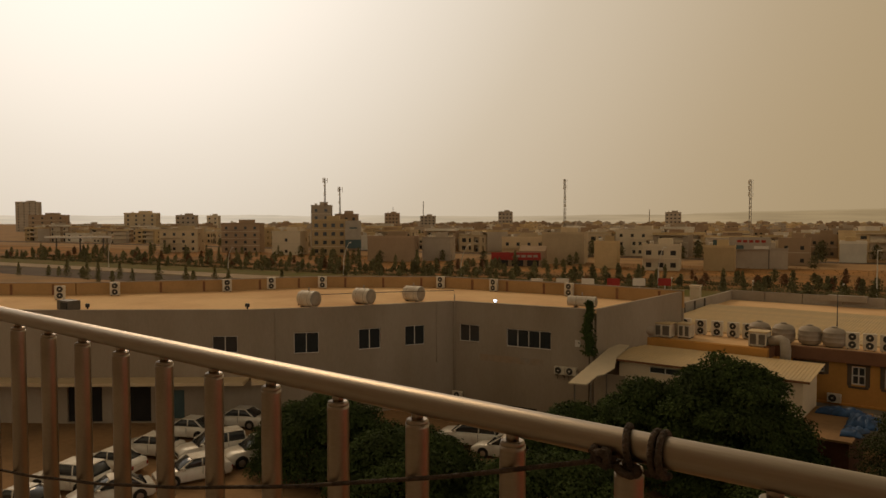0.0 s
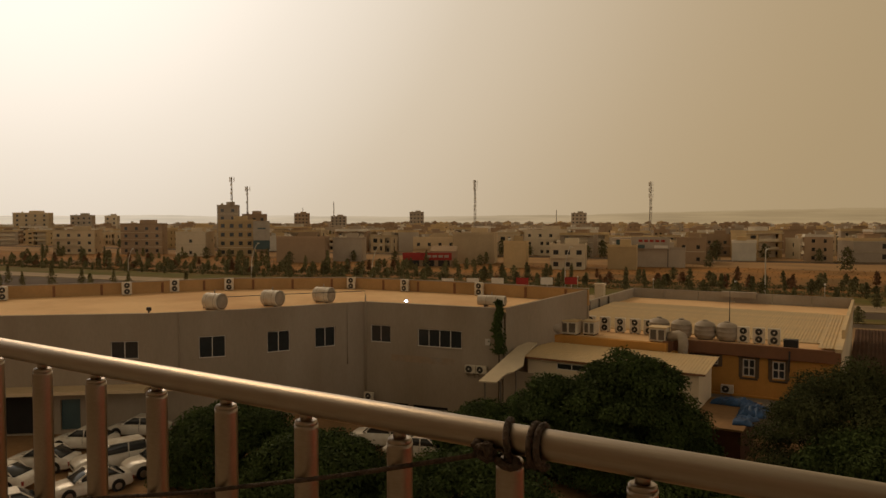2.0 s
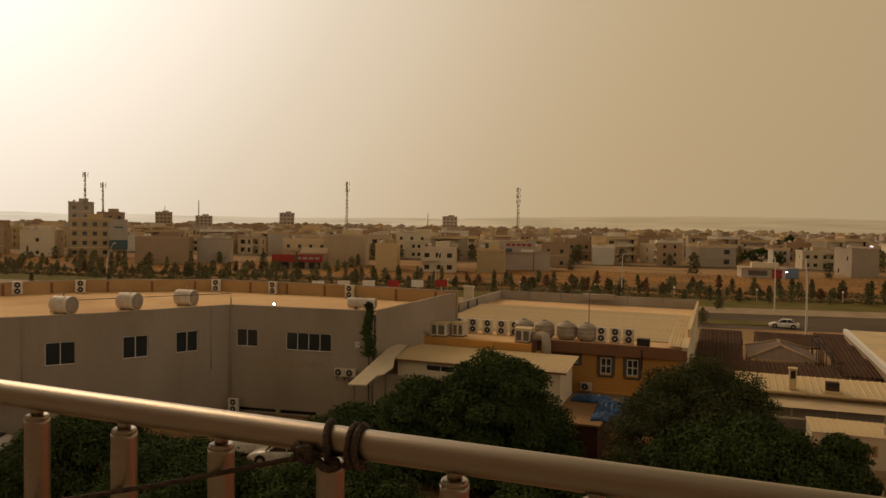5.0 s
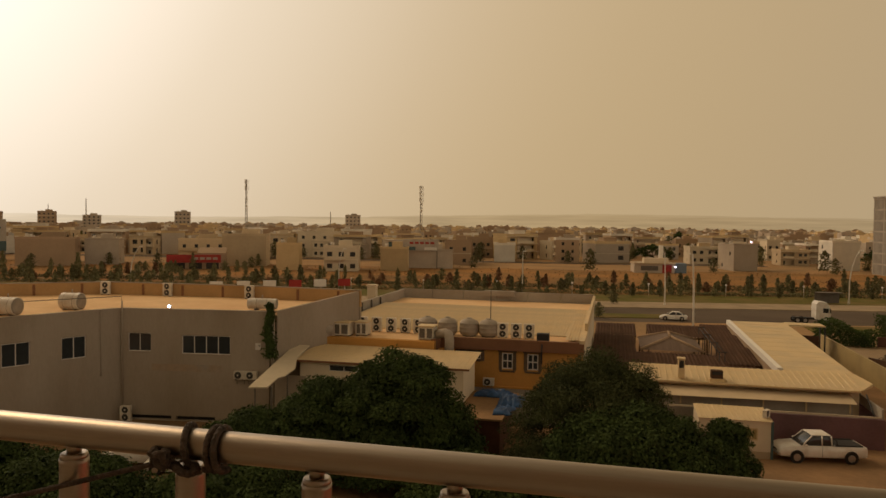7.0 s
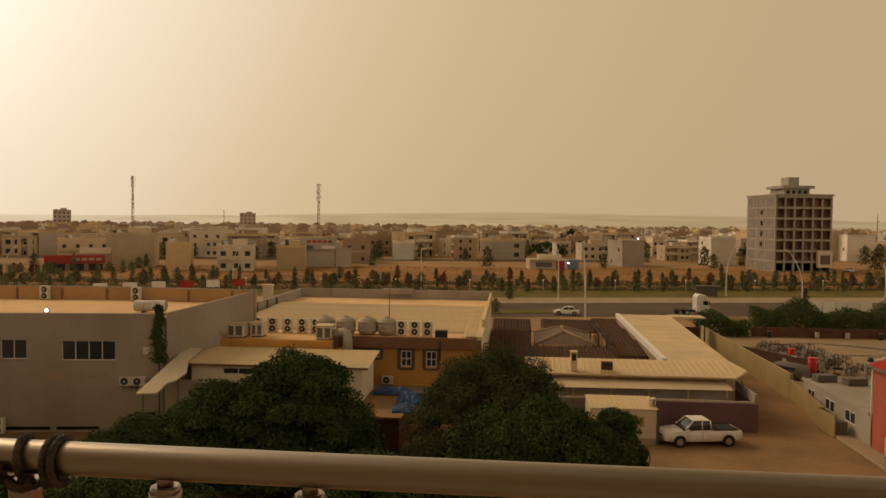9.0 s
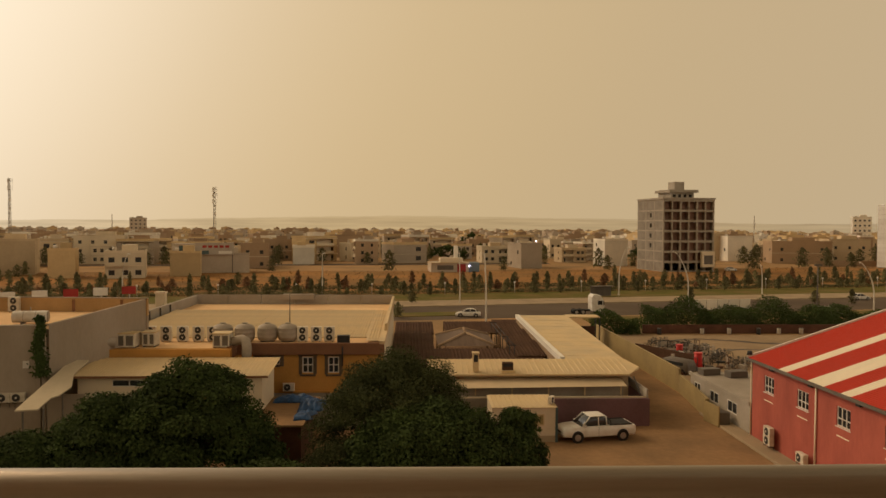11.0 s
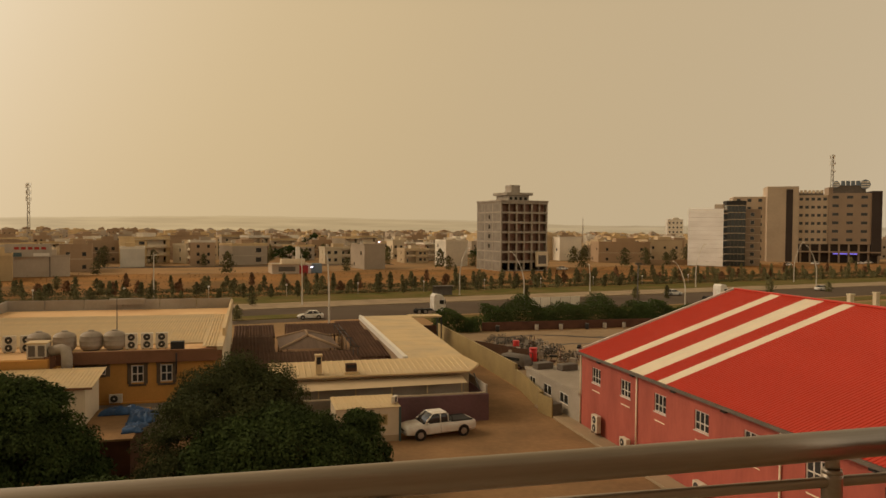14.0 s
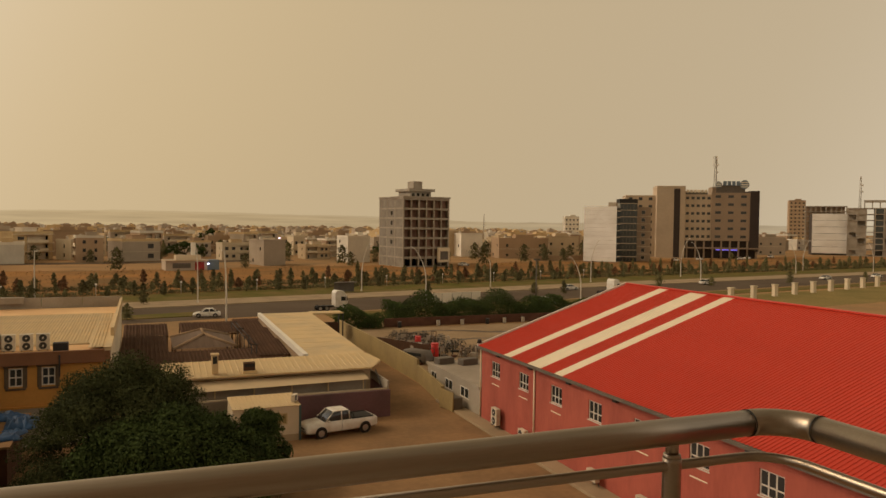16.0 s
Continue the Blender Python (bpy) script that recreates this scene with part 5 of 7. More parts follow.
# ---- foliage ----
def leaf_mesh(name, centres, normals, size, mat, seed, sag=0.35):
    """Many small folded leaves, one at each centre."""
    rng = np.random.default_rng(seed)
    n = len(centres)
    a = rng.normal(size=(n, 3))
    nr = normals / (np.linalg.norm(normals, axis=1, keepdims=True) + 1e-9)
    u = np.cross(nr, a)
    u /= np.linalg.norm(u, axis=1, keepdims=True) + 1e-9
    v = np.cross(nr, u)
    s = size * rng.uniform(0.6, 1.4, (n, 1))
    tip = centres + u * s - np.array([0, 0, 1]) * s * sag * rng.uniform(0, 1, (n, 1))
    mid = centres + u * s * 0.45
    l, r = mid + v * s * 0.32 - nr * s * 0.08, mid - v * s * 0.32 - nr * s * 0.08
    verts = np.stack([centres, l, tip, r], 1).reshape(-1, 3)
    idx = np.arange(n)[:, None] * 4
    tris = np.concatenate([idx + np.array([[0, 1, 2]]), idx + np.array([[0, 2, 3]])], 1).reshape(-1, 3)
    me = bpy.data.meshes.new(name)
    me.from_pydata(verts.tolist(), [], tris.tolist())
    me.materials.append(mat)
    return me


def crown(lobes, per_lobe, size, seed, mat, name="crown", squash=0.8):
    """Leaves on overlapping clumps: lobes are (x, y, z, radius)."""
    rng = np.random.default_rng(seed)
    C, N = [], []
    for x, y, z, r in lobes:
        k = max(8, int(per_lobe * r * r))
        d = rng.normal(size=(k, 3))
        d /= np.linalg.norm(d, axis=1, keepdims=True)
        d[:, 2] = np.abs(d[:, 2]) * 1.1 - 0.25
        rad = r * rng.uniform(0.55, 1.08, (k, 1))
        p = np.array([x, y, z]) + d * rad * np.array([1, 1, squash])
        C.append(p)
        N.append(d * 0.6 + rng.normal(size=(k, 3)) * 0.45 + np.array([0, 0, 0.5]))
    return leaf_mesh(name, np.concatenate(C), np.concatenate(N), size, mat, seed)


def dome_lobes(rx, ry, h0, h1, count, rmin, rmax, seed, flat=1.0, peak=0.0):
    """Clumps spread over and inside a dome, uneven at its rim."""
    rng = np.random.default_rng(seed)
    out = []
    for _ in range(count):
        a, e = rng.uniform(0, 2 * math.pi), math.asin(rng.uniform(0.0, 1.0) ** flat)
        k = rng.uniform(0.72, 1.0)
        w = math.cos(e) * k * (1 - peak * math.sin(e))
        out.append((rx * math.cos(a) * w, ry * math.sin(a) * w, h0 + (h1 - h0) * math.sin(e) * k, rng.uniform(rmin, rmax)))
    return out


def big_tree(x, y, rx, ry, h, seed, mat, label, lobes=110, size=0.16, low=0.28, per=640, flat=1.0, peak=0.0):
    ob = thing("tree", label, "tree", pose(x, y, 0))
    rng = random.Random(seed)
    part("trunk", tube(B(), [(0, 0, 0), (0.1, 0.05, h * 0.18), (-0.05, 0.1, h * 0.35), (0.1, 0, h * 0.55)], 0.34, 12, 0.16), BARK, ob)
    for k in range(7):
        a = 2 * math.pi * k / 7 + rng.uniform(-0.3, 0.3)
        e = rng.uniform(0.45, 0.8)
        part("limb", tube(B(), [(0, 0, h * 0.25), (rx * 0.25 * math.cos(a), ry * 0.25 * math.sin(a), h * 0.42), (rx * 0.6 * math.cos(a), ry * 0.6 * math.sin(a), h * e)], 0.15, 8, 0.04), BARK, ob)
    core = [(rx * r * math.cos(a), ry * r * math.sin(a), h * z, min(1.35, rx * 0.4)) for r, a, z in ((0, 0, 0.9), (0.2, 0.6, 0.82), (0.22, 2.7, 0.84), (0.2, 4.6, 0.83), (0.45, 1.5, 0.66), (0.45, 3.6, 0.67), (0.45, 5.6, 0.65))]
    part("crown", crown(dome_lobes(rx, ry, h * low, h * 0.97, lobes, min(0.75, rx * 0.25), min(1.4, rx * 0.4), seed, flat, peak) + core, per, size, seed, mat, squash=0.7), None, ob)
    return ob


big_tree(-12.7, 44.0, 5.0, 4.2, 8.1, 3, LEAF, "broad dark green tree with dense layered foliage", 240, 0.17, 0.12, 520, 1.15, 0.2)
big_tree(-17.2, 43.4, 4.8, 3.6, 5.9, 5, LEAF, "spreading dark green tree beside the grey canopy", 150, 0.17, 0.12, 520, 1.1, 0.2)
big_tree(-21.6, 42.2, 3.6, 3.0, 4.0, 6, LEAF, "low spreading dark green tree by the wall", 90, 0.17, 0.12, 520, 1.1, 0.2)
big_tree(-0.9, 46.0, 5.3, 4.2, 8.3, 7, LEAFB, "loose olive-green tree in front of the ochre building", 170, 0.12, 0.12, 560, 0.8)
big_tree(1.8, 42.4, 5.8, 3.6, 6.0, 8, LEAF, "broad dark green tree with fern-like leaf layers", 210, 0.17, 0.1, 520, 1.1, 0.15)
big_tree(6.7, 45.2, 1.9, 2.0, 4.9, 9, LEAF, "small rounded dark green tree beside the cabin", 80, peak=0.3)
big_tree(-34.0, 32.5, 5.0, 4.0, 4.6, 11, LEAF, "dark green tree over the parked cars", 150, 0.17, 0.1, 480)
big_tree(-26.5, 31.5, 4.8, 4.0, 3.9, 12, LEAF, "low dark green tree seen behind the balusters", 130, 0.17, 0.1, 480)
big_tree(-18.0, 33.0, 5.0, 4.0, 3.6, 13, LEAF, "low dark green tree below the balcony", 130, 0.17, 0.1, 480)
big_tree(-7.0, 38.5, 3.6, 3.2, 3.4, 14, LEAF, "low dark green shrub tree beside the rust hut", 80, 0.17, 0.1, 480)

# climbing plant on the grey wall corner
vine = thing("climbing_plant", "dark green climbing plant on the grey wall corner", "plant", pose(-25.75, 52.75, 0))
rng = np.random.default_rng(21)
k = 1500
zz = rng.uniform(0, 1, k)
cv = np.stack([rng.normal(0, 0.25, k) * (1 - 0.5 * zz) + 0.1 * np.sin(zz * 9), -0.12 - rng.uniform(0, 0.22, k), 5.4 + zz * 4.2], 1)
part("leaves", leaf_mesh("leaves", cv, np.stack([rng.normal(0, 0.5, k), -np.ones(k), rng.normal(0.3, 0.4, k)], 1), 0.2, LEAF, 22), None, vine)
part("stem", tube(B(), [(0, -0.1, 0), (0.05, -0.12, 4), (0, -0.12, 9.3)], 0.05, 6), BARK, vine)


# ---- roadside shrubs ----
def shrub_templates():
    made = []
    for i, (rx, h, mat, cone) in enumerate(((0.85, 2.9, SHRUB, 0.55), (1.05, 2.4, SHRUB, 0.25), (0.6, 3.3, SHRUB, 0.45), (0.95, 1.9, SHRUBR, 0.2), (0.8, 2.6, SHRUBR, 0.4), (1.5, 4.6, SHRUB, 0.95), (1.3, 3.4, SHRUB, 0.2), (0.5, 1.5, SHRUB, 0.2))):
        rg = np.random.default_rng(100 + i)
        n = 420
        z = rg.uniform(0.04, 1, n)
        wid = rx * (1 - cone * z) * np.sqrt(np.clip(np.sin(np.pi * np.clip(z * 0.93 + 0.06, 0, 1)), 0.02, 1)) * rg.uniform(0.45, 1.15, n)
        wid = wid * (1 + 0.35 * np.sin(z * 17 + i))
        a = rg.uniform(0, 2 * np.pi, n)
        c = np.stack([wid * np.cos(a), wid * np.sin(a), 0.25 + z * h], 1)
        nn = np.stack([np.cos(a), np.sin(a), 0.5 + rg.normal(0, 0.4, n)], 1)
        made.append((leaf_mesh("crown", c, nn, 0.34, mat, 200 + i, 0.1), mesh_of("trunk", tube(B(), [(0, 0, 0), (0.03, 0, 0.5), (0, 0.02, h * 0.7)], 0.07, 6, 0.03), BARK)))
    return made


SHRUBS = shrub_templates()
NAMES = ("slim dark conifer on the roadside verge", "rounded dark green shrub on the roadside", "tall thin roadside cypress", "reddish dry bush on the roadside", "reddish young tree on the roadside", "dark pointed fir beside the road", "broad dark green roadside tree", "small clipped shrub on the verge")


FARSHRUBS = [[] for _ in range(8)]


def shrub(kind, x, y, s=1.0, z=0.08):
    if not -95 < x < 135 or y > 230:
        FARSHRUBS[kind].append(Matrix.Translation((x, y, z)) @ pose(0, 0, 0, 0, 0, (x * 37 + y * 11) % 360) @ Matrix.Diagonal((s, s, s, 1)))
        return
    ob = thing("shrub" if kind in (1, 3, 7) else "young_tree", NAMES[kind], "shrub" if kind in (1, 3, 7) else "tree", Matrix.Translation((x, y, z)) @ pose(0, 0, 0, 0, 0, (x * 37 + y * 11) % 360) @ Matrix.Diagonal((s, s, s, 1)), "roadside planting")
    part("crown", SHRUBS[kind][0], None, ob)
    part("trunk", SHRUBS[kind][1], None, ob)


rg = random.Random(5)
for row, (off, step, kinds, s0, s1) in enumerate(((24.5, 6.2, (0, 0, 1, 7, 0), 0.8, 1.15), (31, 4.2, (0, 1, 1, 7, 0, 2, 3), 0.8, 1.3), (38, 4.2, (1, 7, 0, 4, 2, 1), 0.8, 1.4), (47, 5.0, (0, 3, 7, 1, 0), 0.8, 1.35), (58, 7.0, (0, 2, 4, 1), 0.8, 1.3))):
    x = -330.0
    while x < 330:
        shrub(rg.choice(kinds), x + rg.uniform(-1.2, 1.2), road_y(x, off + rg.uniform(-1.5, 1.5)), rg.uniform(s0, s1))
        x += step * rg.uniform(0.65, 1.5) * (1 if abs(x) < 200 else 1.5)
for i in range(46):
    x = -340 + i * 5.2 + rg.uniform(-2, 2)
    shrub(rg.choice((5, 5, 1, 0)), x, road_y(x, rg.uniform(-34, -18)), rg.uniform(0.8, 1.2), 0.0)
for i in range(90):
    x = -380 + rg.uniform(0, 270)
    shrub(rg.choice((0, 1, 6, 5, 1)), x, road_y(x, rg.uniform(30, 105)), rg.uniform(0.8, 1.4), 0.05)
for x in (0.3, -2.2):
    shrub(1, x, road_y(x, 6.5 if x > 0 else -17), 0.95, 0.15)
for x, o in ((86, -9), (93, -12), (128, -9), (60, -2), (146, -12), (176, -16), (212, -18), (240, -20)):
    shrub(rg.choice((0, 1, 6)), x, road_y(x, o), 1.0, 0.02)
for i in range(70):
    x = -150 + i * 5.2 + rg.uniform(-4, 4)
    shrub(6, x, max(232, road_y(x, rg.uniform(95, 260))), rg.uniform(1.2, 2.2), 0.05)


def hedge(name, x0, x1, off, depth, h, seed, label, follow=True, y=0.0, mat=None, dens=70, size=0.3):
    rn = np.random.default_rng(seed)
    n = int((x1 - x0) * dens)
    x = rn.uniform(x0, x1, n)
    base = np.array([road_y(a, off) for a in x]) if follow else np.full(n, y)
    z = rn.uniform(0.02, 1, n) ** 0.9 * h * (0.8 + 0.3 * np.sin(x * 0.7) * np.sin(x * 0.23 + 1))
    c = np.stack([x, base + rn.uniform(-depth / 2, depth / 2, n), z], 1)
    nn = np.stack([rn.normal(0, 0.5, n), -0.6 + rn.normal(0, 0.4, n), 0.7 + rn.normal(0, 0.3, n)], 1)
    ob = new(name, leaf_mesh(name, c, nn, size, mat or SHRUB, seed))
    return tagged(ob, label, "hedge", kind="stuff")


hedge("hedge", -330, 330, 28.5, 1.8, 1.15, 31, "long low dark hedge along the grass verge", size=0.36)
hedge("hedge", -330, 330, 43, 2.5, 1.3, 32, "long dark hedge between rows of young trees", dens=50, size=0.4)
hedge("hedge", 36, 66, 0, 4.5, 5.0, 33, "tall dark green hedge at the back of the lot", False, 112.5, LEAF, 1000, 0.25)
hedge("hedge", 27.2, 34.5, 0, 3.0, 3.4, 34, "dark green bushes beside the gate", False, 109.5, LEAF, 800, 0.24)
hedge("hedge", 66, 96, 0, 3.5, 3.4, 35, "dark green hedge beyond the lot", False, 117, LEAF, 600, 0.28)
rn = np.random.default_rng(77)
n = 9000
gx = rn.uniform(-330, 330, n)
gy = np.array([road_y(a, o) for a, o in zip(gx, rn.uniform(50, 118, n))])
tagged(new("field_weeds", leaf_mesh("field_weeds", np.stack([gx, gy, rn.uniform(0.06, 0.4, n)], 1), rn.normal(size=(n, 3)) + np.array([0, 0, 1.2]), 0.4, SHRUBR, 78)), "dry reddish weeds scattered over the field", "weeds", kind="stuff")


# ---- the scrap lot ----
def bicycle(x, y, yaw, z=0.015):
    ob = thing("bicycle", "parked dark bicycle among many in the lot", "bicycle", pose(x, y, z, 0, rg.uniform(-8, 8), yaw), "bicycles in the lot")
    for k in (-0.5, 0.5):
        b = B()
        tube(b, [(k + 0.33 * math.cos(a), 0, 0.34 + 0.33 * math.sin(a)) for a in (i * math.pi / 6 for i in range(13))], 0.025, 5, caps=False)
        part("wheel", b, RUBBER, ob)
    b = B()
    for p, q in (((-0.5, 0, 0.34), (-0.1, 0, 0.85)), ((-0.1, 0, 0.85), (0.38, 0, 0.85)), ((0.5, 0, 0.34), (0.36, 0, 1.02)), ((-0.1, 0, 0.34), (0.38, 0, 0.82)), ((-0.1, 0, 0.34), (-0.1, 0, 0.95)), ((-0.5, 0, 0.34), (-0.1, 0, 0.34))):
        tube(b, [p, q], 0.03, 5)
    part("frame", b, GREYMET, ob)
    part("handlebar", tube(B(), [(0.36, -0.28, 1.05), (0.34, 0, 1.02), (0.36, 0.28, 1.05)], 0.02, 5), GREYMET, ob)
    part("saddle", box(B(), -0.24, 0.02, -0.07, 0.07, 0.95, 1.02), BLACK, ob)


for i in range(42):
    u, v = (i % 14) / 13, i // 14
    bicycle(32.2 + 1.9 * v + 1.2 * math.sin(i * 2.1) + 4.2 * (1 - u), 82 + 17 * u + rg.uniform(-0.4, 0.4), rg.uniform(-30, 30))
for x, y, s in ((33.3, 89.6, 1.0), (32.9, 82.6, 1.12)):
    ob = thing("red_drum", "bright red upright plastic drum", "drum", pose(x, y, 0.014))
    part("body", tube(B(), [(0, 0, 0.1), (0, 0, 0.5), (0, 0, 1.0), (0, 0, 1.45 * s)], 0.44 * s, 18, 0.40 * s), REDPAINT, ob)
    part("top", tube(B(), [(0, 0, 1.453 * s), (0, 0, 1.5 * s), (0, 0, 1.58 * s)], 0.47 * s, 18, 0.42 * s), REDPAINT, ob)
    part("base", tube(B(), [(0, 0, 0), (0, 0, 0.1)], 0.5 * s, 18), BLACK, ob)
fence = thing("black_screen", "long dark sheet screen round the lot", "fence", pose(0, 0, 0))
for k in range(4):
    x, y = 28.5 + k * 1.1, 92.0 - k * 2.15
    part("panel", box(B(), 0, 2.4, 0, 0.06, 0.02, 1.35), BROWNROOF, fence, at=pose(x, y, 0, 0, 0, -63))
wreck = thing("covered_cart", "dusty grey covered cart beside the wall", "cart", pose(29.6, 80.2, 0.014, 0, 0, 125))
part("body", shell([(-1.9, 0.4, 1.0, 0.9), (-1.6, 0.3, 1.5, 1), (1.2, 0.3, 1.55, 1), (1.8, 0.35, 1.0, 0.9)], 0.85), GREYMET, wreck)
part("windows", box(B(), -1.3, 1.0, -0.86, 0.86, 0.95, 1.3), GLASS, wreck)
for x in (-1.2, 1.1):
    for sy in (-1, 1):
        part("wheel", tube(B(), [(x, sy * 0.7, 0.3), (x, sy * 0.86, 0.3)], 0.3, 14), RUBBER, wreck)
SCRAPW = (SIGNW, WHITE, TANK)
for i in range(46):
    x, y = 31.0 + rg.uniform(0, 7.5), 80 + rg.uniform(0, 17)
    ob = thing("scrap_rack", "upright dusty metal rack among the scrap", "scrap", pose(x, y, 0.014, rg.uniform(-8, 8), 0, rg.uniform(0, 180)), "scrap racks in the lot")
    hh, ww = rg.uniform(0.7, 1.5), rg.uniform(0.3, 0.6)
    b = B()
    for sx in (-ww, ww):
        tube(b, [(sx, 0, 0), (sx, 0, hh)], 0.045, 5)
    part("frame", tube(tube(b, [(-ww, 0, hh), (ww, 0, hh)], 0.045, 5), [(-ww, 0, hh * 0.5), (ww, 0, hh * 0.5)], 0.045, 5), rg.choice((BLACK, GREYMET, RUSTWALL, TANK)), ob)
    if i % 3 == 0:
        part("panel", box(B(), -ww * 0.8, ww * 0.8, -0.03, 0.03, hh * 0.55, hh * 0.95), rg.choice(SCRAPW), ob)
for i in range(40):
    x, y = 29.0 + rg.uniform(0, 9), 75 + rg.uniform(0, 24)
    m = rg.choice((GREYMET, CONCRETE, BLACK, GREYMET, RUSTWALL))
    solo("scrap_piece", box(B(), -rg.uniform(0.2, 0.7), rg.uniform(0.2, 0.6), -0.3, 0.3, 0, rg.uniform(0.15, 0.7)), m, "dusty scrap block lying in the lot", "scrap", group="scrap in the lot", at=pose(x, y, 0.014, 0, 0, rg.uniform(0, 180)), bevel=0.03)
def damp(x, y, ln, wid, yaw, seed, lift):
    """A ragged dark stain that lies on the yard."""
    b, up, down = B(), [], []
    for i in range(25):
        u = i / 24
        c = 0.9 * noise.noise(Vector((u * 4, seed, 1)))
        h = wid * math.sin(math.pi * u) ** 0.6 * (0.45 + 0.9 * abs(noise.noise(Vector((u * 7, seed, 5)))))
        up.append(b.verts.new((ln * (u - 0.5), c + h + 0.02, 0)))
        down.append(b.verts.new((ln * (u - 0.5), c - h - 0.02, 0)))
    for i in range(24):
        b.faces.new((down[i], down[i + 1], up[i + 1], up[i]))
    solo("damp_patch", b, WET, "ragged dark damp stain on the yard", "stain", "structure", at=pose(x, y, 0.019 + lift, 0, 0, yaw))


WET = material("wet_ground", (0.085, 0.062, 0.042), 0.6, 0.25, 0.8, (0.055, 0.042, 0.03), fine=3.0)
for i, v in enumerate(((47, 101.5, 13, 1.2, -28), (54, 96, 15, 1.7, 8), (44, 95, 9, 0.8, 4), (61, 95.2, 9, 0.5, -5), (38, 103, 8, 0.7, 10), (50, 88, 6, 0.5, 30))):
    damp(*v, 3.7 * i + 1, i * 0.002)
solo("lot_wall", box(B(), 35, 67, 109.5, 109.75, 0.014, 1.35), RUSTWALL, "low dark rust-brown wall below the hedge", "wall", "structure")
for i in range(6):
    x = 38.5 + i * 4.3 + rg.uniform(-2.0, 2.0)
    dr = thing("drum", "dusty pale drum standing before the low wall" if i % 3 else "dark oily drum before the low wall", "drum", pose(x, 108.7, 0.014), "drums by the wall")
    part("barrel", tube(B(), [(0, 0, 0), (0, 0, 0.3), (0, 0, 0.6), (0, 0, 0.9)], 0.3, 12), SIGNW if i % 3 else BLACK, dr)
    part("rim", tube(B(), [(0, 0, 0.902), (0, 0, 0.94)], 0.31, 12), GREYMET, dr)
for k in range(5):
    ob = thing("banner_panel", "pale printed banner panel on a steel frame", "banner", pose(52.6 + k * 2.25, 134.0 + k * 0.35, 0, 0, 0, 9))
    part("sheet", box(B(), 0, 2.15, 0, 0.06, 0.7, 2.7), HOUSES[5], ob)
    for x in (0.1, 2.05):
        part("post", box(B(), x - 0.04, x + 0.04, 0.065, 0.13, 0, 2.7), GREYMET, ob)
for k in range(16):
    x = 122 + k * 9.2
    pl = thing("gate_pillar", "pale square concrete pillar beside the field", "pillar", pose(x, 128.4 + k * 2.6, 0), "row of pale pillars")
    part("shaft", box(B(), -0.5, 0.5, -0.5, 0.5, 0, 2.7), HOUSES[3], pl, bevel=0.04)
    part("cap", box(B(), -0.62, 0.62, -0.62, 0.62, 2.703, 2.95), HOUSES[3], pl, bevel=0.04)
solo("bus_shelter", box(box(B(), 0, 5, 0, 1.6, 2.3, 2.45), 0, 5, 1.5, 1.6, 0.1, 2.3), GREYMET, "grey metal bus shelter beside the pavement", "shelter", at=pose(41.5, road_y(41.5, 12), 0.1, 0, 0, 10))
solo("lot_roof", prism(B(), [(150, 84), (190, 84), (190, 92), (150, 92)], 0, 2.6), WHITE, "long pale low roof beside the dry field", "shed")


# ---- street lamps and masts ----
def street_lamp(x, y, h=10.8, lean=0.0, yaw=0, label="tall curved galvanised street lamp on the verge", lit=False):
    ob = thing("street_lamp", label, "street lamp", pose(x, y, 0.0, 0, 0, yaw), "street lamps")
    pts = [(lean * max(0, (k - 0.35)) ** 2 * 2.3, 0, h * (k if k < 0.9 else 0.9 + (k - 0.9) * 0.8)) for k in (i / 12 for i in range(13))]
    part("pole", tube(B(), pts, 0.15, 8, 0.085), POLE, ob)
    e = pts[-1]
    s = -1 if lean < 0 else 1
    part("lamp_head", box(B(), e[0] - 0.15 + (0.1 * s), e[0] + 0.5 * s + 0.15, -0.16, 0.16, e[2] - 0.12, e[2] + 0.14), WHITE, ob, bevel=0.04)
    part("base", tube(B(), [(0, 0, 0), (0, 0, 0.5)], 0.2, 8), POLE, ob)


for x, y, h, lean in ((10.2, 153, 10.8, -0.2), (10.7, 103.6, 12.5, -0.3), (-20.3, 170, 9.9, 0.05), (56.5, 148, 11.4, -3.0), (48.4, 169.8, 11.5, 1.9), (-114.5, 158, 9.6, 2.6), (-64, 166.5, 9.7, 1.2), (86.7, 134.5, 9.8, -2.6), (84.7, 174.6, 7.2, -0.3),
                      (120.5, 182, 12.3, 2.5), (154, 174.5, 12.2, -3.4), (165, 196.5, 12.8, 3.2), (219.8, 200, 11.4, -3.6), (261.8, 201.7, 12.4, -4), (-191, 141, 7.5, 2), (-150, 150, 9.6, 2.4), (240, 215, 12, 3), (-238, 128, 9, 2)):
    street_lamp(x, y, h, lean)
for i in range(12):
    x = -60 + i * 17
    po = thing("verge_light", "short white verge light post", "light post", pose(x, road_y(x, 26), 0.08), "verge lights")
    part("post", tube(B(), [(0, 0, 0), (0, 0, 2.4)], 0.05, 6), POLE, po)
    part("globe", tube(B(), [(0, 0, 2.4), (0, 0, 2.5), (0, 0, 2.75)], 0.2, 8), WHITE, po)
ut = thing("utility_pole", "dark utility pole with a small floodlight", "pole", pose(70.5, 125, 0))
part("pole", tube(B(), [(0, 0, 0), (0, 0, 9.8)], 0.14, 8, 0.09), GREYMET, ut)
part("lamp_head", box(B(), -0.6, 0.6, -0.3, 0.1, 9.5, 9.8), GREYMET, ut)
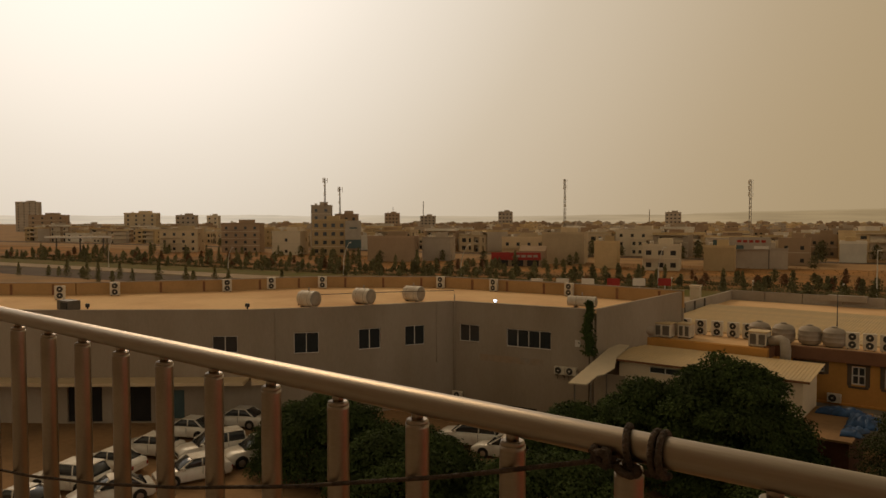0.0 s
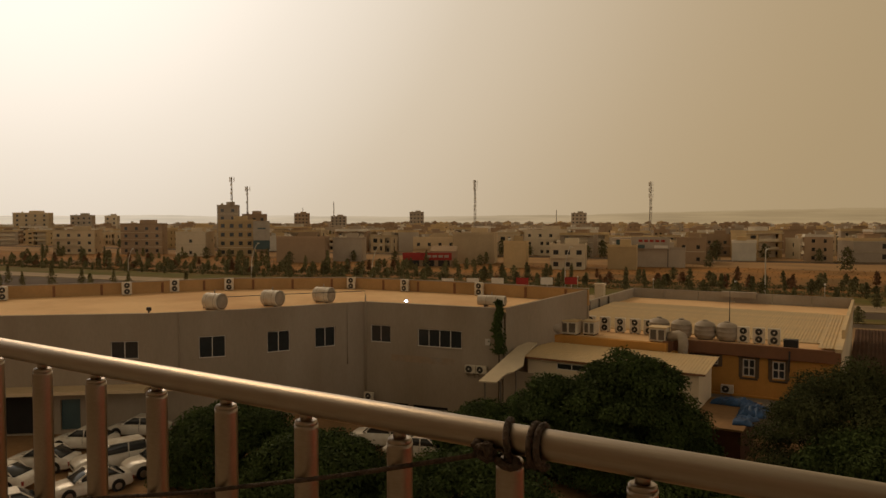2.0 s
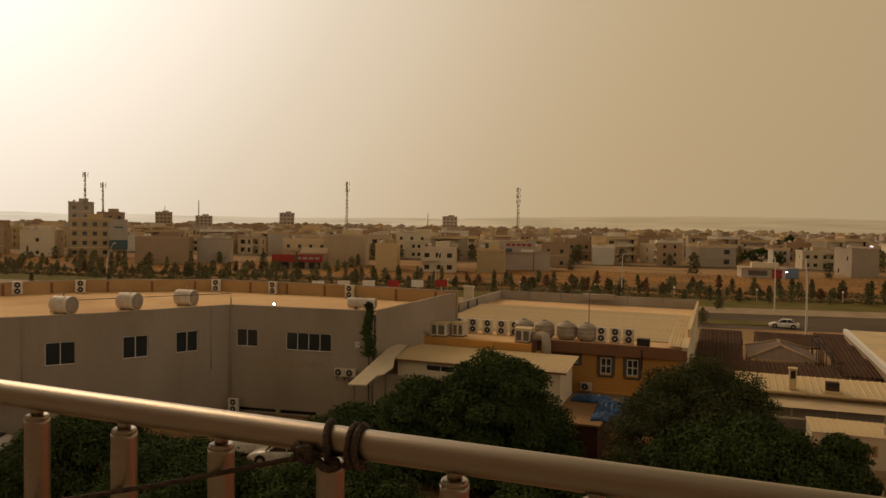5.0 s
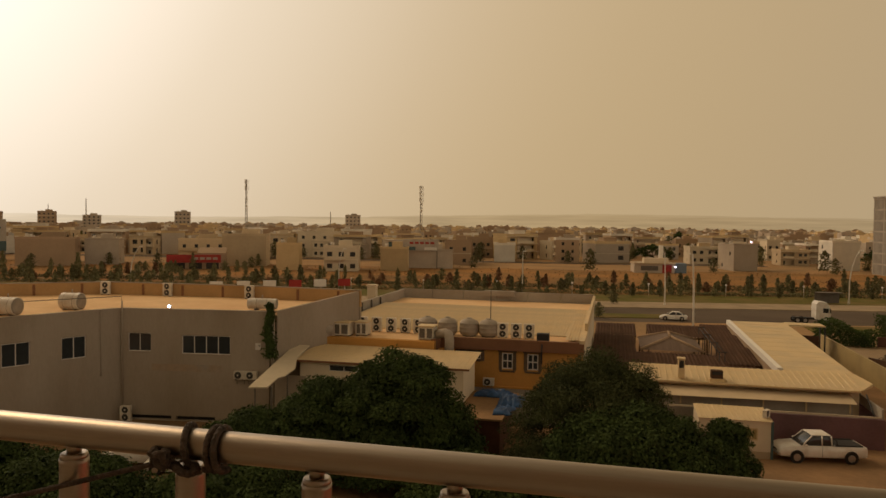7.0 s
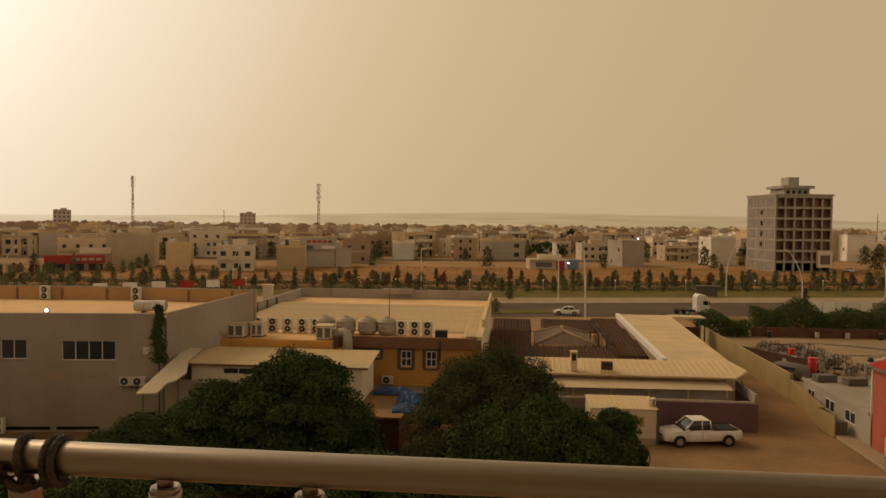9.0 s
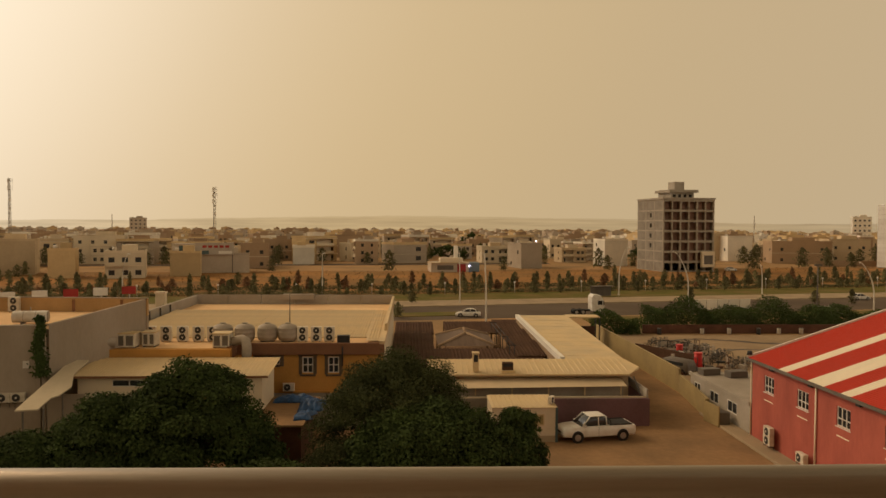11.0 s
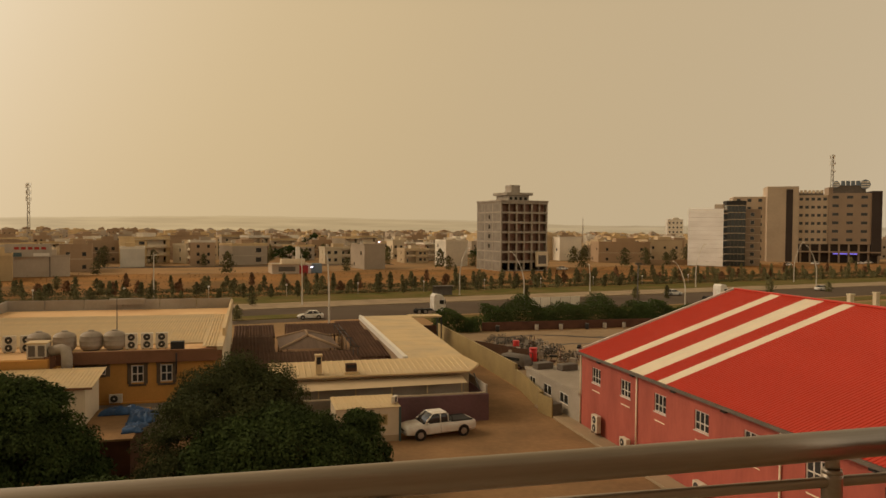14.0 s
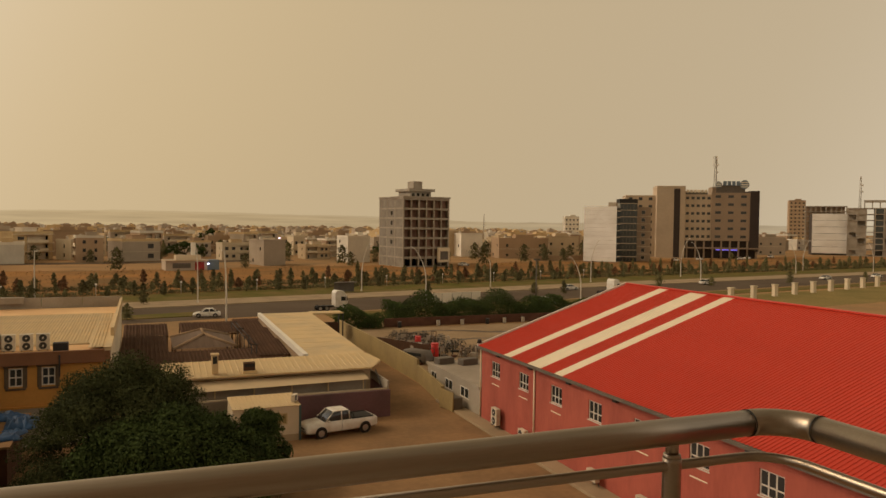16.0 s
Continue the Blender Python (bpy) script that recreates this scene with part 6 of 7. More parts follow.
wp = thing("white_post", "broad white rendered pillar beside the roof", "pillar", pose(-28.7, 86.4, 0))
part("shaft", box(B(), -0.55, 0.55, -0.4, 0.4, 0, 8.1), HOUSES[3], wp, bevel=0.05)
part("cap", box(B(), -0.62, 0.62, -0.47, 0.47, 8.103, 8.3), HOUSES[3], wp)
for k, c in enumerate((WHITE, WHITE, WHITE, SIGNRED, WHITE, SIGNRED)):
    ob = thing("roadside_sign", "small pale board on the roadside" if c is WHITE else "small red and white board on the roadside", "sign", pose(-67 + k * 3.6, 113.6 + k * 2.75, 0, 0, 0, 20))
    part("board", box(B(), 0, 2.2, 0, 0.08, 4.2, 5.5), c, ob)
    part("post", box(B(), 1.1, 1.3, 0.085, 0.2, 0, 5.4), POLE, ob)


def mast(x, y, h, r=0.9, label="tall lattice telephone mast with antenna panels", z0=0.0, panels=6):
    ob = thing("mast", label, "mast", pose(x, y, z0))
    b = B()
    for k in range(3):
        a = 2 * math.pi * k / 3
        tube(b, [(r * math.cos(a), r * math.sin(a), 0), (r * 0.45 * math.cos(a), r * 0.45 * math.sin(a), h)], 0.13, 5)
    n = int(h / 2.2)
    for i in range(n):
        s0, s1 = r * (1 - 0.55 * i / n), r * (1 - 0.55 * (i + 1) / n)
        for k in range(3):
            a, c = 2 * math.pi * k / 3, 2 * math.pi * (k + 1) / 3
            tube(b, [(s0 * math.cos(a), s0 * math.sin(a), h * i / n), (s1 * math.cos(c), s1 * math.sin(c), h * (i + 1) / n)], 0.06, 4)
    part("lattice", b, CONCRETE, ob)
    for k in range(panels):
        a = 2 * math.pi * (k % 3) / 3 + 0.5
        z = h - 1.4 - 3.2 * (k // 3)
        part("antenna_panel", box(B(), -0.22, 0.22, -0.1, 0.1, -1.2, 1.2), WHITE, ob, at=pose(1.25 * math.cos(a), 1.25 * math.sin(a), z, 0, 0, math.degrees(a) + 90))
        part("bracket", tube(B(), [(0.3 * math.cos(a), 0.3 * math.sin(a), z), (1.2 * math.cos(a), 1.2 * math.sin(a), z)], 0.06, 4), GREYMET, ob)
    for k in range(2):
        part("dish", tube(B(), [(0.6, -0.7, h * 0.72 - 4 * k), (0.6, -1.0, h * 0.72 - 4 * k)], 0.6, 12), WHITE, ob)


mast(-197, 371, 38.5, 0.9)
mast(-107, 406, 36.8, 1.0, panels=9)
for x, y, h in ((-389, 483, 31.0), (-259, 650, 25.0), (-560, 640, 30.0), (330, 700, 28.0)):
    mast(x, y, h, 0.45, "thin hazy lattice mast above the roofs", panels=0)


# ---- the town ----
def house(x, y, w, d, h, storeys=2, mat=None, yaw=8, cols=3, blank=False, label="", tank=True, win=(1.3, 1.4), group="", balcony=False, head=True, side_cols=2):
    """A flat-roofed house that faces -y: walls with real openings, framed windows, a parapet and a stair head."""
    mat = mat or HOUSES[0]
    ob = thing("house", label or "flat-roofed rendered town house with small dark windows", "house", pose(x, y, 0.05, 0, 0, yaw), group)
    fh = h / storeys
    sides = (((-w / 2, 0), (w / 2, 0), 0 if blank else cols), ((w / 2, 0), (w / 2, d), side_cols), ((-w / 2, d), (-w / 2, 0), side_cols))
    for si, (p, q, n) in enumerate(sides):
        m, ln = frame_of(p, q)
        th = 0.3
        holes = []
        for s in range(storeys):
            for c in range(n):
                u = ln * (c + 0.5) / n
                if si and (c + s) % 2:
                    continue
                holes.append((u - win[0] / 2, u + win[0] / 2, s * fh + 0.95, min(s * fh + 0.95 + win[1], (s + 1) * fh - 0.3)))
        a, b = (0, ln) if si == 0 else (0.302, ln) if si == 1 else (0, ln - 0.302)
        hs = [hh for hh in holes if hh[0] > a + 0.1 and hh[1] < b - 0.1]
        mm = m @ Matrix.Translation((a, 0, 0))
        hs = [(u0 - a, u1 - a, z0, z1) for u0, u1, z0, z1 in hs]
        part("wall", wall_grid(B(), mm, b - a, 0, h, th, hs), mat, ob)
        for hh in hs:
            window(ob, mm, *hh, 0, WINFRAME if (x + si) % 2 > 1 else GREYMET, GLASS, 0.09, 0.12)
    part("wall", box(B(), -w / 2, w / 2, d - 0.0, d + 0.25, 0, h), mat, ob)
    part("roof", box(B(), -w / 2 + 0.02, w / 2 - 0.02, 0.02, d - 0.02, h - 0.35, h - 0.004), HOUSES[0], ob)
    part("parapet", box(box(box(B(), -w / 2 - 0.12, w / 2 + 0.12, -0.15, 0.12, h + 0.003, h + 0.75), -w / 2 - 0.12, -w / 2 + 0.15, 0.123, d, h + 0.003, h + 0.7), w / 2 - 0.15, w / 2 + 0.12, 0.123, d, h + 0.003, h + 0.7), mat, ob)
    for s in range(1, storeys):
        if not blank:
            part("floor_band", box(B(), -w / 2 - 0.04, w / 2 + 0.04, -0.1, -0.003, s * fh - 0.12, s * fh + 0.1), HOUSES[3], ob)
    if balcony:
        for s in range(1, storeys):
            bl = part("balcony", box(B(), -w / 2 + 0.3, w * 0.1, -1.4, -0.004, s * fh - 0.15, s * fh + 0.06), HOUSES[3], ob)
            part("balustrade", box(B(), -w / 2 + 0.3, w * 0.1, -1.4, -1.3, s * fh + 0.063, s * fh + 0.95), mat, bl)
    if head:
        part("stair_head", box(B(), -w * 0.1, w * 0.28, d * 0.4, d * 0.8, h, h + 2.3), mat, ob)
    if tank:
        part("roof_tank", tube(B(), [(-w * 0.3, d * 0.5, h + 0.3), (-w * 0.3, d * 0.5, h + 1.6)], 0.6, 10), TANKW, ob)
    return ob


def far_block(x, y, w, h, mat, label, d=14, yaw=8, storeys=6, cols=4):
    return house(x, y, w, d, h, storeys, mat, yaw, cols, label=label, win=(1.5, 1.5), side_cols=2)


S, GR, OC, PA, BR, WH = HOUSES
# the nearer row, from the left
house(-291, 222, 18, 12, 13.5, 4, BR, 40, 4, label="dark brown block with a dark glazed top floor", balcony=True)
house(-319, 207, 18, 12, 10.5, 3, S, 40, 4, label="sand-coloured three-storey house with deep balconies", balcony=True)
house(-256, 220, 13, 12, 10.0, 2, PA, 30, 1, label="pale plain rendered house with few windows")
house(-184, 209, 18, 10, 9.0, 2, BR, 30, 1, True, label="blank brown rendered warehouse wall")
house(-174, 224, 11, 12, 8.4, 2, GR, 28, 1, True, label="blank grey rendered house wall")
house(-158, 262, 18, 10, 8.0, 2, S, 24, 4, label="sand-coloured house with arched loggias", balcony=True)
house(-148, 283, 13.3, 11, 9.4, 2, GR, 20, 2, True, label="grey rendered house with a blank street wall")
house(-126, 236, 15, 12, 10.6, 3, S, 20, 2, True, label="tall plain sand-rendered house wall")
house(-103, 222, 7.3, 9, 8.2, 2, OC, 18, 1, True, label="narrow ochre-yellow rendered house")
house(-85, 223, 11, 10, 7.6, 2, PA, 16, 3, label="pale two-storey house with balcony openings", balcony=True, win=(1.7, 1.5))
house(-70, 232, 9, 9, 7.2, 2, OC, 14, 1, True, label="ochre plain house wall beside the road")
house(-127, 306, 19, 12, 10.8, 3, PA, 14, 4, label="pale three-storey house behind the others")
house(-63, 250, 17, 9, 6.0, 2, GR, 12, 1, True, label="dark grey rendered hall below a large sign")
house(-58, 276, 10, 10, 8.8, 2, BR, 10, 2, label="brown two-storey house with tall openings")
house(-60, 338, 13, 11, 9.0, 2, BR, 10, 2, label="brown rendered house with tall openings")
house(-64, 417, 12.5, 11, 10.6, 3, GR, 8, 2)
house(-33, 375, 16, 12, 10.8, 3, BR, 8, 1, True, label="large plain brown house wall")
house(-22, 371, 13, 11, 8.4, 2, S, 6, 4, label="sand-yellow two-storey house with a row of windows", win=(1.5, 1.6))
house(-9, 424, 14.5, 11, 9.6, 2, S, 6, 3, label="sand-coloured two-storey house with deep balconies", balcony=True)
house(6, 456, 6.6, 10, 9.6, 2, PA, 6, 2)
house(36, 392, 11, 10, 8.6, 2, BR, 6, 3, balcony=True)
house(46, 281, 8.6, 14, 9.0, 2, GR, 14, 1, True, label="bare concrete-block house with blank walls", head=False)
house(73, 372, 6, 10, 9.2, 2, PA, 8, 2)
house(98, 398, 11, 10, 9.0, 2, S, 8, 3)
house(84, 300, 10, 12, 10.4, 3, WH, 8, 1, True, label="white blank-walled house beside the concrete frame", head=False)
house(151, 356, 9, 12, 13.0, 3, S, 8, 1, True, label="plain sand-coloured house wall", head=False)
house(158, 349, 12.7, 12, 11.4, 3, WH, 6, 1, True, label="white blank-walled house on the dry field", head=False)
house(176, 326, 26, 12, 9.4, 2, BR, -8, 3, label="long brown rendered house with small windows")
house(209, 344, 19, 12, 10.2, 2, S, -8, 3, label="long sand-coloured house beside the silver building")
house(363, 350, 18, 12, 10.6, 2, GR, -25, 3)
# farther single blocks that stand above the roofs
far_block(-1010, 435, 27, 38, GR, "pale hazy tower block on the skyline", storeys=11, yaw=50)
far_block(-637, 290, 28, 19, BR, "hazy brown block on the skyline", storeys=5, yaw=50)
far_block(-561, 329, 25, 20.5, S, "sand-coloured block on the skyline", storeys=6, yaw=45)
far_block(-584, 386, 17, 19, GR, "grey block on the skyline", storeys=5, yaw=45)
far_block(-571, 405, 10, 18.5, PA, "pale block on the skyline", storeys=5, cols=2, yaw=45)
far_block(-528, 601, 15, 22, BR, "brown block on the hazy skyline", yaw=35)
far_block(-498, 626, 16, 19, GR, "unfinished grey block on the hazy skyline", yaw=35)
far_block(-430, 675, 15, 23.5, GR, "grey block on the hazy skyline", yaw=30)
far_block(-274, 752, 16, 22.5, GR, "grey block standing above the town roofs", yaw=20)
far_block(371, 594, 13.4, 25, WH, "white block on the hazy skyline", yaw=-25)
far_block(592, 539, 14.4, 44, BR, "brown tower on the hazy skyline", storeys=12, yaw=-40)
far_block(-278, 262, 10, 22.5, GR, "pale grey block behind the ochre house", storeys=6, yaw=40, cols=2, d=8)
far_block(-268, 270, 11.5, 18, BR, "dark brown block with masts on its roof", storeys=5, yaw=40, cols=3, d=8)
ph = house(-240, 231, 15, 10, 15.2, 4, OC, 40, 4, label="orange-brown four-storey house with dark square windows", win=(1.7, 1.7), tank=False)
mast(-276, 263, 14.5, 0.5, "slim white roof mast with antenna drum", 22.6, 3)
mast(-271.7, 269.3, 14.5, 0.4, "slim roof mast with antenna panels", 18.1, 3)

bb = thing("billboard", "large pale billboard with a teal lower band", "billboard", pose(-229, 235, 0, 0, 0, 40))
part("board", box(B(), -3.5, 3.5, 0, 0.4, 5.5, 15.4), SIGNW, bb)
part("lower_band", box(B(), -3.5, 3.5, -0.05, -0.003, 3.2, 7.0), SIGNB, bb)
part("logo", box(B(), -1.6, 1.8, -0.05, -0.003, 11.8, 12.5), SIGNB, bb)
for sx in (-3, 3):
    part("post", box(B(), sx - 0.2, sx + 0.2, 0.1, 0.4, 0, 5.5), GREYMET, bb)
shop = thing("red_shop", "low shop with a faded red fascia sign", "shop", pose(-131, 214, 0.05, 0, 0, 26))
part("body", box(B(), -9, 9, 0, 8, 0, 3.2), BR, shop)
part("fascia", box(B(), -9.2, 7.5, -0.4, -0.004, 2.2, 4.7), SIGNRED, shop)
for k in range(4):
    part("lettering", box(B(), -1 + k * 2.0, 0.5 + k * 2.0, -0.45, -0.404, 3.1, 3.9), SIGNW, shop)
for k in range(3):
    part("shopfront", box(B(), -7.5 + k * 5.2, -3.6 + k * 5.2, -0.05, -0.003, 0.1, 2.1), GLASS, shop)
part("awning_roof", prism(B(), [(0, 1), (9, 1), (9, 8), (0, 8)], 3.2, [5.2, 5.2, 6.8, 6.8]), BR, shop)
sg = thing("roof_sign", "large faded white sign board with red lettering", "sign", pose(-65.5, 248, 0, 0, 0, 12))
part("board", box(B(), -6, 6.4, 0, 0.3, 6.2, 10.2), SIGNW, sg)
for k in range(5):
    part("lettering", box(B(), -3.6 + k * 1.8, -2.3 + k * 1.8, -0.05, -0.003, 8.5, 9.3), SIGNRED, sg)
part("lettering", box(B(), 1.5, 5.8, -0.05, -0.003, 6.5, 7.4), WHITE, sg)
part("drawing", box(B(), -5.6, -1.6, -0.05, -0.003, 6.4, 7.6), SIGNB, sg)
for sx in (-5.5, 5.9):
    part("post", box(B(), sx - 0.15, sx + 0.15, 0.31, 0.6, 0, 10), GREYMET, sg)
gh = thing("dark_hut", "dark square house with a flat overhanging roof", "house", pose(-73.5, 247, 0.05, 0, 0, 12))
part("body", box(B(), -3, 3, 0, 6, 0, 9.2), SIGNB, gh)
part("roof", box(B(), -4.5, 3.8, -0.8, 6.8, 9.203, 9.8), GR, gh)
st = thing("petrol_canopy", "wide flat station canopy with a white edge", "canopy", pose(-345, 172, 0, 0, 0, 55))
part("roof", box(B(), -14, 14, -5, 5, 7.2, 8.2), BR, st)
part("edge", box(B(), -14.1, 14.1, -5.2, -5.004, 7.4, 8.2), WHITE, st)
for sx in (-10, 0, 10):
    part("post", box(B(), sx - 0.3, sx + 0.3, -0.3, 0.3, 0, 7.2), GREYMET, st)
ls = thing("low_shop", "low grey shop with a red door and pale roof boards", "shop", pose(13.5, 257, 0.05, 0, 0, 8))
part("body", box(B(), -6.6, 6.6, 0, 8, 0, 3.4), GR, ls)
part("roof_board", box(B(), -3.5, 4.5, -0.1, 3, 3.403, 5.0), PA, ls)
part("awning_roof", box(B(), -6.8, 6.8, -0.8, 8.2, 3.1, 3.39), S, ls)
part("door", box(B(), 2.6, 5.6, -0.08, -0.003, 0.05, 2.8), SIGNRED, ls)
part("shopfront", box(B(), -4.5, 1.2, -0.06, -0.003, 0.8, 2.4), GREYMET, ls)
part("blue_front", box(B(), 6.604, 10.6, 0.5, 6, 0, 3.3), EMBLEM, ls)
part("column", box(B(), 3.2, 4.6, 9, 10, 0, 9.0), WHITE, ls)
for x, y, z in ((20.2, 256.2, 2.2), (56, 330, 9.5)):
    lb = thing("lit_lamp", "small bright lamp on a wall bracket", "lamp", pose(x, y, z - 2.2))
    part("post", tube(B(), [(0, 0, 0), (0, 0, 2.1)], 0.06, 6), GREYMET, lb)
    part("bulb", tube(B(), [(0, 0, 2.1), (0, 0, 2.45)], 0.3, 8), LAMPLIT, lb, "glowing bluish lamp head")

# the concrete frame of seven floors
fr = thing("concrete_frame_building", "unfinished seven-storey concrete frame with block infill side", "building", pose(90.2, 261.5, 0, 0, 0, 8))
FW, FD, FL, NF = 20.0, 21.0, 3.70, 7
for s in range(NF + 1):
    part("slab", box(B(), 0, FW, 0, FD, s * FL - 0.25 if s else 0.02, s * FL + 0.3), CONCRETE, fr)
for s in range(1, NF + 1):
    part("beam", box(B(), 0.02, FW - 0.02, -0.06, 0.45, s * FL - 0.5, s * FL + 0.26), CONCRETE, fr)
for i in range(7):
    for j in range(4):
        w2 = 0.08 if i % 2 == 0 else 0.0
        part("column", box(B(), i * (FW - 0.5) / 6 - (w2 if i else 0), i * (FW - 0.5) / 6 + 0.5 + (w2 if i < 6 else 0), j * (FD - 0.6) / 3 + 0.04, j * (FD - 0.6) / 3 + 0.6, 0.3, NF * FL - 0.25), CONCRETE, fr)
for s in range(1, NF):
    for i in range(6):
        part("infill", box(B(), i * (FW - 0.5) / 6 + 0.505, (i + 1) * (FW - 0.5) / 6 - 0.005, 1.9, 2.1, s * FL + 0.305, (s + 1) * FL - 0.255), REDBRICK, fr)
    for i in range(1, 6):
        part("cross_wall", box(B(), i * (FW - 0.5) / 6 + 0.15, i * (FW - 0.5) / 6 + 0.35, 0.65, 1.89, s * FL + 0.305, (s + 1) * FL - 0.255), REDBRICK, fr)
# black sheets at the back of the ground floor paint its shade
for i in range(6):
    part("infill", box(B(), i * (FW - 0.5) / 6 + 0.505, (i + 1) * (FW - 0.5) / 6 - 0.005, 8.6, 8.8, 0.305, FL - 0.255), DARK, fr)
for s in range(NF):
    for j in range(3):
        y0, y1 = j * (FD - 0.6) / 3 + 0.605, (j + 1) * (FD - 0.6) / 3 + 0.035
        m = Matrix(((0, 1, 0, 0.06), (-1, 0, 0, y1), (0, 0, 1, s * FL + 0.305), (0, 0, 0, 1)))
        part("block_wall", wall_grid(B(), m, y1 - y0, 0, FL - 0.56, 0.2, [((y1 - y0) / 2 - 0.1, (y1 - y0) / 2 + 1.3, 0.9, 2.4)] if j == 1 and 1 < s < 6 else []), BLOCKS, fr)
part("end_wall", box(B(), FW - 0.3, FW - 0.05, 0.7, FD - 0.1, 0.31, NF * FL - 0.26), BLOCKS, fr)
part("rear_wall", box(B(), 0.3, FW - 0.31, FD - 0.3, FD - 0.05, 0.31, NF * FL - 0.26), BLOCKS, fr)
part("roof_parapet", box(B(), -0.3, FW + 0.3, -0.3, 0.2, NF * FL + 0.303, NF * FL + 0.9), CONCRETE, fr)
part("roof_parapet", box(B(), -0.3, 0.2, 0.21, FD, NF * FL + 0.303, NF * FL + 0.9), CONCRETE, fr)
part("roof_room", box(B(), 5.5, 14.5, 5, 15, NF * FL + 0.303, NF * FL + 3.0), CONCRETE, fr)
part("roof_room_slab", box(B(), 4.5, 15.8, 4, 16, NF * FL + 3.003, NF * FL + 4.0), CONCRETE, fr)
part("lift_tower", box(B(), 7.9, 11.7, 7, 12, NF * FL + 4.003, NF * FL + 7.0), CONCRETE, fr)
# black plates on the room's front, painted as shaded openings
for k in range(4):
    part("opening", box(B(), 6.2 + 2.1 * k, 7.3 + 2.1 * k, 4.95, 4.997, NF * FL + 1.2, NF * FL + 2.3), DARK, fr)
part("entrance_sign", box(B(), 14.5, 19.5, -1.5, -0.3, 1.8, 7.4), PA, fr, "pale framed hoarding box at the entrance")
part("entrance_sign_opening", box(B(), 15.3, 18.7, -1.56, -1.503, 2.8, 6.0), GREYMET, fr)
solo("site_wall", box(B(), 0, 60, 0, 0.25, 0, 2.4), BR, "low brown site wall beside the field", "wall", "structure", at=pose(168, 300, 0.04, 0, 0, 5))

# silver building, glass block, hotel
sv = thing("silver_building", "tall building clad in silvery horizontal sheets", "building", pose(195, 288, 0, 0, 0, -48))
part("core", box(B(), -7.4, 7.4, 0.1, 8, 0, 25.4), GR, sv)
part("side_glazing", box(B(), 7.403, 7.5, 0.3, 7.8, 0.4, 25.0), GLASSB, sv, "dark glazed side wall")
for k in range(8):
    part("side_band", box(B(), 7.503, 7.62, 0.25, 7.9, 2.4 + k * 3.0, 2.72 + k * 3.0), PA, sv)
for k in range(13):
    part("cladding_sheet", box(B(), -7.6, 7.6, -0.05 + 0.03 * (k % 2), 0.097, 0.3 + k * 1.95, 2.2 + k * 1.95), SILVER, sv)
part("roof_room", box(B(), 3, 6.5, 3, 7, 25.403, 27.6), GR, sv)
gl = thing("glass_block", "narrow dark glass building with a brown stone side", "building", pose(210, 287, 0, 0, 0, -24))
part("core", box(B(), -4.0, 4.0, 0.3, 9, 0, 27.5), GLASSB, gl)
for s in range(9):
    part("spandrel", box(B(), -4.2, 4.2, 0.02, 0.297, s * 3.1 + 2.3, s * 3.1 + 2.62), PA, gl)
for k in range(6):
    part("mullion", box(B(), -4.0 + k * 1.57, -3.85 + k * 1.57, 0.0, 0.297, 0.2, 27.5), GREYMET, gl)
part("roof_frame", box(B(), -4.2, 4.2, 0.2, 8, 27.503, 29.4), BLACK, gl)
house(219.5, 288.5, 7, 10, 25, 7, HOTEL, -24, 1, label="brown stone stair tower with round-cornered windows", tank=False, head=False, win=(1.8, 1.8))
hot = thing("hotel", "large brown stone-clad office hotel with rows of windows", "hotel", pose(262, 330, 0, 0, 0, -30))


def slab_block(ob, x0, x1, y0, d, z0, h, mat, rows, cols, ww, wh, name="wall"):
    m = Matrix.Translation((x0, y0, z0))
    ln = x1 - x0
    fh = h / rows
    holes = [(ln * (c + 0.5) / cols - ww / 2, ln * (c + 0.5) / cols + ww / 2, r * fh + fh * 0.35, r * fh + fh * 0.35 + wh) for r in range(rows) for c in range(cols)]
    part(name, wall_grid(B(), m, ln, 0, h, 0.4, holes), mat, ob)
    part("core", box(B(), x0 + 0.05, x1 - 0.05, y0 + 1.2, y0 + d, z0, z0 + h - 0.05), mat, ob)
    for hh in holes:
        window(ob, m, *hh, 0, GREYMET, GLASS, 0.12, 0.2)


slab_block(hot, -18, -2, 4, 20, 0, 34, HOTELL, 8, 3, 2.0, 1.7)
slab_block(hot, 13.004, 27, 0, 18, 9.5, 25, HOTELL, 6, 5, 1.75, 1.5)
slab_block(hot, 27.004, 46.8, -0.6, 18, 9.5, 26, HOTEL, 6, 3, 3.0, 1.5)
part("tower", box(B(), -2, 13, -1.5, 14, 0, 39), HOTELL, hot, "tall pale stone entrance tower")
part("dark_strip", box(B(), 7.0, 10.2, -1.62, -1.503, 0.2, 37.5), HOTELD, hot)
part("dark_end", box(B(), 46.804, 51.4, -1.2, 18, 4, 36.5), HOTELD, hot)
part("roof_plinth", box(B(), 28, 40, 4, 14, 35.5, 38.8), HOTEL, hot)
part("podium", box(B(), 13.1, 51.4, 1.5, 18, 0, 9.4), HOTELD, hot)
for k in range(9):
    part("podium_column", box(B(), 14 + k * 4.5, 14.8 + k * 4.5, -0.5, 0.5, 0, 9.4), HOTEL, hot)
part("podium_canopy", box(B(), 13.1, 51.4, -2.5, 1.49, 5.2, 5.9), HOTEL, hot)
part("shop_light", box(B(), 30, 42, 1.38, 1.49, 4.3, 4.9), VIOLET, hot, "violet lit shop strip")
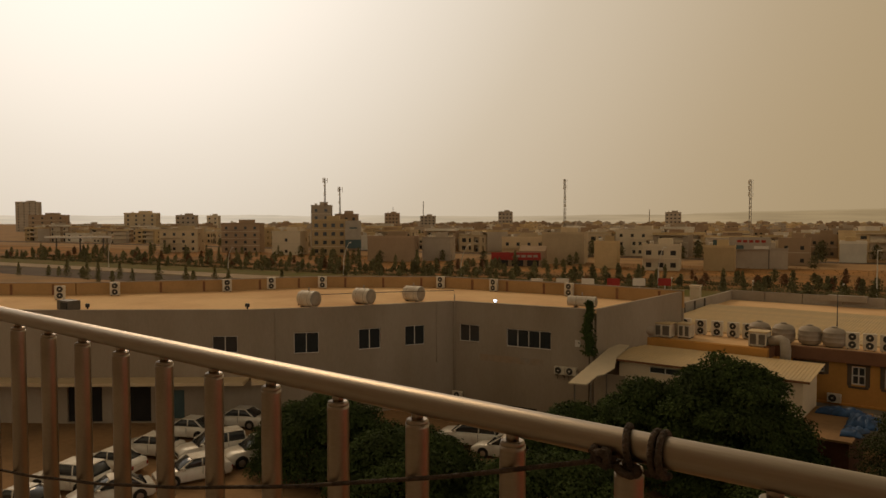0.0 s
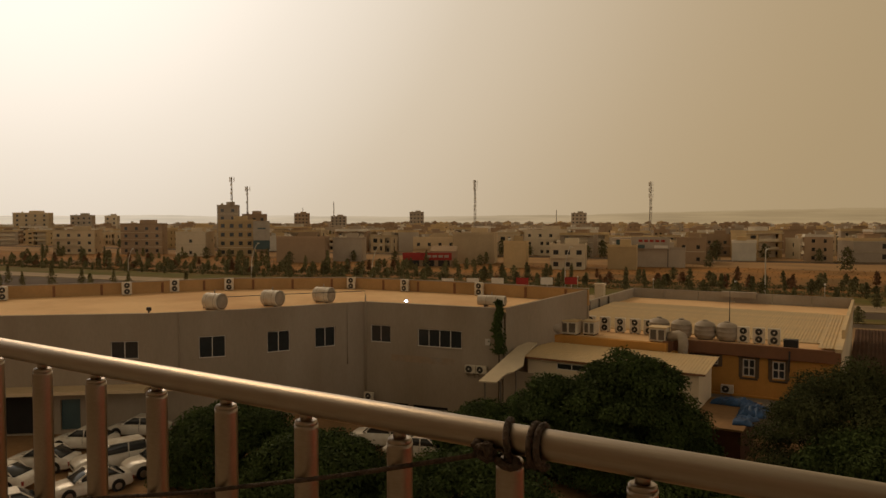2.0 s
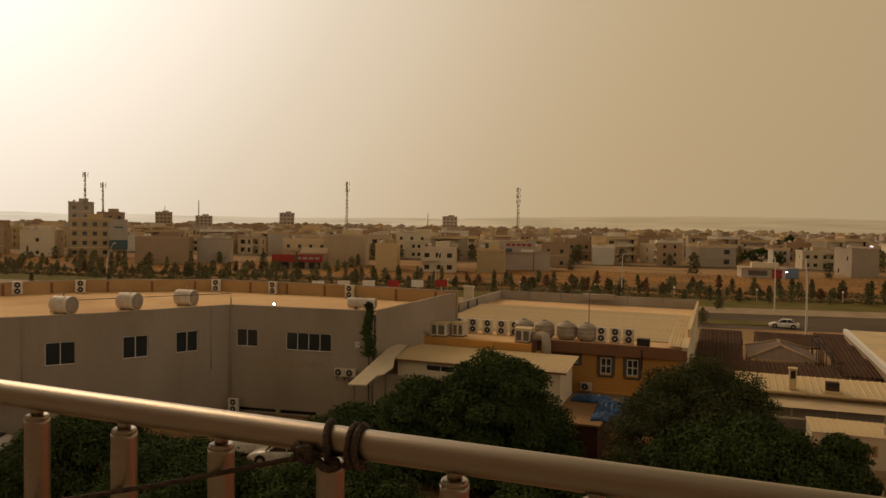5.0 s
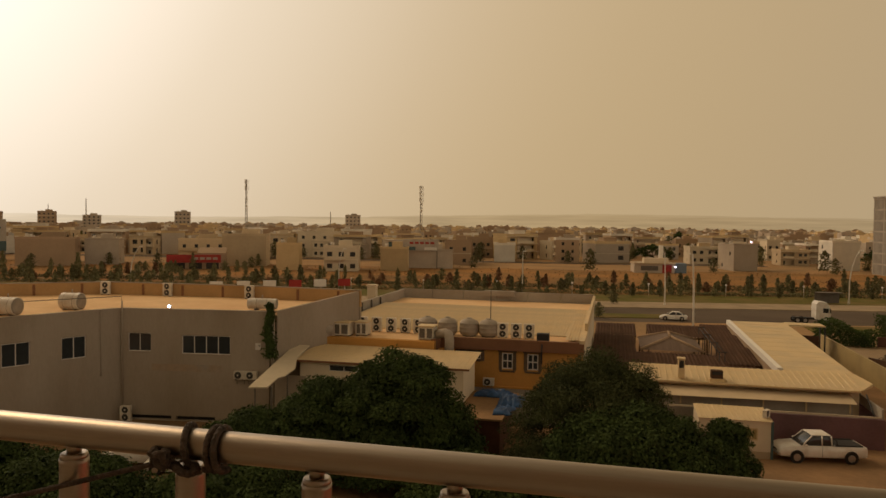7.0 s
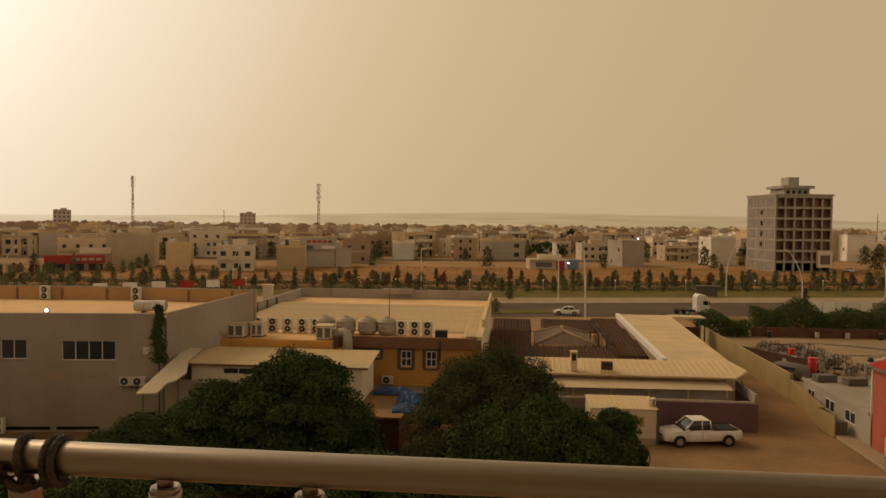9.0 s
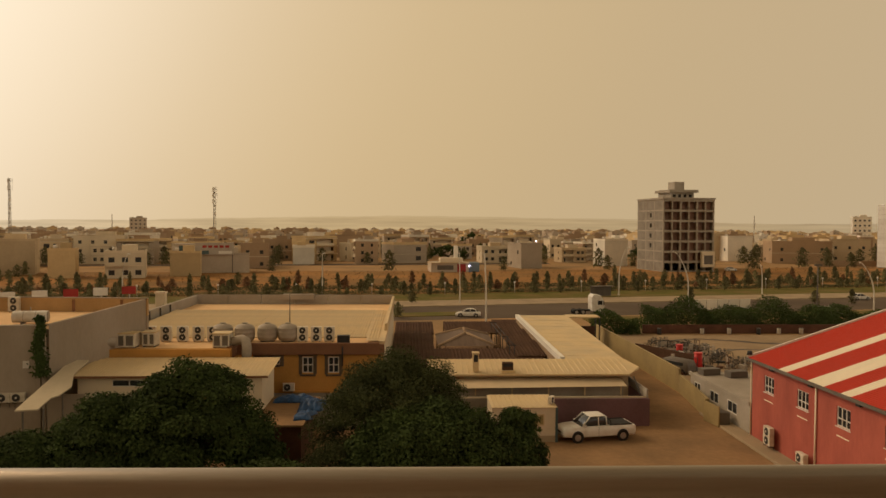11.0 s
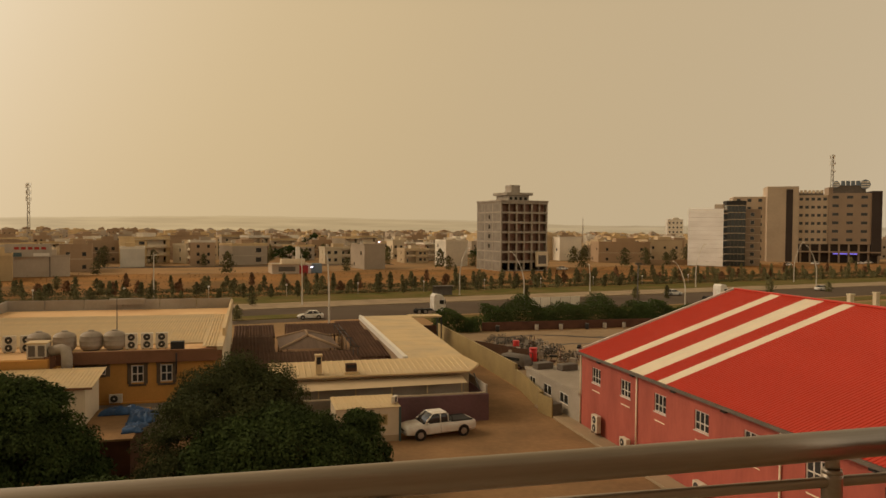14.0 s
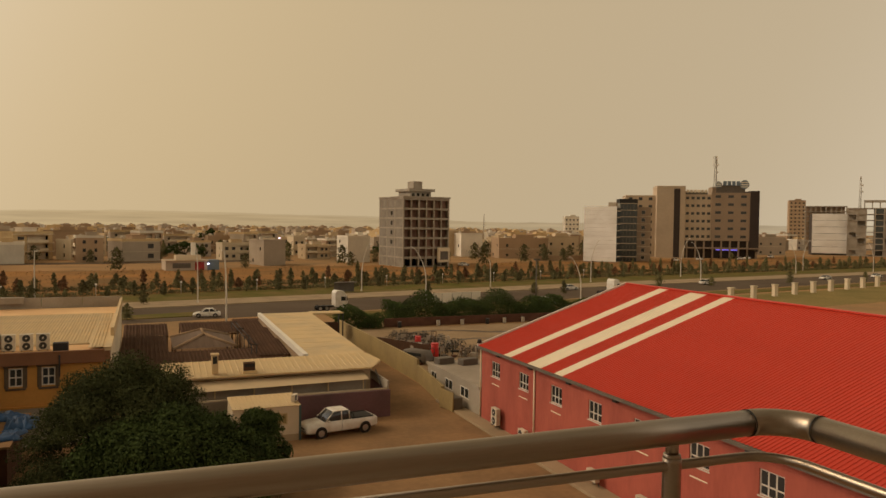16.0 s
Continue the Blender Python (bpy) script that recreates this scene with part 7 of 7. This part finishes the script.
sgn = thing("roof_sign", "large roof sign with letter blocks between round emblems", "sign", pose(262, 330, 35.4, 0, 0, -30) @ Matrix.Translation((33.5, 1, 0)))
for k in range(4):
    part("letter_block", box(B(), -0.5 + k * 2.3, 1.3 + k * 2.3, 0, 0.4, 4.0, 6.4), EMBLEM, sgn)
for cx, er in ((-2.8, 1.7), (10.6, 2.4)):
    em = part("emblem", tube(B(), [(cx, 0, 4.6), (cx, 0.4, 4.6)], er, 20), EMBLEM, sgn)
    for j in range(3):
        part("emblem_stripe", box(B(), cx - er * 0.8, cx + er * 0.8, -0.06, -0.003, 4.6 + er * (0.5 * j - 0.65), 4.6 + er * (0.5 * j - 0.4)), WHITE, em)
part("frame", box(B(), -4, 11, 0.41, 0.6, 0, 4.2), GREYMET, sgn)
sg2 = thing("roof_sign", "faint pale roof sign on a steel frame", "sign", pose(262, 330, 34.5, 0, 0, -30) @ Matrix.Translation((12, 1, 0)))
for k in range(7):
    part("letter_block", box(B(), k * 1.9, 1.4 + k * 1.9, 0, 0.3, 1.0, 2.6), PA, sg2)
part("frame", box(B(), 0, 13, 0.31, 0.5, 0, 1.5), GREYMET, sg2)
mm = pose(262, 330, 0, 0, 0, -30) @ Vector((30, 6, 38.8))
mast(mm.x, mm.y, 17, 0.9, "lattice mast on the hotel roof", 38.8, 6)

# right-hand group
s2 = thing("silver_building", "broad building wrapped in silvery sheeting", "building", pose(408, 345, 0, 0, 0, -42))
part("core", box(B(), -10.5, 10.5, 0.1, 18, 0, 26.5), HOTELD, s2)
for k in range(6):
    part("cladding_sheet", box(B(), -10.8, 10.8, -0.06 + 0.04 * (k % 2), 0.097, 1.2 + k * 4.25, 5.3 + k * 4.25), SILVER, s2)
f2 = thing("concrete_frame_building", "grey concrete frame building with open floors", "building", pose(418, 322, 0, 0, 0, -50))
for s in range(9):
    part("slab", box(B(), -15, 15, 0, 18, s * 3.7 + 0.02, s * 3.7 + 0.5), CONCRETE, f2)
for i in range(7):
    for j in range(2):
        part("column", box(B(), -15 + i * 4.9, -14.2 + i * 4.9, 0.1 + j * 9, 0.9 + j * 9, 0.5, 30), CONCRETE, f2)
for s in range(8):
    for i in (0, 1, 3, 4, 5):
        part("infill", box(B(), -14.2 + i * 4.9, -10.1 + i * 4.9, 0.4 if (s + i) % 3 else 5.0, 0.6 if (s + i) % 3 else 5.2, s * 3.7 + 0.505, s * 3.7 + 3.715), CONCRETE if i != 3 else GLASSB, f2)
part("roof_frame", box(B(), -6, 12, 3, 4, 33.5, 35), CONCRETE, f2)
for k in range(5):
    part("roof_post", box(B(), -6 + 4.2 * k, -5.4 + 4.2 * k, 3, 3.6, 30.1, 33.5), CONCRETE, f2)
mp = pose(418, 322, 0, 0, 0, -50) @ Vector((-8, 8, 30))
mast(mp.x, mp.y, 20, 0.8, "red and grey lattice mast on a roof", 30.1, 0)
f3 = thing("concrete_frame_building", "hazy concrete frame building on the skyline", "building", pose(470, 402, 0, 0, 0, -45))
for s in range(10):
    part("slab", box(B(), -14, 14, 0, 14, s * 3.7 + 0.02, s * 3.7 + 0.6), CONCRETE, f3)
for i in range(9):
    part("column", box(B(), -14 + i * 3.4, -13.2 + i * 3.4, 0.1, 0.9, 0.6, 34), CONCRETE, f3)
part("core", box(B(), -13, 13, 6, 13, 0.6, 33.3), BR, f3)

# ---- the rest of the town: six kinds of house, repeated in uneven rows ----
rt = random.Random(12)
def town_kind(k):
    """The meshes of one far house: walls with windows and deep open balconies, glass, slabs, roof, parapet, stair head and tanks."""
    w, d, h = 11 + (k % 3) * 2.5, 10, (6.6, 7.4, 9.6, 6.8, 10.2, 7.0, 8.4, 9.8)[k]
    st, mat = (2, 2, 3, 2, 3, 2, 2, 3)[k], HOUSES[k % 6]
    fh = h / st
    # shares of the front: centre, half width, and whether it is an open balcony
    fronts = (((0.28, 0.19, 1), (0.68, 0.06, 0), (0.86, 0.05, 0)), ((0.75, 0.08, 0),), ((0.2, 0.08, 0), (0.62, 0.27, 1)), ((0.16, 0.06, 0), (0.4, 0.06, 0), (0.78, 0.15, 1)),
              ((0.3, 0.22, 1), (0.78, 0.13, 1)), ((0.2, 0.07, 0), (0.8, 0.07, 0)), ((0.22, 0.1, 0), (0.5, 0.05, 0), (0.8, 0.12, 1)), ((0.5, 0.36, 1),))[k]
    wb, gb, fb = B(), B(), B()
    for side, (p, q) in enumerate((((-w / 2, 0), (w / 2, 0)), ((w / 2, 0.002), (w / 2, d)), ((-w / 2, d), (-w / 2, 0.002)), ((w / 2, d + 0.003), (-w / 2, d + 0.003)))):
        m, ln = frame_of(p, q)
        hs = []
        for f in range(st):
            for c, half, deep in fronts if side in (0, 3) else ((0.3, 0.06, 0), (0.72, 0.05, 0)) if side == 1 and k % 2 == 0 else ((0.55, 0.05, 0),) if k % 3 == 0 else ():
                u0, u1 = ln * (c - half), ln * (c + half)
                hs.append((u0, u1, f * fh + (0.25 if deep else 1.05), (f + 1) * fh - (0.5 if deep else 0.95)))
                if deep:
                    box(gb, u0 + 0.3, u0 + 1.3, 1.62, 1.7, f * fh + 0.3, f * fh + 2.2, m)
                    box(fb, u0 - 0.2, u1 + 0.2, 1.72, 1.85, f * fh + 0.05, (f + 1) * fh - 0.05, m)
                    if f:
                        box(fb, u0 + 0.02, u1 - 0.02, -0.25, -0.12, f * fh + 0.12, f * fh + 1.0, m)
                else:
                    box(gb, u0, u1, 0.15, 0.2, f * fh + 1.05, (f + 1) * fh - 0.95, m)
        wall_grid(wb, m, ln, 0, h, 0.3, hs)
    caps = [f for f in wb.faces if all(abs(abs(v.co.x) - w / 2) < 1e-3 for v in f.verts) and (all(v.co.y < 0.301 for v in f.verts) or all(v.co.y > d - 0.301 for v in f.verts))]
    bmesh.ops.delete(wb, geom=caps, context="FACES")
    bmesh.ops.remove_doubles(wb, verts=wb.verts[:], dist=0.006)
    for f in range(1, st + 1):
        box(fb, -w / 2 - 0.1, w / 2 + 0.1, (-0.85 if k in (0, 2, 4, 7) else -0.2), -0.004, f * fh - 0.22, f * fh - 0.02)
    pb = B()
    for v in ((-w / 2 - 0.12, w / 2 + 0.12, -0.15, 0.15), (-w / 2 - 0.12, w / 2 + 0.12, d - 0.1, d + 0.2), (-w / 2 - 0.12, -w / 2 + 0.15, 0.153, d - 0.103), (w / 2 - 0.15, w / 2 + 0.12, 0.153, d - 0.103)):
        box(pb, *v, h + 0.003, h + 0.95)
    out = {"wall": mesh_of("wall", wb, mat), "window_glass": mesh_of("window_glass", gb, GLASS), "parapet": mesh_of("parapet", pb, HOUSES[(k + 1) % 6] if k % 3 == 1 else mat), "floor_slab": mesh_of("floor_slab", fb, HOUSES[3])}
    out["roof"] = mesh_of("roof", box(B(), -w / 2 + 0.02, w / 2 - 0.02, 0.02, d - 0.02, h - 0.3, h - 0.004), HOUSES[0])
    sb = box(box(B(), -w * 0.1, w * 0.28, d * 0.4, d * 0.8, h, h + 2.2), -w * 0.1 - 0.3, w * 0.28 + 0.3, d * 0.4 - 0.5, d * 0.8 + 0.3, h + 2.203, h + 2.4)
    out["stair_head"] = mesh_of("stair_head", sb, HOUSES[(k + 3) % 6])
    if k != 5:
        tb = tube(B(), [(-w * 0.3, d * 0.5, h + 0.5), (-w * 0.3, d * 0.5, h + 1.7), (-w * 0.3, d * 0.5, h + 1.95)], 0.65, 8)
        box(tb, -w * 0.3 - 0.6, -w * 0.3 + 0.6, d * 0.5 - 0.6, d * 0.5 + 0.6, h, h + 0.5)
        out["roof_tank"] = mesh_of("roof_tank", tb, TANKW)
    return out


def simple_kind(k):
    """A far house, too small for its openings to tell apart: body, dark windows, parapet and stair head."""
    w, d, h = 11 + (k % 3) * 2.5, 10, (6.6, 7.4, 9.6, 6.8, 10.2, 7.0, 8.4, 9.8)[k]
    gb = B()
    for s in range(2):
        for c in range(3):
            u = -w / 2 + w * (c + 0.5) / 3
            box(gb, u - 0.5, u + 0.5, -0.03, 0.05, s * h / 2 + 1.0, s * h / 2 + 2.3)
            v = d * (c + 0.5) / 3
            box(gb, w / 2 - 0.05, w / 2 + 0.03, v - 0.7, v + 0.7, s * h / 2 + 1.0, s * h / 2 + 2.3)
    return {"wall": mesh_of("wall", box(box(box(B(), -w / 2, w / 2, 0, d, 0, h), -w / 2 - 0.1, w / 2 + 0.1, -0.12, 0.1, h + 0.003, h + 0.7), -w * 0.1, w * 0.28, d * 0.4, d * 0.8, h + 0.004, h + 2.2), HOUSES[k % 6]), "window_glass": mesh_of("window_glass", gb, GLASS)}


KINDS = [town_kind(k) for k in range(8)]
SIMPLE = [simple_kind(k) for k in range(8)]
KLABEL = ("sand-coloured town house with balconies", "grey town house with blank walls", "ochre three-storey town house", "pale town house with small windows", "brown three-storey town house", "white plain town house", "sand-coloured plain town house", "grey three-storey town house")
TAKEN = [(-184, 209), (-174, 224), (-126, 236), (-103, 222), (-85, 223), (-63, 250), (46, 281), (84, 300), (104, 274), (189, 292), (285, 325), (-240, 231), (-256, 220), (-291, 222), (-319, 207), (13, 257), (-131, 214), (158, 349), (176, 326), (402, 352), (425, 305), (-65, 248), (-22, 371), (-33, 375)]
count = 0
FAR = [[] for _ in range(8)]
for row in range(34):
    off = 172 + row * 16 + row * row * 0.95
    step = 17 + row * 1.15
    x = -760 - row * 8.0
    while x < 700 + row * 6:
        px, py = x + rt.uniform(-5, 5), 146 + off + (0.12 * x) + rt.uniform(-5, 5)
        near_gap = row < 4 and -18 < px < 330
        side = px / (py + 1)
        x += step * rt.uniform(0.75, 1.5)
        if side < -2.3 or side > 1.5 or near_gap and rt.random() < 0.75 or rt.random() < 0.18 or py < 190:
            continue
        if any(abs(px - a) < 17 and abs(py - b) < 20 for a, b in TAKEN) or (px > 225 and py < 420):
            continue
        k = rt.randrange(8)
        sc = rt.uniform(0.82, 1.2)
        at = Matrix.Translation((px, py, 0.03)) @ pose(0, 0, 0, 0, 0, 8 + rt.choice((0, 0, 90, -90, 20, 35)) * (1 if px > -150 else 0.6)) @ Matrix.Diagonal((sc, sc, rt.uniform(0.75, 1.12), 1))
        if count >= 200 or row > 12:
            FAR[k].append(at)
            continue
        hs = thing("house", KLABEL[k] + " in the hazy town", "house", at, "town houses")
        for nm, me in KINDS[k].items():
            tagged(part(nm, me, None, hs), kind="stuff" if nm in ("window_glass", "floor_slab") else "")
        count += 1


def joined(name, spots, meshes, label, category):
    """Many far repeats of one form as a single mesh."""
    for nm in meshes:
        me0 = meshes[nm]
        co = np.empty(len(me0.vertices) * 3, np.float32)
        me0.vertices.foreach_get("co", co)
        co = co.reshape(-1, 3)
        faces = [tuple(p.vertices) for p in me0.polygons]
        vs, fs = [], []
        for i, m in enumerate(spots):
            r = np.array(m.to_3x3())
            vs.append(co @ r.T + np.array(m.translation))
            fs += [tuple(v + i * len(co) for v in f) for f in faces]
        if not vs:
            continue
        me = bpy.data.meshes.new(name)
        me.from_pydata(np.concatenate(vs).tolist(), [], fs)
        for mt in me0.materials:
            me.materials.append(mt)
        tagged(new(name, me), label, category, kind="stuff")


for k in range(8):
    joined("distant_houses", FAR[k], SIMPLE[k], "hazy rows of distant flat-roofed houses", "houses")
for i in range(70):
    x = rt.uniform(-420, 330)
    y = 146 + 0.12 * x + rt.uniform(120, 330)
    if all(abs(x - a) > 14 or abs(y - b) > 14 for a, b in TAKEN):
        shrub(rt.choice((6, 6, 5, 1)), x, y, rt.uniform(1.2, 2.2), 0.03)
big_tree(33, 402, 8, 5, 13, 51, LEAF, "tall dark green trees between the houses", 40, 0.8, 0.3, 40)
big_tree(17, 345, 9, 5, 7.5, 52, LEAF, "dark green garden trees between the houses", 40, 0.7, 0.2, 40)
big_tree(47, 330, 6, 4, 9, 53, LEAF, "dark green tree beside the block house", 36, 0.7, 0.2, 40)
big_tree(-8, 360, 8, 4, 5, 54, LEAF, "low dark garden trees before the sand house", 36, 0.7, 0.2, 40)
big_tree(104, 330, 7, 4, 7, 55, LEAF, "dark green trees behind the dry field", 36, 0.7, 0.2, 40)

for k in range(8):
    joined("distant_shrubs", FARSHRUBS[k], {"crown": SHRUBS[k][0]}, "distant dark shrubs along the road", "shrubs")


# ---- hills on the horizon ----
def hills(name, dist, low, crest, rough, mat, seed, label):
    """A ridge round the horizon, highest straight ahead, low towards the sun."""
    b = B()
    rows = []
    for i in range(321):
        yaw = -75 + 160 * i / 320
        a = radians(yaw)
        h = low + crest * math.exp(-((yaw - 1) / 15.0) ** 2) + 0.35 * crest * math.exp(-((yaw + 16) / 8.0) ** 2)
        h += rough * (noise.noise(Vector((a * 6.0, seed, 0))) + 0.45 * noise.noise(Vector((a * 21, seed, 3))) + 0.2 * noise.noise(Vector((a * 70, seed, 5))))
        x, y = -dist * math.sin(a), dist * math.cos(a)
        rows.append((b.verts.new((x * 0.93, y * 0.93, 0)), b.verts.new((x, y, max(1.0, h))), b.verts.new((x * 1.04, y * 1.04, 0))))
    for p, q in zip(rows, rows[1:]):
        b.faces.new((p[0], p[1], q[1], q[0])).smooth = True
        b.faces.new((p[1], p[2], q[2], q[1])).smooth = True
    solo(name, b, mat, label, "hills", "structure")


# both ridges emit sky colour in place of haze
hills("backdrop_hills", 4200, 34, 40, 11, HILLS, 2.0, "pale hills on the far horizon with painted haze glow")
hills("backdrop_hills", 3000, 29, 23, 8, HILLSN, 9.0, "low sandy rises beyond the town with painted haze glow")
